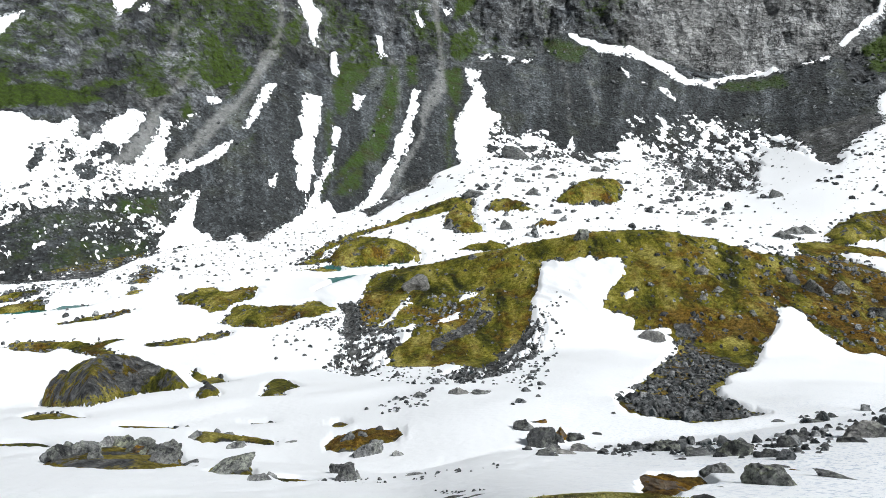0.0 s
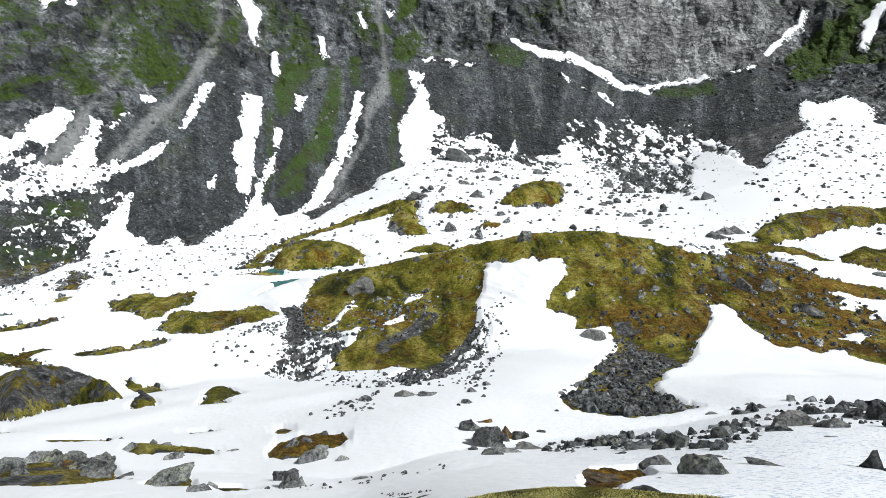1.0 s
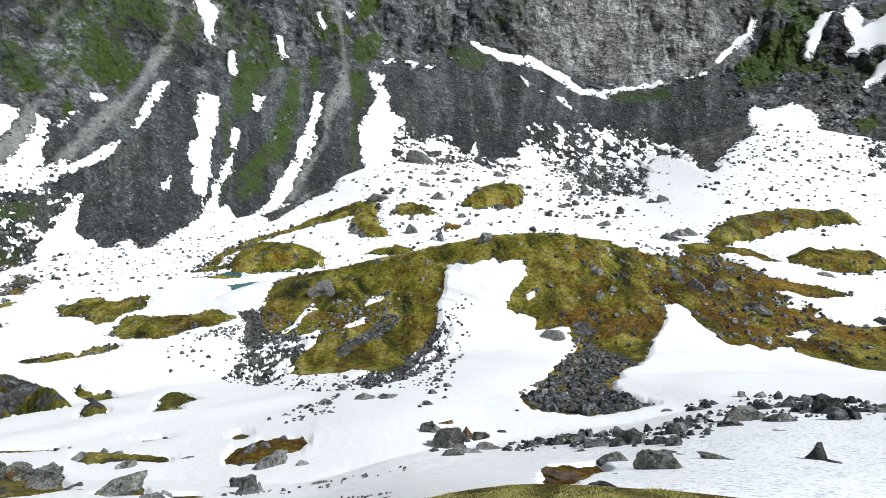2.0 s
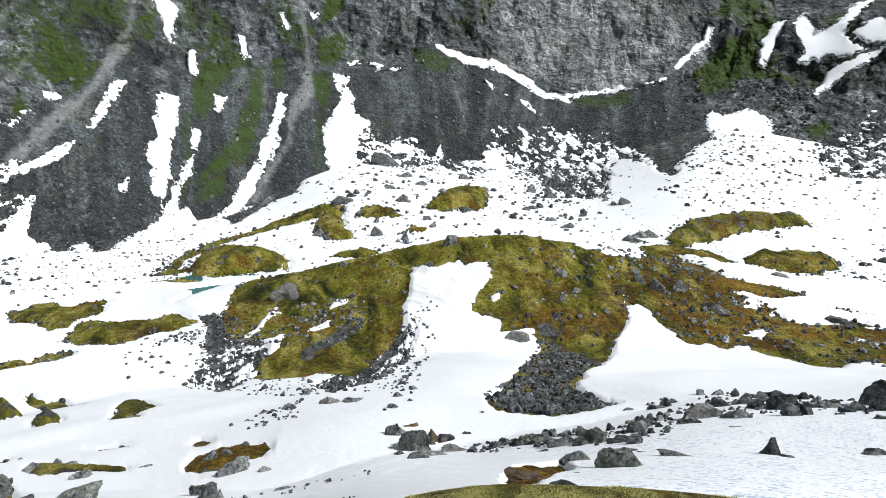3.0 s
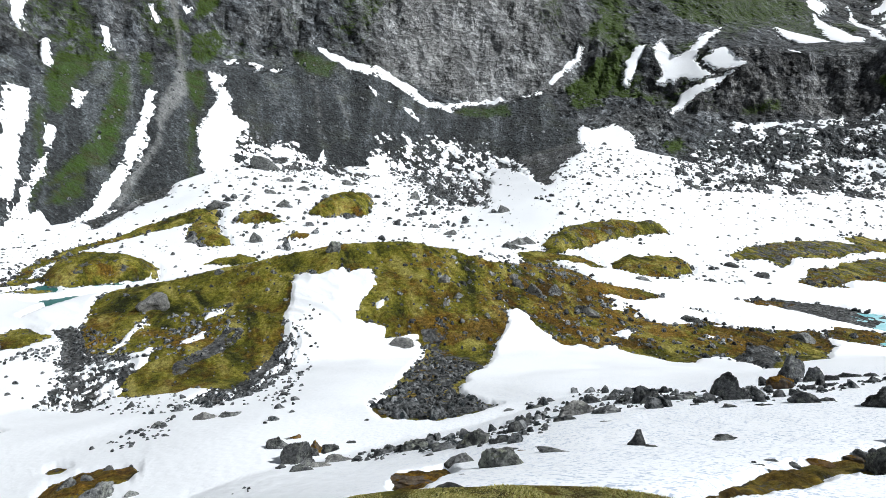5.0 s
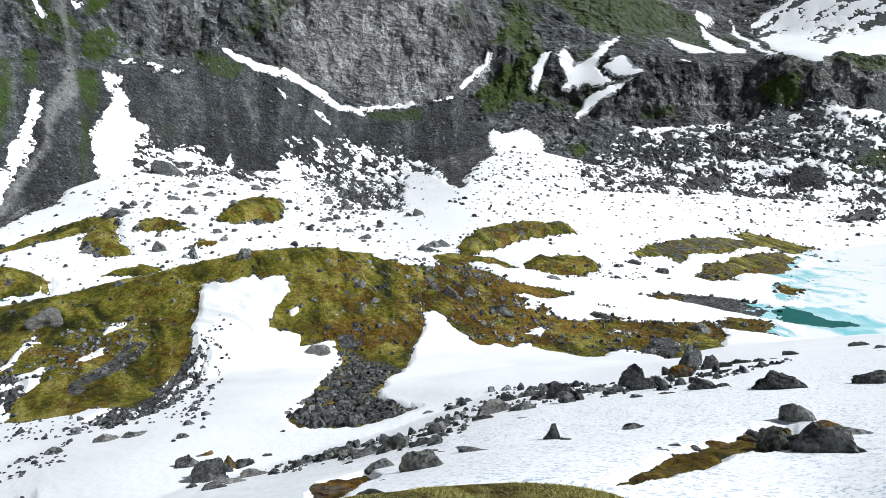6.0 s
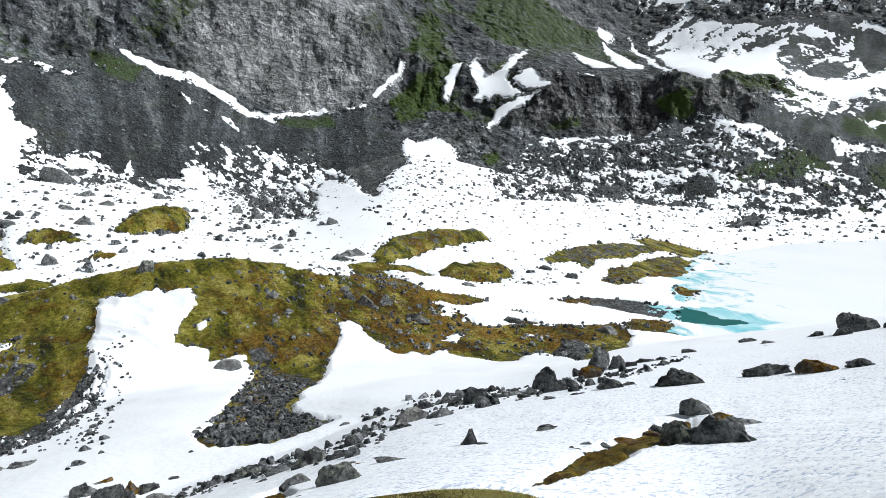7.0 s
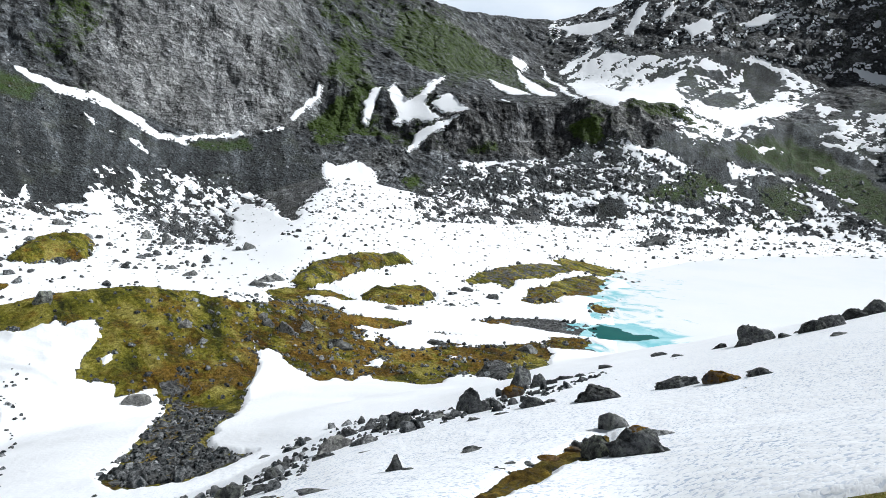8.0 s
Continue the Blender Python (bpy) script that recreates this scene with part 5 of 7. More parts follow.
cover("bare", [(161.8, 323.2), (150.1, 304.6), (154.4, 307.0), (156.5, 300.0), (165.9, 297.6), (153.8, 266.5), (147.2, 247.1), (132.7, 213.7), (132.9, 210.2), (147.8, 230.6), (159.7, 244.5), (177.0, 262.7), (197.0, 283.4), (212.9, 306.5), (189.7, 317.6)])
cover("bare", [(-85.4, 182.6), (-75.3, 192.9), (-74.1, 189.8), (-73.2, 183.5), (-72.0, 177.3), (-69.5, 175.4), (-67.8, 177.3), (-63.7, 173.4), (-63.0, 178.6), (-60.7, 181.9), (-56.0, 172.8), (-52.3, 172.6), (-53.1, 184.5), (-52.0, 190.3), (-50.3, 194.0), (-48.0, 199.9), (-45.1, 208.7), (-47.0, 214.6), (-68.4, 198.0)])
cover("bare", [(184.5, 297.1), (206.4, 294.8), (185.4, 266.2), (163.9, 249.2), (138.7, 217.5), (137.9, 221.1), (160.1, 262.5)])
cover("streaky", [(-100.6, 133.2), (-93.9, 140.1), (-86.2, 152.1), (-79.4, 164.9), (-77.1, 167.0), (-77.2, 156.0), (-78.4, 134.7), (-85.2, 133.5), (-97.7, 128.3)], amount=0.05, slope=-0.25)
cover("pool", [(127.6, 75.6), (133.4, 75.8), (134.0, 70.8), (130.0, 65.5), (134.2, 60.4), (127.5, 60.1), (121.6, 63.9), (119.7, 67.6)])
cover("moss", [(6.9, 6.3), (8.6, 7.2), (10.6, 8.1), (12.3, 8.6), (13.4, 8.7), (15.0, 8.9), (16.9, 9.2), (16.2, 8.5), (13.9, 7.5), (12.9, 7.5), (13.0, 7.9), (11.8, 7.5), (10.1, 7.0), (9.0, 6.8), (7.8, 6.5), (6.9, 6.2)], gold=0.75, stone=0.3, rise=0.08)
cover("streaky", [(-15.9, 75.5), (-14.7, 83.1), (-12.5, 91.1), (-7.9, 85.8), (-7.6, 75.3), (-10.4, 67.1)], amount=0.4, slope=-0.4)
cover("streaky", [(-0.4, 62.1), (2.1, 69.3), (4.1, 65.2), (10.1, 81.1), (13.9, 84.6), (13.6, 81.6), (10.5, 78.3), (6.5, 61.6), (3.1, 54.2), (1.0, 50.4)], amount=0.35, slope=-0.5)

# ---------------------------------------------------------------- the sheets: ground, scree, cliff, mountain, snow, ice, water
CHAOS = 1.3 * fbm(GB / 0.022, RUN / 0.034, 5, 81, 0.68)
FAR_OFF = between(6, 12, 20)
FRAY = (1.0 - 0.2 * FAR_OFF) * fbm(GB / 0.010, RUN / 0.012, 4, 82, 0.72) + 1.0 * FAR_OFF * fbm(GB / 0.0042, RUN / 0.005, 3, 83, 0.8) + 0.25 * CHAOS
EDGE = FRAY * (1.1 * between(7, 11, 4) + 0.65 * between(4, 7, 4) + 0.3 * between(1, 4, 4)) * np.clip(1 - BREAK, 0, 1) * np.clip(GR / 8 - 1.3, 0, 1) + (CHAOS * 1.7 + FRAY * 0.8) * BREAK
BROKEN = np.clip(SNOW, -3, 1.6) + EDGE * np.where((SNOW > 1.5) & (BREAK <= 0), 0.25, 1.0) * np.clip((1.75 + SNOW) / 0.7, 0, 1)
BARE = np.clip(-BROKEN * 1.5, 0, 1)
ROUGH = BARE * (between(1, 7) * (0.12 * fbm(GX / 0.9, GY / 0.9, 3, 91) + 0.30 * fbm(GX / 3.0, GY / 3.0, 3, 92) * np.clip(GR / 60 - 0.4, 0, 1)) * np.clip(GR / 60, 0.3, 1.5)
                + between(7, 8) * 0.8 * fbm(GX / 3.5, GY / 3.5, 3, 93)
                )
# snow fills the hollows under it
FULL = np.clip(SNOW + 0.5, 0, 1) * between(8, 11, 8)
smooth = GZ.copy()
for _ in range(60):
    smooth[1:-1, 1:-1] = 0.2 * (smooth[1:-1, 1:-1] + smooth[:-2, 1:-1] + smooth[2:, 1:-1] + smooth[1:-1, :-2] + smooth[1:-1, 2:])
    FULL[1:-1, 1:-1] = np.maximum(FULL[1:-1, 1:-1], 0.245 * (FULL[:-2, 1:-1] + FULL[2:, 1:-1] + FULL[1:-1, :-2] + FULL[1:-1, 2:]))
GZ = GZ * (1 - FULL) + smooth * FULL
# the walls are cut back in blocks, ribs and ledges
ALONG = GB * 390
rib = 7.5 * fbm(ALONG / 34, GZ / 70, 4, 95) + 6.5 * (ridged(ALONG / 17, GZ / 34, 3, 96) - 0.5)
step = rib + 2.4 * fbm(ALONG / 7, GZ / 9, 4, 97, 0.6)
step = 0.55 * step + 0.45 * np.round(step / 2.2) * 2.2 + 0.7 * fbm(ALONG / 1.8, GZ / 2.4, 2, 98)
CUT = between(7, 11, 10) * np.clip(CRAG + 0.02, 0, 1) * np.clip(BARE, 0, 1) * step * np.clip(GR / 350, 0.5, 2.0) * (1 - 0.5 * BALD)
ROUGH += GOLD * BARE * 0.25 * fbm(GX / 0.55, GY / 0.55, 3, 94) * np.clip(GR / 12, 0, 1)
GROUND_Z = GZ + ROUGH
THICK = np.clip(0.12 + 0.0022 * GR, 0, 0.6)
CUPS = np.clip(1.6 - GR / 40, 0, 1) * np.clip(GR / 8 - 1.3, 0, 1) * 0.035 * fbm(GX / 0.9, GY / 0.9, 2, 99) * between(1, 4)
SNOW_Z = GZ + THICK * np.clip(BROKEN, -1.5, 1.0) + CUPS * np.clip(BROKEN, 0, 1)


def sheet(name, z, first, last, keep, mat, attributes, label, category, kind):
    """A mesh from the rows first to last of the polar sheet, closed round the bearings."""
    idx = np.arange(rows_all * columns).reshape(rows_all, columns)
    a = idx[first:last]
    b = np.roll(a, -1, 1)
    c, d = np.roll(idx[first + 1:last + 1], -1, 1), idx[first + 1:last + 1]
    quads = np.stack([a, b, c, d], -1).reshape(-1, 4)[:, ::-1]
    if keep is not None:
        flat = keep.ravel()
        quads = quads[flat[quads].any(1)]
    used = np.unique(quads)
    back = np.full(rows_all * columns, -1)
    back[used] = np.arange(len(used))
    quads = back[quads]
    k = 1 + CUT / GR
    xyz = np.stack([(GX * k).ravel()[used], (GY * k).ravel()[used], z.ravel()[used]], -1)
    me = bpy.data.meshes.new(name)
    me.vertices.add(len(xyz)), me.loops.add(quads.size), me.polygons.add(len(quads))
    me.vertices.foreach_set("co", xyz.astype(np.float32).ravel())
    me.loops.foreach_set("vertex_index", quads.astype(np.int32).ravel())
    me.polygons.foreach_set("loop_start", np.arange(0, quads.size, 4, dtype=np.int32))
    me.polygons.foreach_set("use_smooth", np.ones(len(quads), bool))
    for key, grid in attributes.items():
        at = me.attributes.new(key, "FLOAT", "POINT")
        at.data.foreach_set("value", grid.ravel()[used].astype(np.float32))
    me.update(calc_edges=True)
    me.materials.append(mat)
    return tagged(new(name, me), label, category, kind=kind)


RUSTY = np.clip((bearings[None, :] - 19) / 14 + 1.1 * fbm(GX / 14, GY / 14, 3, 85), 0, 1) * between(4, 6, 20) * np.clip((70 - bearings[None, :]) / 10, 0, 1)
BAND = between(8, 9, 12) * np.clip((bearings[None, :] - 40) / 4, 0, 1) * np.clip((70 - bearings[None, :]) / 5, 0, 1)
BAND = np.maximum(BAND, 0.45 * HIGH)
FALL = 0.37 + 0.3 * (FRAC - 0.4) + 0.5 * fbm(GB * 60 + 0.8 * fbm(GX / 50, GY / 50, 2, 74), GR / 60, 4, 73, 0.65) + 0.15 * CHAOS
marks = {"crag": CRAG, "bald": BALD, "band": BAND, "rust": RUSTY, "fall": FALL, "moss": MOSS, "stone": STONE, "pale": PALE, "gold": GOLD}
sheet("ground", GROUND_Z, 0, STARTS[7], None, GROUND_MAT, marks, "valley floor and hillside of moss, turf and bare stones", "ground", "structure")
sheet("scree_slope", GROUND_Z, STARTS[7], STARTS[8], None, CLIFF_MAT, marks, "dark grey scree fans below the rock walls", "scree", "structure")
sheet("cliff", GROUND_Z, STARTS[8], STARTS[9], None, CLIFF_MAT, marks, "steep grey gneiss cliffs with mossy ledges and gullies", "cliff", "structure")
sheet("mountain", GROUND_Z, STARTS[9], rows_all - 1, None, CLIFF_MAT, marks, "dark rocky mountainside with snow in its gullies", "mountain", "structure")
# how strongly suncup shade is painted into the snow colour; most on the near slope
CUP_SHADE = np.clip(1.5 - GR / 45, 0, 1) * np.clip((bearings[None, :] - 5) / 30, 0.06, 1)
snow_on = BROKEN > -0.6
sheet("snow", SNOW_Z, 0, STARTS[7], snow_on, SNOW_MAT, {"cup_shade": CUP_SHADE}, "melting old snow lying over the valley floor", "snow", "stuff")
sheet("snow_streak", SNOW_Z, STARTS[7], STARTS[9], snow_on, SNOW_MAT, {"cup_shade": CUP_SHADE}, "white snow streaks in the gullies of the scree", "snow", "stuff")
sheet("snow_field", SNOW_Z, STARTS[9], rows_all - 1, snow_on, SNOW_MAT, {"cup_shade": CUP_SHADE}, "broken snowfields high on the mountainside", "snow", "stuff")

# the lake: water level at 0, ice and snow on most of it
def plan_sheet(name, outline, z, mat, label, category):
    bm = bmesh.new()
    bm.faces.new([bm.verts.new((x, y, z)) for x, y in outline])
    me = bpy.data.meshes.new(name)
    bm.to_mesh(me), bm.free()
    me.materials.append(mat)
    return tagged(new(name, me), label, category, kind="structure")


plan_sheet("lake_water", [(-200, 90), (0, 95), (60, 60), (90, -40), (900, -40), (900, 500), (120, 330), (0, 200), (-200, 200)], 0.0, WATER_MAT, "clear teal meltwater of a half-frozen mountain lake", "water")

FROZEN = np.clip((0.35 - GZ) * 3, -1, 1)
FROZEN = np.where((ROW > STARTS[3]) & (ROW < STARTS[7] + 12), FROZEN, -1)
POND = CHAOS * 0.8 + OPEN
FROZEN = np.where(bearings[None, :] < 40, -1, np.minimum(FROZEN, -POND * 1.5))
NEARSHORE = np.clip(1 - np.abs(bearings[None, :] - 57) / 13, 0, 1) * np.clip(1.35 - np.abs(GR - 190) / 90, 0, 1)
WET = np.clip(np.maximum(np.clip(1.0 + OPEN * 0.12, 0, 1) * 0.9, NEARSHORE * 0.75), 0, 1)
sheet("lake_ice", 0.02 + 0.10 * np.clip(FROZEN, -1, 1), STARTS[3], STARTS[7] + 14, FROZEN > -0.9, ICE_MAT, {"wet": WET}, "white lake ice with turquoise melt cracks near the shore", "ice", "structure")

# bright cloud far behind the mountains
bm = bmesh.new()
ring = [(radians(b), h) for b in range(-60, 121, 6) for h in (100, 1600)]
pts = [bm.verts.new((2450 * math.sin(b), 2450 * math.cos(b), h)) for b, h in ring]
for k in range(0, len(pts) - 2, 2):
    bm.faces.new((pts[k], pts[k + 2], pts[k + 3], pts[k + 1]))
me = bpy.data.meshes.new("backdrop")
bm.to_mesh(me), bm.free()
me.materials.append(CLOUD_MAT)
tagged(new("backdrop", me), "bright white cloud far behind the mountains", "sky", kind="structure")

# ---------------------------------------------------------------- boulders
def rock_shape(seed, level, cuts, rough):
    """A block, about 1 across and 1 high, as a bmesh: a ball cut flat by random joints, then chipped."""
    rnd = random.Random(seed)
    bm = bmesh.new()
    bmesh.ops.create_icosphere(bm, subdivisions=level, radius=0.62)
    planes = []
    for k in range(cuts):
        u, w = rnd.uniform(-0.35, 0.9), rnd.uniform(0, 2 * math.pi)
        c = math.sqrt(1 - u * u)
        planes.append((Vector((c * math.cos(w), c * math.sin(w), u)), rnd.uniform(0.30, 0.50)))
    tip = Vector((rnd.uniform(-0.35, 0.35), rnd.uniform(-0.3, 0.3), 1)).normalized()
    planes += [(tip, rnd.uniform(0.34, 0.46)), (Vector((0, 0, -1)), 0.42)]
    shift = Vector((seed * 1.7, seed * 0.3, 0))
    for v in bm.verts:
        for turn in range(2):
            for n, d in planes:
                over = v.co.dot(n) - d
                if over > 0:
                    v.co -= n * over * 0.97
    bm.normal_update()
    for v in bm.verts:
        crag = noise.fractal(v.co * 2.6 + shift, 1.0, 2.0, 3)
        chip = noise.cell(v.co * 5.0 + shift) - 0.5
        v.co += v.normal * rough * (0.07 * crag + 0.035 * chip + 0.02 * noise.noise(v.co * 13 + shift))
    taper, skew = rnd.uniform(0.15, 0.6), rnd.uniform(-0.3, 0.3)
    for v in bm.verts:
        k = 1 - taper * (v.co.z + 0.4)
        v.co.x, v.co.y = v.co.x * k + skew * v.co.z, v.co.y * k
    zs, xs = [v.co.z for v in bm.verts], [v.co.x for v in bm.verts]
    low, high, wide, mid = min(zs), max(zs), max(xs) - min(xs), (max(xs) + min(xs)) / 2
    for v in bm.verts:
        v.co = Vector(((v.co.x - mid) / wide, v.co.y / wide, (v.co.z - low) / (high - low)))
    return bm


def rock_mesh(name, seed, level, mat, cuts=8, rough=1.0, flat=None):
    bm = rock_shape(seed, level, cuts, rough)
    if flat:
        bmesh.ops.dissolve_limit(bm, angle_limit=radians(flat), verts=bm.verts, edges=bm.edges)
        bmesh.ops.triangulate(bm, faces=bm.faces)
    me = bpy.data.meshes.new(name)
    bm.to_mesh(me), bm.free()
    for p in me.polygons:
        p.use_smooth = False
    me.materials.append(mat)
    return me


def part(name, me, thing, label=""):
    """A mesh as a part of a thing."""
    ob = new(name, me)
    ob.parent = thing
    return tagged(ob, label)


def moss_cap(me, seed, thick, gaps, mat):
    """Upper faces of a block, lifted a little, as a cushion of moss or a crust of lichen."""
    bm = bmesh.new()
    bm.from_mesh(me)
    bm.normal_update()
    shift = Vector((seed, 0, 0))
    drop = [f for f in bm.faces if f.normal.z < 0.25 or noise.noise(f.calc_center_median() * 3.5 + shift) < gaps]
    bmesh.ops.delete(bm, geom=drop, context="FACES")
    for v in bm.verts:
        rim = 1.0 if not v.is_boundary else -0.4
        v.co += v.normal * rim * thick * (1 + 0.6 * noise.noise(v.co * 9))
    for f in bm.faces:
        f.smooth = True
    cap = bpy.data.meshes.new("cap")
    bm.to_mesh(cap), bm.free()
    cap.materials.append(mat)
    return cap


TONES = {"dark": "dark grey angular boulder half sunk in old snow", "grey": "grey weathered boulder lying in the snow",
         "pale": "pale grey boulder among darker stones", "lichen": "greenish-grey boulder spotted with lichen",
         "rusty": "dark boulder overgrown with rusty brown moss"}
GROUPS = {"slope": "boulders on the snow slope", "knot": "boulders round the mossy strip", "crest": "boulders along the snow edge",
          "line": "boulder line at the slope's foot", "slabs": "large slabs below the slope", "cluster": "dark boulder cluster",
          "row": "stones of the outcrop row", "moss": "stones on the moss patches", "hill": "stones on the mossy hill",
          "valley": "boulders under the scree", "far": "stones on the valley floor"}
blocks, caps = {}, {}
# what grows on a boulder: name, label, thickness, how patchy, material
CRUST = {"rusty": ("moss_cushion", "rusty brown moss cushion", 0.035, -0.12, MOSS_MAT),
         "lichen": ("lichen_crust", "pale green lichen crust", 0.006, 0.10, LICHEN_MAT)}
made = 0


def lean_to_point(me):
    """Draws a block up to a single peak, as of a split stone on edge."""
    for v in me.vertices:
        k = 1 - 0.62 * v.co.z ** 1.1
        v.co.x, v.co.y = (v.co.x + 0.18) * k - 0.18, v.co.y * k


def boulders(group, rows):
    """Each row: place in the plan, width, height and tone."""
    global made
    for x, y, w, h, tone in rows:
        made += 1
        near = math.hypot(x, y) < 60 and w > 0.8
        key = (tone, made if near else made % 7, near)
        if key not in blocks:
            blocks[key] = rock_mesh("boulder", 100 + made, 5 if near and w > 1.2 else 4 if near else 3, ROCK[tone], 9)
            caps[key] = moss_cap(blocks[key], made, *CRUST[tone][2:]) if tone in CRUST else None
        if tone == "dark" and group == "slope" and h > 0.85 * w:
            lean_to_point(blocks[key])
        ob = new("boulder", None if caps[key] else blocks[key])
        z = float(sample(SNOW_Z, x, y)[0]) if float(sample(BROKEN, x, y)[0]) > 0 else float(sample(GROUND_Z, x, y)[0])
        rnd = random.Random(made)
        away = Vector((x, y, 0)).normalized() * min(w * 0.3, h * 0.5)
        z2 = min(z, float(sample(GROUND_Z, x + away.x, y + away.y)[0]))
        ob.location = (x + away.x, y + away.y, min(z, z2) - 0.22 * h)
        turn = math.atan2(-x, y)
        ob.rotation_euler = (radians(rnd.uniform(-7, 7)), radians(rnd.uniform(-7, 7)), turn + rnd.choice((0, math.pi)) + radians(rnd.uniform(-15, 15)))
        deep = min(w * rnd.uniform(0.55, 0.75), h * 1.6)
        tall = max(0.5 * h, h - 0.3 * deep * min(1.0, (EYE - z) / math.hypot(x, y)))
        w, deep, tall = w * 1.08, deep, tall * 1.1
        ob.scale = (w, deep, tall * 1.18)
        if caps[key]:
            part("rock", blocks[key], ob)
            part(*CRUST[tone][:1], caps[key], ob, CRUST[tone][1])
        tagged(ob, TONES[tone], "boulder", GROUPS[group])


boulders("knot", [
    (17.1, 9.0, 0.98, 0.67, "grey"), (13.3, 7.4, 0.85, 0.64, "lichen"), (13.3, 6.3, 1.47, 0.83, "dark"), (15.8, 7.0, 1.05, 0.41, "grey"),
    (14.1, 7.1, 0.68, 0.73, "dark"), (16.6, 8.0, 0.85, 0.41, "rusty"), (11.1, 8.7, 0.45, 0.22, "dark"), (11.7, 8.7, 0.54, 0.23, "grey"),
    (12.1, 8.6, 0.31, 0.16, "dark"), (14.7, 8.7, 0.45, 0.23, "dark"), (15.7, 9.0, 0.39, 0.20, "dark"), (14.1, 8.6, 0.49, 0.17, "rusty"),
    (13.0, 8.6, 0.64, 0.16, "rusty")])
boulders("slope", [
    (11.0, 12.2, 0.63, 0.63, "dark"), (11.1, 11.9, 0.53, 0.28, "dark"), (14.1, 12.0, 0.86, 0.29, "grey"), (10.1, 9.4, 0.37, 0.13, "dark"),
    (14.5, 9.5, 0.39, 0.14, "pale"), (19.0, 11.6, 0.43, 0.12, "dark"), (23.8, 13.3, 2.00, 0.89, "dark"), (26.4, 15.7, 0.53, 0.29, "dark"),
    (26.1, 10.8, 1.85, 0.81, "dark"), (25.7, 9.0, 1.42, 0.75, "rusty"), (31.8, 16.3, 0.89, 0.15, "dark"), (19.6, 8.3, 0.15, 0.10, "dark")])
boulders("crest", [
    (45.8, 16.2, 1.02, 0.61, "dark"), (45.2, 13.6, 2.26, 1.40, "dark"), (44.0, 13.9, 1.23, 0.77, "dark"), (45.2, 11.8, 0.98, 0.49, "dark"),
    (47.5, 11.7, 0.70, 0.35, "dark"), (45.7, 10.4, 1.56, 1.11, "dark"), (46.4, 9.5, 1.63, 1.18, "grey"), (51.7, 9.2, 1.93, 0.96, "dark"),
    (52.8, 8.2, 2.17, 1.29, "dark"), (47.5, 21.2, 1.63, 0.54, "dark"), (42.2, 17.6, 1.03, 0.24, "dark"),
    (38.8, 7.5, 0.98, 0.37, "grey"), (26.3, 7.4, 1.39, 0.40, "grey"), (23.4, 7.1, 0.61, 0.18, "dark")])
boulders("line", [
    (24.4, 21.4, 1.38, 1.44, "dark"), (22.8, 19.2, 1.48, 0.88, "grey"), (24.3, 19.7, 1.14, 0.63, "dark"), (34.9, 25.8, 1.63, 1.71, "dark"),
    (32.9, 22.9, 1.07, 1.14, "dark"), (27.0, 20.5, 1.28, 0.86, "rusty"), (33.7, 22.5, 1.07, 0.61, "dark"), (36.2, 22.8, 1.56, 0.52, "dark"),
    (36.8, 22.1, 0.96, 0.48, "dark"), (41.1, 22.5, 1.42, 0.51, "dark"), (38.3, 22.2, 0.76, 0.34, "dark"), (23.1, 16.2, 1.31, 0.71, "dark"),
    (24.0, 16.0, 0.66, 0.38, "dark"), (24.2, 15.5, 0.55, 0.20, "dark"), (20.5, 17.3, 1.04, 0.25, "grey"), (21.6, 16.9, 0.85, 0.30, "dark"),
    (20.4, 22.3, 1.32, 1.03, "dark"), (20.0, 23.5, 0.94, 0.70, "dark"), (23.2, 26.5, 0.67, 0.47, "grey"), (23.0, 22.1, 0.95, 0.54, "grey"),
    (22.0, 22.1, 0.88, 0.44, "dark"), (21.5, 19.8, 1.09, 0.35, "dark")])
boulders("line", [
    (15.6, 21.4, 1.78, 1.01, "pale"), (16.4, 20.2, 1.29, 0.60, "grey"), (20.4, 22.2, 1.19, 0.93, "dark"), (20.5, 24.1, 0.89, 0.67, "grey"),
    (23.7, 27.2, 0.69, 0.47, "dark"), (22.4, 21.9, 1.20, 0.52, "grey"), (21.4, 22.2, 0.84, 0.39, "dark"), (20.4, 26.4, 1.02, 0.66, "dark"),
    (14.2, 20.0, 1.03, 0.45, "dark"), (19.4, 30.4, 1.20, 0.43, "dark"), (21.5, 32.4, 0.71, 0.46, "dark"), (12.9, 19.1, 0.77, 0.26, "dark"),
    (14.6, 17.7, 0.82, 0.20, "grey"), (18.5, 32.0, 1.04, 0.38, "dark")])
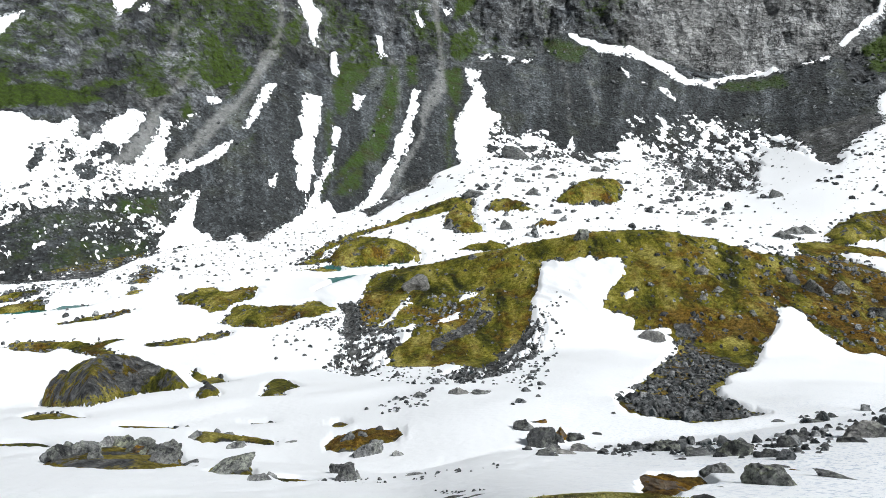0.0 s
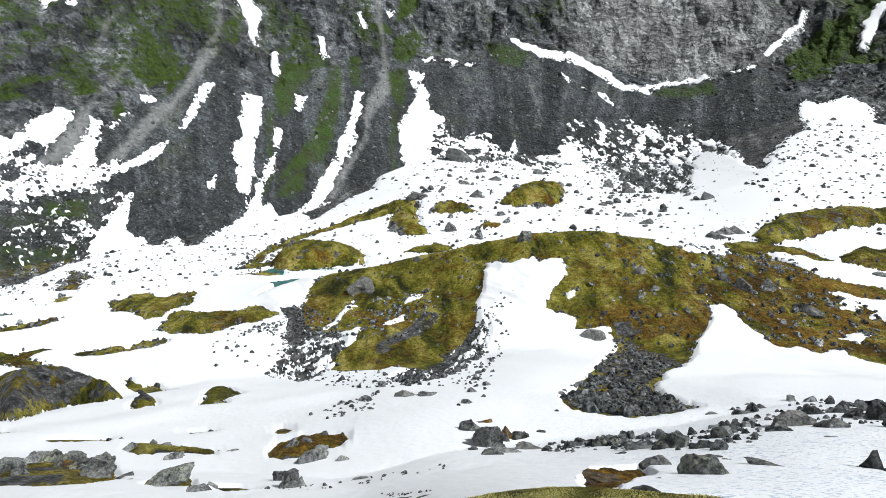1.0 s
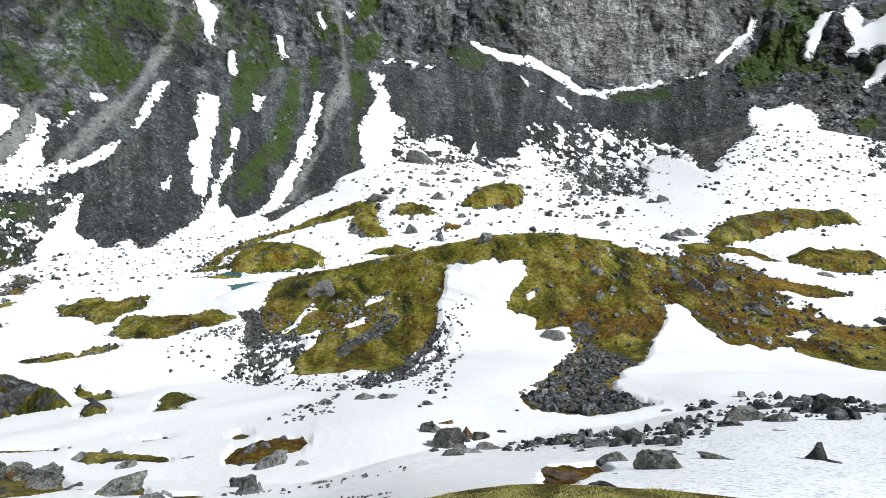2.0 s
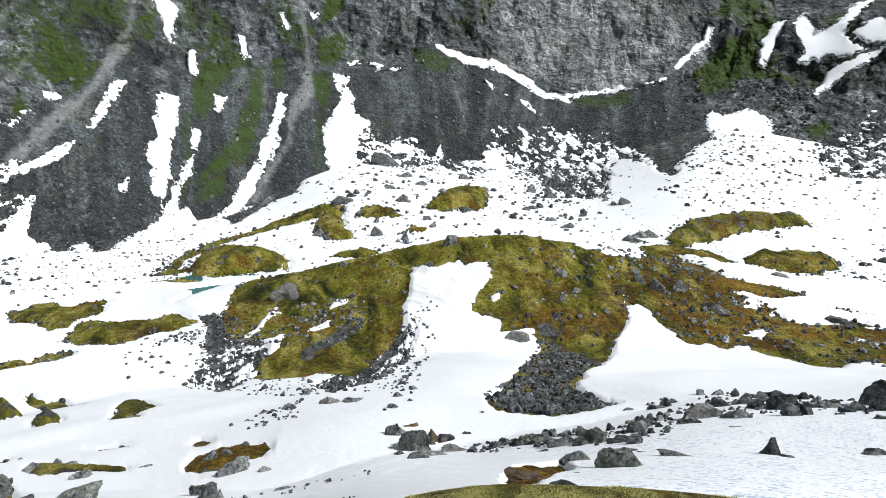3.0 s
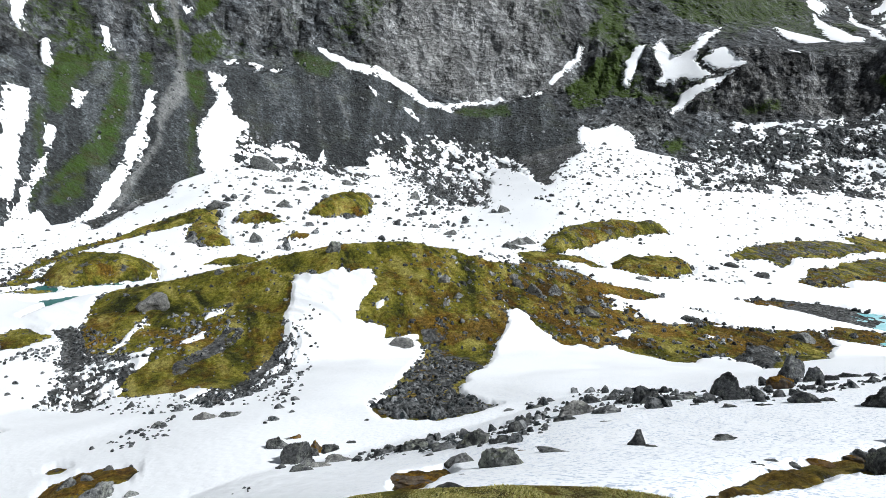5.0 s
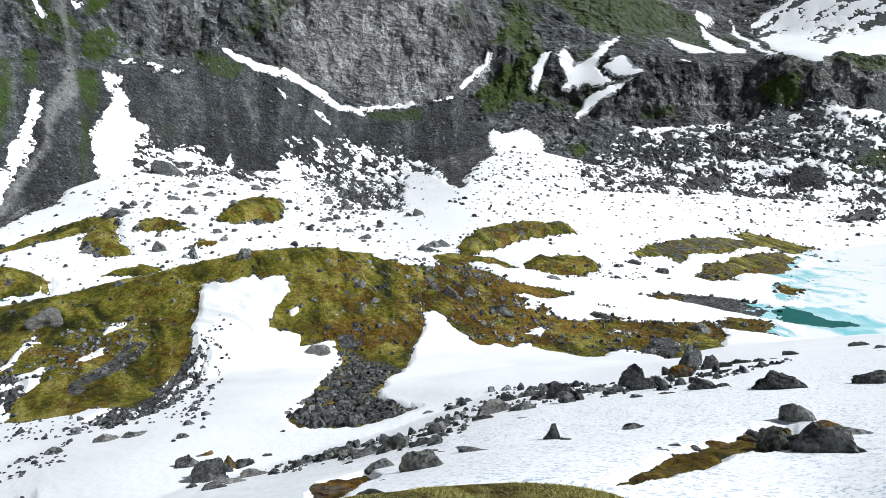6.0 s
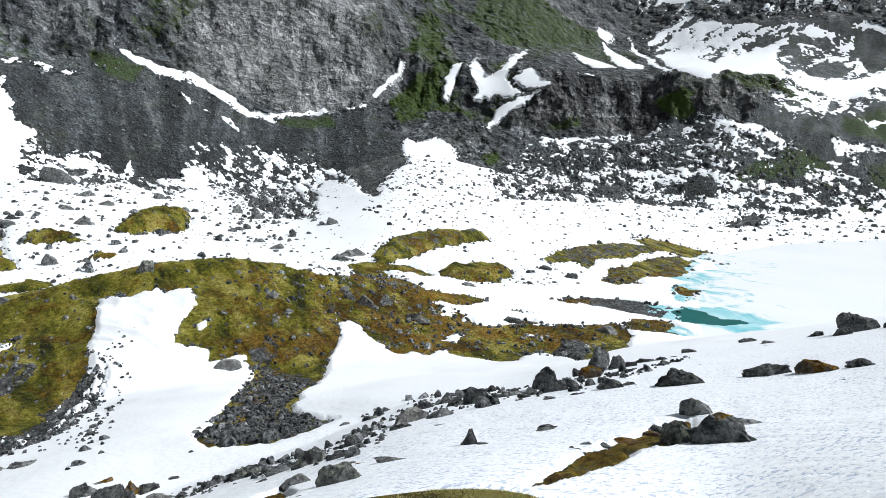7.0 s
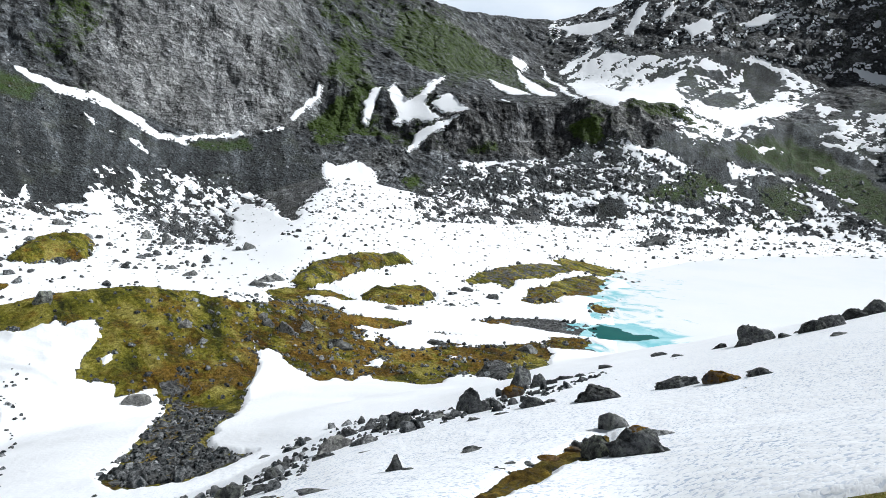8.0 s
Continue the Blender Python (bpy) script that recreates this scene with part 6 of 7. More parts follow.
boulders("slabs", [
    (6.0, 10.6, 1.03, 0.65, "lichen"), (6.5, 13.6, 0.91, 0.47, "grey"), (3.9, 10.1, 1.00, 0.25, "rusty"), (8.8, 12.4, 1.44, 0.24, "grey"),
    (8.9, 14.0, 0.87, 0.15, "rusty"), (9.2, 18.5, 1.12, 0.84, "lichen"), (8.7, 22.7, 1.29, 0.76, "lichen"), (8.3, 24.6, 1.02, 0.51, "dark"),
    (8.5, 19.5, 0.95, 0.50, "dark"), (9.6, 17.3, 0.68, 0.53, "dark"), (11.9, 19.8, 1.00, 0.56, "dark"), (13.6, 22.0, 0.73, 0.53, "dark"),
    (11.1, 21.3, 0.83, 0.46, "dark"), (3.4, 7.4, 0.56, 0.19, "dark"), (8.7, 14.8, 0.65, 0.26, "dark"), (4.8, 10.0, 0.54, 0.20, "grey"),
    (9.9, 12.8, 0.44, 0.18, "grey"), (7.6, 18.4, 0.58, 0.23, "dark"), (10.9, 16.5, 0.63, 0.26, "grey")])
boulders("slope", [
    (14.0, 11.9, 0.98, 0.27, "grey"), (9.9, 9.2, 0.41, 0.12, "dark"), (10.9, 8.5, 0.66, 0.19, "dark"), (12.4, 9.9, 0.28, 0.06, "dark")])
boulders("cluster", [
    (3.9, 29.7, 1.17, 0.76, "grey"), (4.4, 26.9, 1.40, 1.29, "dark"), (3.9, 22.6, 0.95, 0.50, "dark"), (5.5, 28.0, 0.67, 0.84, "rusty"),
    (6.2, 28.2, 0.91, 0.57, "dark"), (6.1, 25.2, 1.54, 0.56, "pale"), (5.0, 30.9, 0.79, 0.40, "rusty"), (4.0, 28.0, 0.66, 0.66, "dark"),
    (2.0, 21.4, 0.76, 0.17, "dark"), (1.3, 21.5, 0.71, 0.17, "dark"), (2.6, 21.1, 0.46, 0.17, "dark"), (6.9, 32.5, 0.71, 0.19, "rusty"),
    (7.5, 28.9, 0.76, 0.32, "dark"), (9.6, 33.6, 0.75, 0.37, "dark")])
boulders("cluster", [
    (3.9, 29.4, 1.10, 0.69, "grey"), (4.3, 27.3, 1.08, 0.92, "dark"), (4.3, 24.7, 1.03, 0.59, "grey"), (5.3, 27.7, 0.77, 0.71, "dark"),
    (6.0, 28.0, 1.05, 0.61, "dark"), (4.7, 31.0, 0.79, 0.30, "dark"), (4.9, 23.6, 1.17, 0.37, "pale"), (7.6, 29.1, 0.52, 0.26, "dark"),
    (3.7, 26.5, 0.58, 0.42, "dark"), (0.9, 19.8, 0.67, 0.18, "dark"), (1.5, 20.2, 0.52, 0.16, "dark"), (2.2, 20.4, 0.61, 0.18, "dark")])
boulders("row", [
    (-17.2, 29.7, 2.05, 1.00, "grey"), (-13.6, 25.4, 1.56, 0.86, "lichen"), (-12.6, 25.3, 1.46, 0.90, "grey"), (-16.0, 25.2, 1.15, 0.60, "grey"),
    (-17.0, 24.8, 1.18, 0.64, "dark"), (-11.4, 24.8, 0.89, 0.30, "dark"), (-18.9, 30.7, 0.91, 0.54, "dark"), (-1.6, 21.9, 1.01, 0.22, "grey"),
    (-0.7, 21.4, 0.64, 0.17, "dark"), (-3.8, 27.7, 1.32, 1.04, "grey"), (-2.4, 27.1, 0.70, 0.38, "grey"), (-4.2, 22.3, 0.98, 0.67, "grey"),
    (-4.7, 21.6, 0.56, 0.17, "dark")])
boulders("row", [
    (-17.6, 26.5, 0.64, 0.53, "dark"), (-15.4, 27.1, 0.96, 0.65, "lichen"), (-11.8, 23.6, 1.23, 0.73, "grey"), (-13.6, 25.4, 0.83, 0.46, "rusty"),
    (-16.8, 24.4, 0.54, 0.49, "dark"), (-14.6, 23.6, 0.63, 0.43, "grey"), (-8.1, 21.2, 1.64, 0.58, "lichen"), (-6.4, 19.2, 0.91, 0.52, "grey"),
    (-6.6, 21.0, 0.38, 0.35, "grey"), (-6.4, 18.2, 0.64, 0.18, "dark"), (-3.7, 19.8, 0.84, 0.81, "grey"), (-3.4, 20.2, 0.43, 0.52, "grey"),
    (-2.8, 19.2, 0.58, 0.21, "dark"), (-4.6, 19.7, 0.83, 0.17, "grey"), (-1.1, 20.9, 1.10, 0.27, "grey"), (-10.4, 23.1, 0.88, 0.24, "grey"),
    (-15.8, 24.9, 0.57, 0.45, "dark")])
boulders("moss", [
    (-4.0, 27.4, 1.31, 0.93, "grey"), (-5.4, 30.5, 0.77, 0.48, "grey"), (-4.6, 31.0, 0.54, 0.37, "grey"), (-3.8, 31.7, 0.43, 0.31, "grey"),
    (-2.4, 26.9, 0.75, 0.46, "grey"), (-11.5, 31.0, 1.16, 0.61, "grey"), (-14.0, 31.9, 0.64, 0.22, "grey"), (-14.5, 36.1, 0.46, 0.42, "grey"),
    (-17.3, 38.0, 0.61, 0.33, "grey"), (-15.1, 34.3, 0.80, 0.53, "grey"), (-8.9, 32.1, 1.22, 0.31, "grey"), (-13.1, 34.4, 0.63, 0.20, "grey"),
    (-2.0, 42.3, 1.37, 0.56, "grey"), (0.9, 41.2, 1.65, 0.87, "pale"), (2.2, 40.5, 1.62, 0.62, "grey"), (0.2, 12.1, 1.00, 0.25, "dark"),
    (0.6, 11.3, 0.84, 0.21, "dark")])
boulders("hill", [
    (-5.0, 103.4, 4.58, 2.93, "pale"), (27.6, 79.1, 3.19, 1.61, "pale"), (39.4, 92.5, 2.04, 1.54, "pale"), (40.6, 88.7, 1.64, 0.98, "grey"),
    (53.3, 93.9, 1.66, 1.21, "pale"), (49.9, 95.4, 1.25, 0.88, "pale"), (37.5, 86.6, 1.03, 0.96, "pale"), (45.3, 96.0, 1.12, 0.80, "pale"),
    (43.0, 82.9, 1.09, 0.77, "lichen"), (23.5, 104.4, 2.25, 1.92, "lichen"), (37.0, 100.4, 0.87, 0.65, "pale"), (5.5, 112.5, 1.86, 1.04, "grey"),
    (14.0, 106.7, 1.37, 0.89, "grey"), ])
boulders("hill", [
    (62.8, 84.7, 4.60, 1.50, "grey"), (94.6, 68.4, 3.80, 1.74, "grey"),
    (53.0, 91.7, 2.14, 1.56, "grey"), (55.3, 89.8, 2.51, 2.13, "grey"), (60.4, 91.4, 2.39, 1.81, "grey")])
boulders("valley", [
    (31.8, 264.4, 11.09, 5.82, "dark"), (36.3, 243.7, 6.64, 2.46, "grey"), (40.2, 229.0, 5.38, 2.10, "grey"), (80.7, 220.5, 3.78, 3.63, "grey"),
    (84.2, 210.0, 3.91, 4.61, "grey"), (100.5, 185.3, 3.86, 2.88, "grey"), (98.4, 194.9, 2.85, 1.60, "grey"), (17.7, 169.0, 3.40, 3.11, "grey"),
    (1.5, 175.0, 3.54, 2.25, "grey"), (29.6, 204.4, 4.46, 3.00, "grey"), (28.4, 223.9, 4.08, 1.85, "grey"), (60.0, 240.6, 4.70, 2.65, "grey"),
    (72.1, 165.7, 4.17, 1.82, "grey"), (71.6, 175.9, 3.28, 1.61, "grey"), (10.7, 209.4, 7.69, 2.69, "grey"), (81.4, 144.0, 5.74, 2.11, "grey"),
    (86.8, 145.4, 4.11, 2.40, "grey")])
boulders("far", [
    (184.2, 195.1, 2.95, 1.97, "dark"), (411.4, 186.1, 7.27, 3.10, "dark"), (433.8, 129.5, 4.52, 2.20, "dark"), (84.2, 146.5, 5.19, 2.09, "grey"),
    (130.0, 107.4, 4.00, 1.85, "dark"), (128.3, 115.4, 4.11, 1.58, "dark"), (111.7, 104.3, 1.97, 1.12, "dark"), (83.0, 81.3, 3.85, 1.28, "dark"),
    (92.6, 105.8, 3.86, 1.29, "grey"), (44.0, 18.2, 1.40, 0.34, "grey"), (161.3, 72.2, 4.30, 0.91, "dark"), (43.6, 44.3, 0.81, 0.29, "grey")])

# ---------------------------------------------------------------- broken rock too plentiful to count
shapes = []
for k in range(14):
    me = rock_mesh("stone", 900 + k, 2, FIELD_MAT, 7, 0.5, 22)
    bm = bmesh.new()
    bm.from_mesh(me)
    bmesh.ops.triangulate(bm, faces=bm.faces)
    shapes.append((np.array([v.co[:] for v in bm.verts]), np.array([[v.index for v in f.verts] for f in bm.faces])))
    bm.free()
    bpy.data.meshes.remove(me)
dice = np.random.default_rng(7)


def pile(name, x, y, size, label, sink=0.2, mat=None):
    """Stones of the given sizes at places of the plan, joined into one mesh."""
    z = np.where(sample(BROKEN, x, y) > 0, np.minimum(sample(SNOW_Z, x, y), sample(GZ, x, y) + 0.4), sample(GROUND_Z, x, y))
    verts, faces, at = [], [], 0
    for i in range(len(x)):
        v, f = shapes[int(dice.integers(len(shapes)))]
        turn, s = dice.uniform(0, 6.283), size[i]
        p = v * (s * dice.uniform(0.8, 1.3), s * dice.uniform(0.7, 1.1), s * dice.uniform(0.45, 0.9))
        c, w = math.cos(turn), math.sin(turn)
        tilt = dice.uniform(-0.35, 0.35)
        q = np.stack([p[:, 0] * c - p[:, 1] * w + x[i], p[:, 0] * w + p[:, 1] * c + y[i], p[:, 2] + p[:, 0] * tilt + z[i] - s * sink], -1)
        verts.append(q), faces.append(f + at)
        at += len(q)
    verts, faces = np.concatenate(verts), np.concatenate(faces)
    me = bpy.data.meshes.new(name)
    me.vertices.add(len(verts)), me.loops.add(faces.size), me.polygons.add(len(faces))
    me.vertices.foreach_set("co", verts.astype(np.float32).ravel())
    me.loops.foreach_set("vertex_index", faces.astype(np.int32).ravel())
    me.polygons.foreach_set("loop_start", np.arange(0, faces.size, 3, dtype=np.int32))
    me.polygons.foreach_set("use_smooth", np.zeros(len(faces), bool))
    me.update(calc_edges=True)
    me.materials.append(mat or FIELD_MAT)
    return tagged(new(name, me), label, "rocks", kind="stuff")


def single_stones(x, y, size, group, mat):
    """Stones that can be told apart, each an object of its own on one of the shared shapes."""
    for k, (v, f) in enumerate(shapes):
        if (mat.name, k) not in stone_meshes:
            me = bpy.data.meshes.new("stone")
            me.from_pydata(v.tolist(), [], f.tolist())
            me.materials.append(mat)
            stone_meshes[mat.name, k] = me
    z = np.where(sample(BROKEN, x, y) > 0, np.minimum(sample(SNOW_Z, x, y), sample(GZ, x, y) + 0.4), sample(GROUND_Z, x, y))
    for i in range(len(x)):
        ob = new("stone", stone_meshes[mat.name, int(dice.integers(len(shapes)))])
        s = float(size[i])
        ob.scale = (s * dice.uniform(0.8, 1.3), s * dice.uniform(0.7, 1.1), s * dice.uniform(0.5, 0.95))
        ob.rotation_euler = (dice.uniform(-0.3, 0.3), dice.uniform(-0.3, 0.3), dice.uniform(0, 6.283))
        ob.location = (x[i], y[i], z[i] - 0.2 * s)
        tagged(ob, "angular grey stone lying in loose rubble", "stone", group)


stone_meshes = {}


def rock_field(count, small, large, outline, mat=None, group="", each=300):
    px, py = np.array(outline, float).T
    x, y = np.zeros(0), np.zeros(0)
    while len(x) < count:
        u, v = dice.uniform(px.min(), px.max(), count * 4), dice.uniform(py.min(), py.max(), count * 4)
        ok = inside(outline, u, v) > 0
        x, y = np.append(x, u[ok]), np.append(y, v[ok])
    size = small * (large / small) ** (dice.random(count) ** 2.6)
    x, y = x[:count], y[:count]
    if group:                                    # the largest ones are things, the rest stays joined
        order = np.argsort(-size)
        big, rest = order[:each], order[each:]
        single_stones(x[big], y[big], size[big], group, STONE_MAT)
        if not len(rest):
            return
        x, y, size = x[rest], y[rest], size[rest]
    pile("broken_rock", x, y, size, "loose grey rocks strewn over moss and snow", mat=mat)


rock_field(380, 0.24, 1.06, [(12.5, 42.7), (15.9, 49.6), (19.5, 52.6), (21.2, 47.5), (20.7, 42.4), (19.5, 35.0), (16.4, 33.5), (13.0, 33.3), (10.4, 34.1)], group="stones of the rubble fan", each=120)
rock_field(330, 0.27, 0.94, [(30.8, 80.0), (35.2, 83.6), (36.6, 82.9), (34.1, 78.8), (32.6, 67.7), (29.3, 59.2), (20.4, 47.7), (17.6, 47.5), (17.1, 50.1), (29.8, 77.2)])
rock_field(90, 0.32, 0.86, [(25.6, 58.8), (30.8, 60.1), (21.5, 47.9), (18.3, 47.0)])
rock_field(420, 0.25, 0.83, [(-23.6, 94.0), (-17.1, 98.2), (-13.8, 101.8), (-7.7, 95.7), (-7.4, 80.4), (-11.0, 78.6), (-14.9, 78.1), (-15.8, 89.7)])
rock_field(160, 0.33, 1.00, [(-8.9, 89.5), (-2.3, 100.7), (7.3, 101.2), (8.4, 92.9), (6.1, 85.5), (1.1, 83.9), (-7.0, 85.9)], mat=HILL_MAT)
rock_field(300, 0.26, 0.92, [(10.4, 82.4), (13.3, 88.3), (14.8, 86.9), (13.4, 81.7), (9.4, 66.9), (4.8, 54.3), (0.6, 51.9), (0.2, 63.9), (5.0, 62.8)])
rock_field(200, 0.23, 0.76, [(-16.7, 76.6), (-7.2, 77.2), (5.0, 62.8), (10.9, 66.9), (7.4, 48.1), (-1.2, 46.4), (-11.0, 68.1)])
rock_field(60, 0.18, 0.52, [(-5.8, 39.6), (-1.2, 46.4), (-1.1, 37.7), (-5.1, 36.9)])
rock_field(190, 0.40, 1.29, [(36.4, 101.6), (93.9, 132.2), (56.7, 78.0), (50.7, 79.2), (52.8, 86.7), (32.6, 85.4)], mat=HILL_MAT)
rock_field(200, 0.39, 1.38, [(77.8, 132.6), (74.2, 101.1), (69.0, 77.3), (97.9, 69.1), (56.5, 43.5), (63.3, 70.6), (50.4, 76.4)], mat=HILL_MAT)
rock_field(330, 0.77, 3.09, [(18.8, 286.0), (33.0, 288.4), (46.9, 289.1), (51.3, 260.2), (57.5, 244.8), (63.0, 231.7), (67.9, 219.3), (77.8, 221.4), (87.9, 223.8), (96.6, 222.5), (102.8, 216.0), (106.7, 206.3), (77.8, 154.3), (72.0, 156.4), (65.7, 158.1), (58.9, 159.0), (52.0, 159.6), (45.1, 159.9), (38.5, 160.5), (31.6, 160.8), (24.6, 160.8), (17.6, 161.3), (9.0, 164.1), (-0.1, 168.3), (4.4, 223.8), (11.5, 266.0)])
rock_field(420, 0.75, 2.50, [(90.2, 292.8), (105.1, 294.3), (119.2, 293.3), (126.6, 277.6), (128.2, 253.4), (102.0, 196.9), (91.3, 204.8), (88.4, 220.8), (82.4, 232.6)])
rock_field(160, 0.67, 2.67, [(91.3, 258.2), (101.4, 254.4), (109.1, 245.6), (84.5, 193.0), (78.8, 198.7), (72.1, 202.7)])
rock_field(420, 0.52, 1.55, [(-112.0, 153.6), (-96.4, 170.2), (-82.0, 181.3), (-77.6, 186.7), (-78.2, 163.1), (-92.4, 148.0), (-104.2, 140.3)])
rock_field(120, 0.56, 1.50, [(-112.5, 171.5), (-103.0, 184.7), (-83.9, 195.7), (-86.3, 180.8), (-103.1, 164.3)])
rock_field(50, 0.47, 1.40, [(-68.1, 152.6), (-49.7, 179.5), (-27.6, 216.1), (-21.3, 192.4), (-33.7, 164.7), (-36.8, 130.4), (-54.2, 119.8)])
rock_field(60, 0.39, 1.18, [(-91.1, 128.2), (-71.1, 153.0), (-58.7, 130.4), (-62.5, 106.3), (-74.9, 101.2)])
rock_field(45, 0.33, 0.82, [(-29.4, 102.5), (-14.3, 90.8), (-11.0, 78.1), (-23.0, 78.5)])
rock_field(70, 0.24, 0.72, [(14.9, 91.3), (20.8, 96.0), (12.1, 66.6), (5.7, 35.2), (3.1, 35.1)])
rock_field(420, 1.08, 3.96, [(237.4, 264.2), (262.6, 269.2), (280.4, 264.9), (299.5, 260.8), (316, 253), (338, 246), (361, 237), (379, 225), (392, 213), (408, 203), (429, 194), (452, 185), (436, 177), (412, 186), (389, 194), (370, 204), (338.3, 205.0), (300.8, 200.0), (272.8, 198.9), (248.9, 198.6), (229.1, 199.2), (209.1, 197.9), (191.5, 197.4)])
rock_field(520, 1.51, 3.78, [(275.0, 285.1), (294, 279), (315, 274), (333, 265), (353, 258), (372, 248), (387, 235), (376, 223), (357, 235), (335, 243), (311.6, 249.6), (293.2, 259.1), (272.8, 265.5), (251.8, 270.1)])
rock_field(330, 0.83, 2.50, [(124.5, 217.1), (130.2, 206.8), (139.7, 202.4), (154.3, 204.6), (172.9, 209.6), (194.3, 215.8), (213.5, 217.4), (232.7, 217.2), (250.5, 214.3), (268.5, 210.4), (289.3, 207.5), (317.4, 208.1), (343, 205), (371, 202), (389, 191), (410, 182), (434, 172), (446, 157), (380, 150), (334.1, 146.9), (293.8, 143.4), (255.8, 138.1), (238.8, 142.5), (221.0, 145.3), (205.2, 148.4), (192.0, 152.6), (180.2, 157.0), (168.9, 161.4), (155.5, 162.2), (143.9, 164.0), (132.7, 165.2), (122.6, 167.0), (114.1, 170.2)])
rock_field(160, 0.82, 2.17, [(199.2, 298.3), (208.5, 279.0), (220.9, 264.4), (194.3, 215.8), (173.3, 210.9), (155.2, 207.3), (141.2, 207.1), (132.7, 214.2)])
rock_field(260, 1.39, 4.17, [(402, 241), (410, 224), (428, 213), (449, 202), (468, 190), (486, 177), (499, 161), (521, 149), (538, 136), (551, 121), (557, 93), (545, 109), (532, 125), (514, 140), (491, 153), (466, 165), (447, 178), (423, 188), (404, 200), (389, 213)])
rock_field(60, 0.60, 1.80, [(113.5, 120.5), (142.9, 119.4), (126.4, 99.5), (93.8, 107.1)])
rock_field(120, 0.64, 2.12, [(85.8, 260.6), (104.1, 277.1), (120.7, 284.6), (132.7, 279.3), (102.3, 187.4), (87.3, 182.8), (70.4, 170.9), (62.6, 172.2), (54.8, 173.0), (47.5, 173.7), (62.1, 206.5)])
rock_field(120, 0.68, 2.03, [(158.3, 247.5), (165.8, 235.2), (180.2, 233.1), (198.1, 234.4), (218.6, 237.5), (150.8, 162.1), (137.8, 161.4), (125.8, 161.0), (114.2, 160.5), (105.5, 163.3), (98.4, 168.7), (122.8, 200.9)])
rock_field(90, 0.11, 0.50, [(6.3, 27.5), (12.4, 25.3), (9.6, 19.6), (6.2, 20.9)], group="stones between the slabs", each=50)
rock_field(230, 0.12, 0.60, [(7.0, 27.6), (10.6, 25.3), (12.3, 22.9), (18.1, 27.2), (11.8, 17.6), (9.3, 16.1), (8.1, 22.8)], group="stones of the boulder line", each=70)
rock_field(190, 0.17, 0.80, [(20.2, 33.7), (28.1, 34.6), (25.9, 22.6), (37.0, 25.9), (31.8, 22.1), (21.6, 18.6), (15.5, 20.6)], group="stones at the snow edge", each=60)
rock_field(90, 0.17, 0.66, [(25.4, 21.2), (30.6, 20.4), (38.7, 21.2), (36.7, 20.1), (27.3, 17.8), (22.1, 17.8)])
rock_field(40, 0.07, 0.20, [(-6.4, 20.5), (-3.1, 20.7), (-0.6, 20.6), (2.1, 20.0), (2.0, 18.6), (-2.6, 18.8)])
rock_field(26, 0.05, 0.11, [(0.8, 12.2), (-0.5, 15.0), (-0.2, 13.4)])


def strew(count, where, small, large, label):
    """Stones over the cells of the sheet where a mask holds; sizes in thousandths of the distance."""
    rows_, cols_ = np.nonzero(where & (bearings[None, :] > -43) & (bearings[None, :] < 93))
    pick = dice.integers(len(rows_), size=count)
    i, j = rows_[pick], cols_[pick]
    r = GR[i, j] + dice.uniform(-0.5, 0.5, count) * 0.004 * GR[i, j]
    b = GB[i, j] + np.radians(dice.uniform(-0.15, 0.15, count))
    size = 0.001 * r * small * (large / small) ** (dice.random(count) ** 2.4)
    pile("broken_rock", r * np.sin(b), r * np.cos(b), size, label)


VALLEY = (ROW > STARTS[3]) & (ROW < STARTS[7])
strew(2600, VALLEY & (np.abs(BROKEN + 0.25) < 0.5), 2.5, 10, "small grey stones along the melting snow's edge")
strew(420, (ROW > STARTS[4]) & (ROW < STARTS[6]) & (BROKEN < -0.5) & (MOSS > 0.5) & (RUSTY > 0.2), 3, 12, "pale grey stones scattered over the mossy hill")
strew(260, (ROW > STARTS[4]) & (ROW < STARTS[6]) & (BROKEN < -0.5) & (MOSS > 0.5) & (RUSTY <= 0.2), 2.5, 9, "small stones in the moss of the hill")
strew(5200, (ROW > STARTS[6]) & (ROW < STARTS[8]) & (np.abs(BROKEN) < 0.9), 2.0, 7, "blocks at the broken foot of the scree")
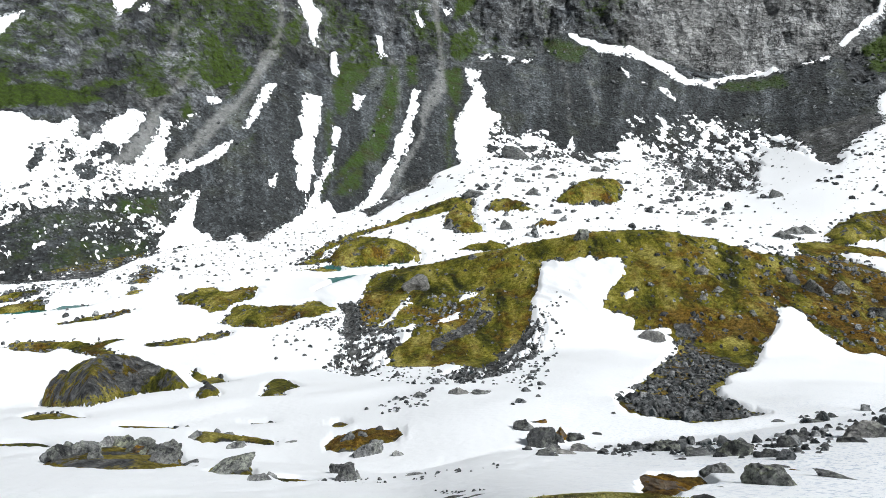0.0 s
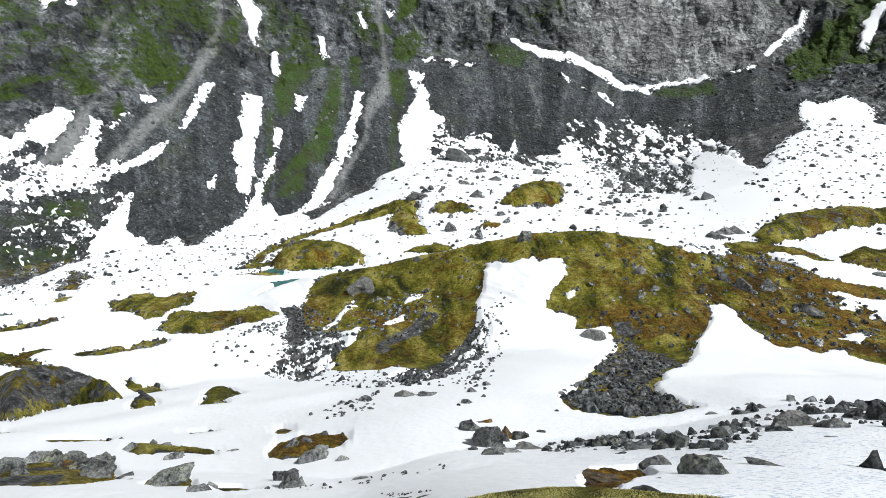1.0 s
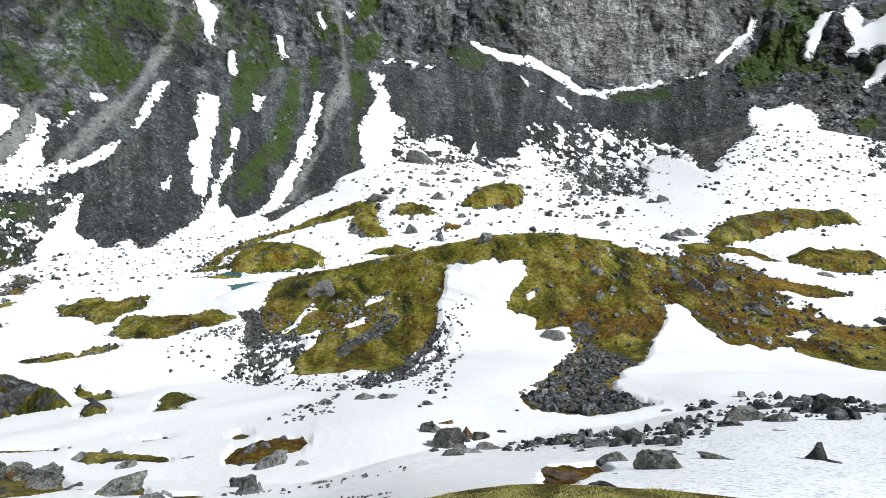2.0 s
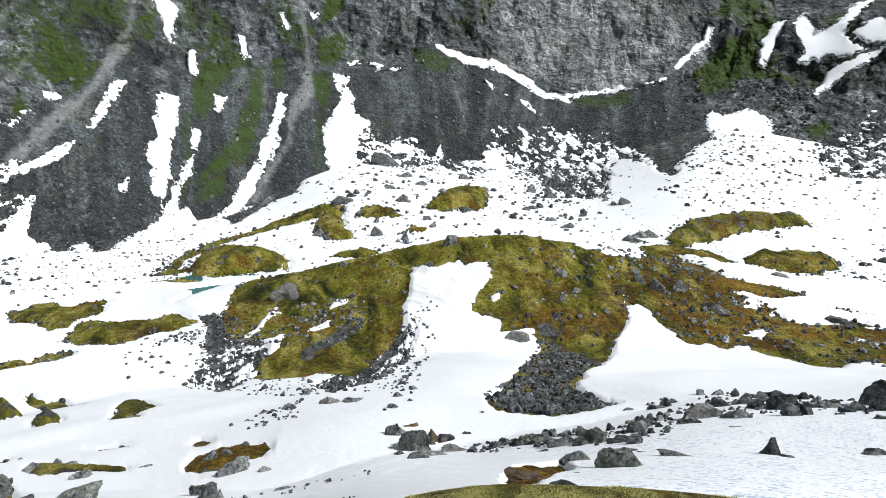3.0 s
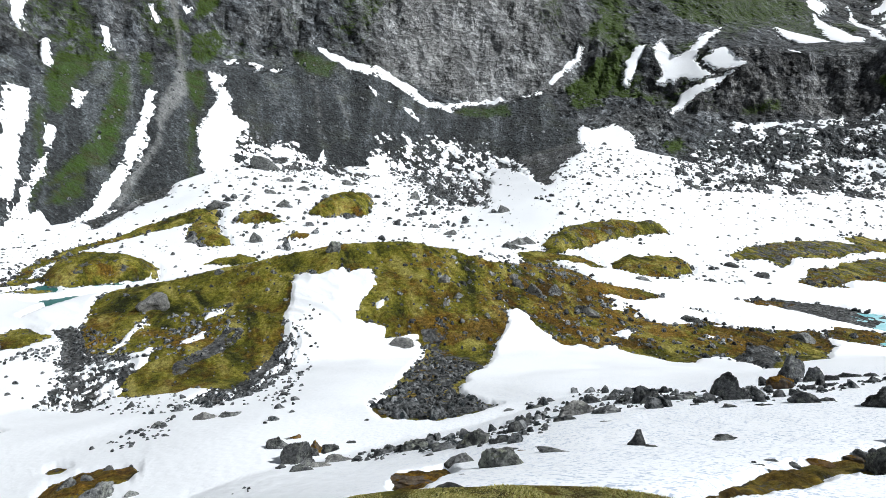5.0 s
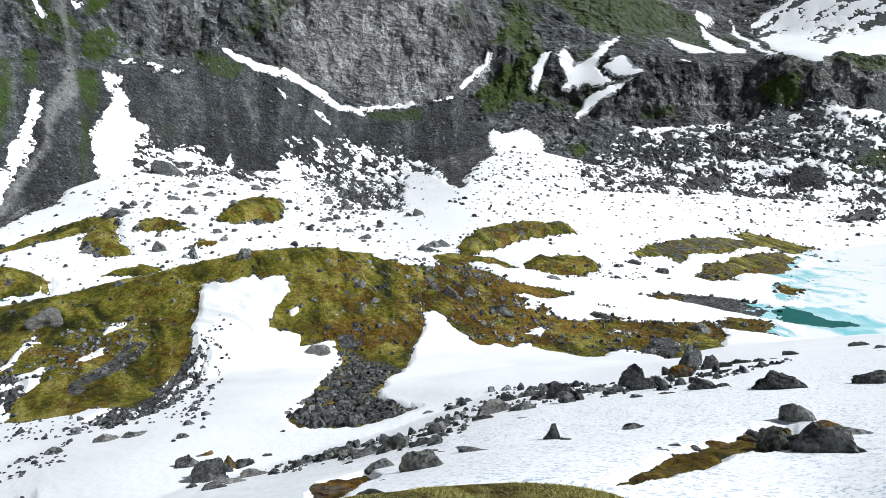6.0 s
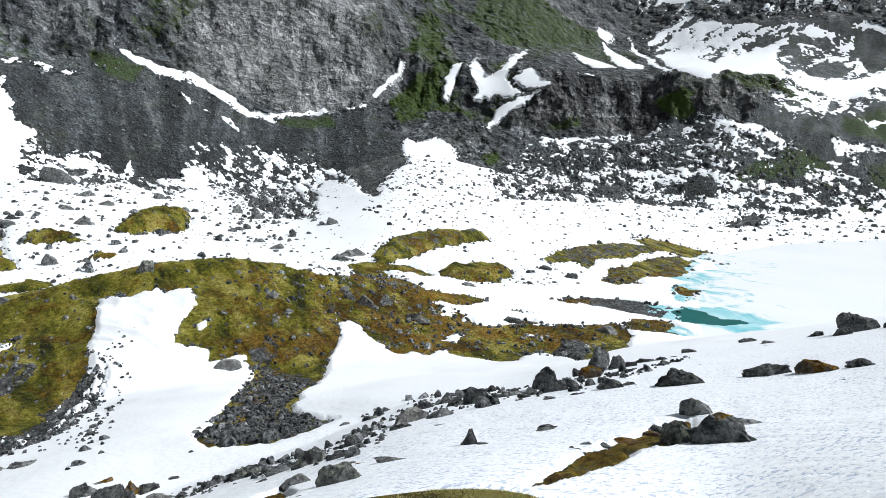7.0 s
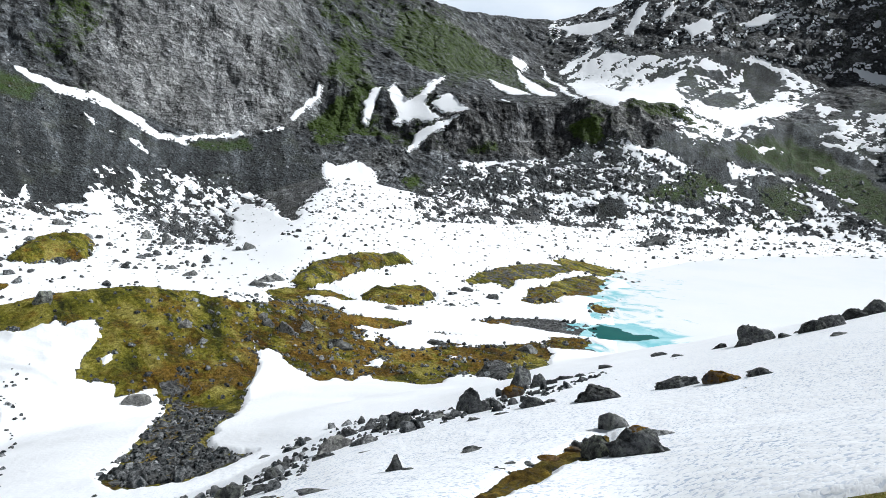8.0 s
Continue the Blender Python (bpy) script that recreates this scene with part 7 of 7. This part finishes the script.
strew(1500, (ROW > STARTS[7] - 20) & (ROW < STARTS[8]) & (BROKEN < -0.3), 2.5, 8, "larger blocks on the scree fans")
strew(2400, (ROW > STARTS[6]) & (ROW < STARTS[7]) & (BROKEN > 0.2), 1.8, 8.5, "dark stones melting out of the valley snow")

# ---------------------------------------------------------------- grass on the near hummock
def grass(name, count, low, high, label):
    b = np.radians(dice.uniform(low, high, count))
    r = dice.uniform(6.4, 9.0, count)
    x, y = r * np.sin(b), r * np.cos(b)
    keep = sample(BROKEN, x, y) < -0.2
    x, y = x[keep], y[keep]
    clump = fbm(x / 0.35, y / 0.35, 2, 111)
    tall = (0.012 + 0.02 * dice.random(len(x))) * np.clip(1 + 0.8 * clump, 0.3, 2)
    z = sample(GROUND_Z, x, y) - 0.01
    turn, lean, wide = dice.uniform(0, 6.283, len(x)), dice.uniform(0.1, 0.7, len(x)), dice.uniform(0.005, 0.012, len(x))
    c, s = np.cos(turn), np.sin(turn)
    rows = []
    for side, up, bend in ((-1, 0, 0), (1, 0, 0), (0.8, 0.55, 0.3), (-0.8, 0.55, 0.3), (0, 1, 1)):
        rows.append(np.stack([x + side * wide * c - bend * lean * tall * s, y + side * wide * s + bend * lean * tall * c, z + up * tall], -1))
    verts = np.stack(rows, 1).reshape(-1, 3)
    base = (np.arange(len(x)) * 5)[:, None]
    faces = np.concatenate([base + [0, 1, 2], base + [0, 2, 3], base + [3, 2, 4]])
    me = bpy.data.meshes.new(name)
    me.vertices.add(len(verts)), me.loops.add(faces.size), me.polygons.add(len(faces))
    me.vertices.foreach_set("co", verts.astype(np.float32).ravel())
    me.loops.foreach_set("vertex_index", faces.astype(np.int32).ravel())
    me.polygons.foreach_set("loop_start", np.arange(0, faces.size, 3, dtype=np.int32))
    me.update(calc_edges=True)
    me.materials.append(GRASS_MAT)
    return tagged(new(name, me), label, "grass", kind="stuff")


grass("grass", 130000, 2, 59, "short yellow-green grass on the near hummock")
grass("grass", 20000, 73, 96, "short yellow-green grass at the snow's edge")
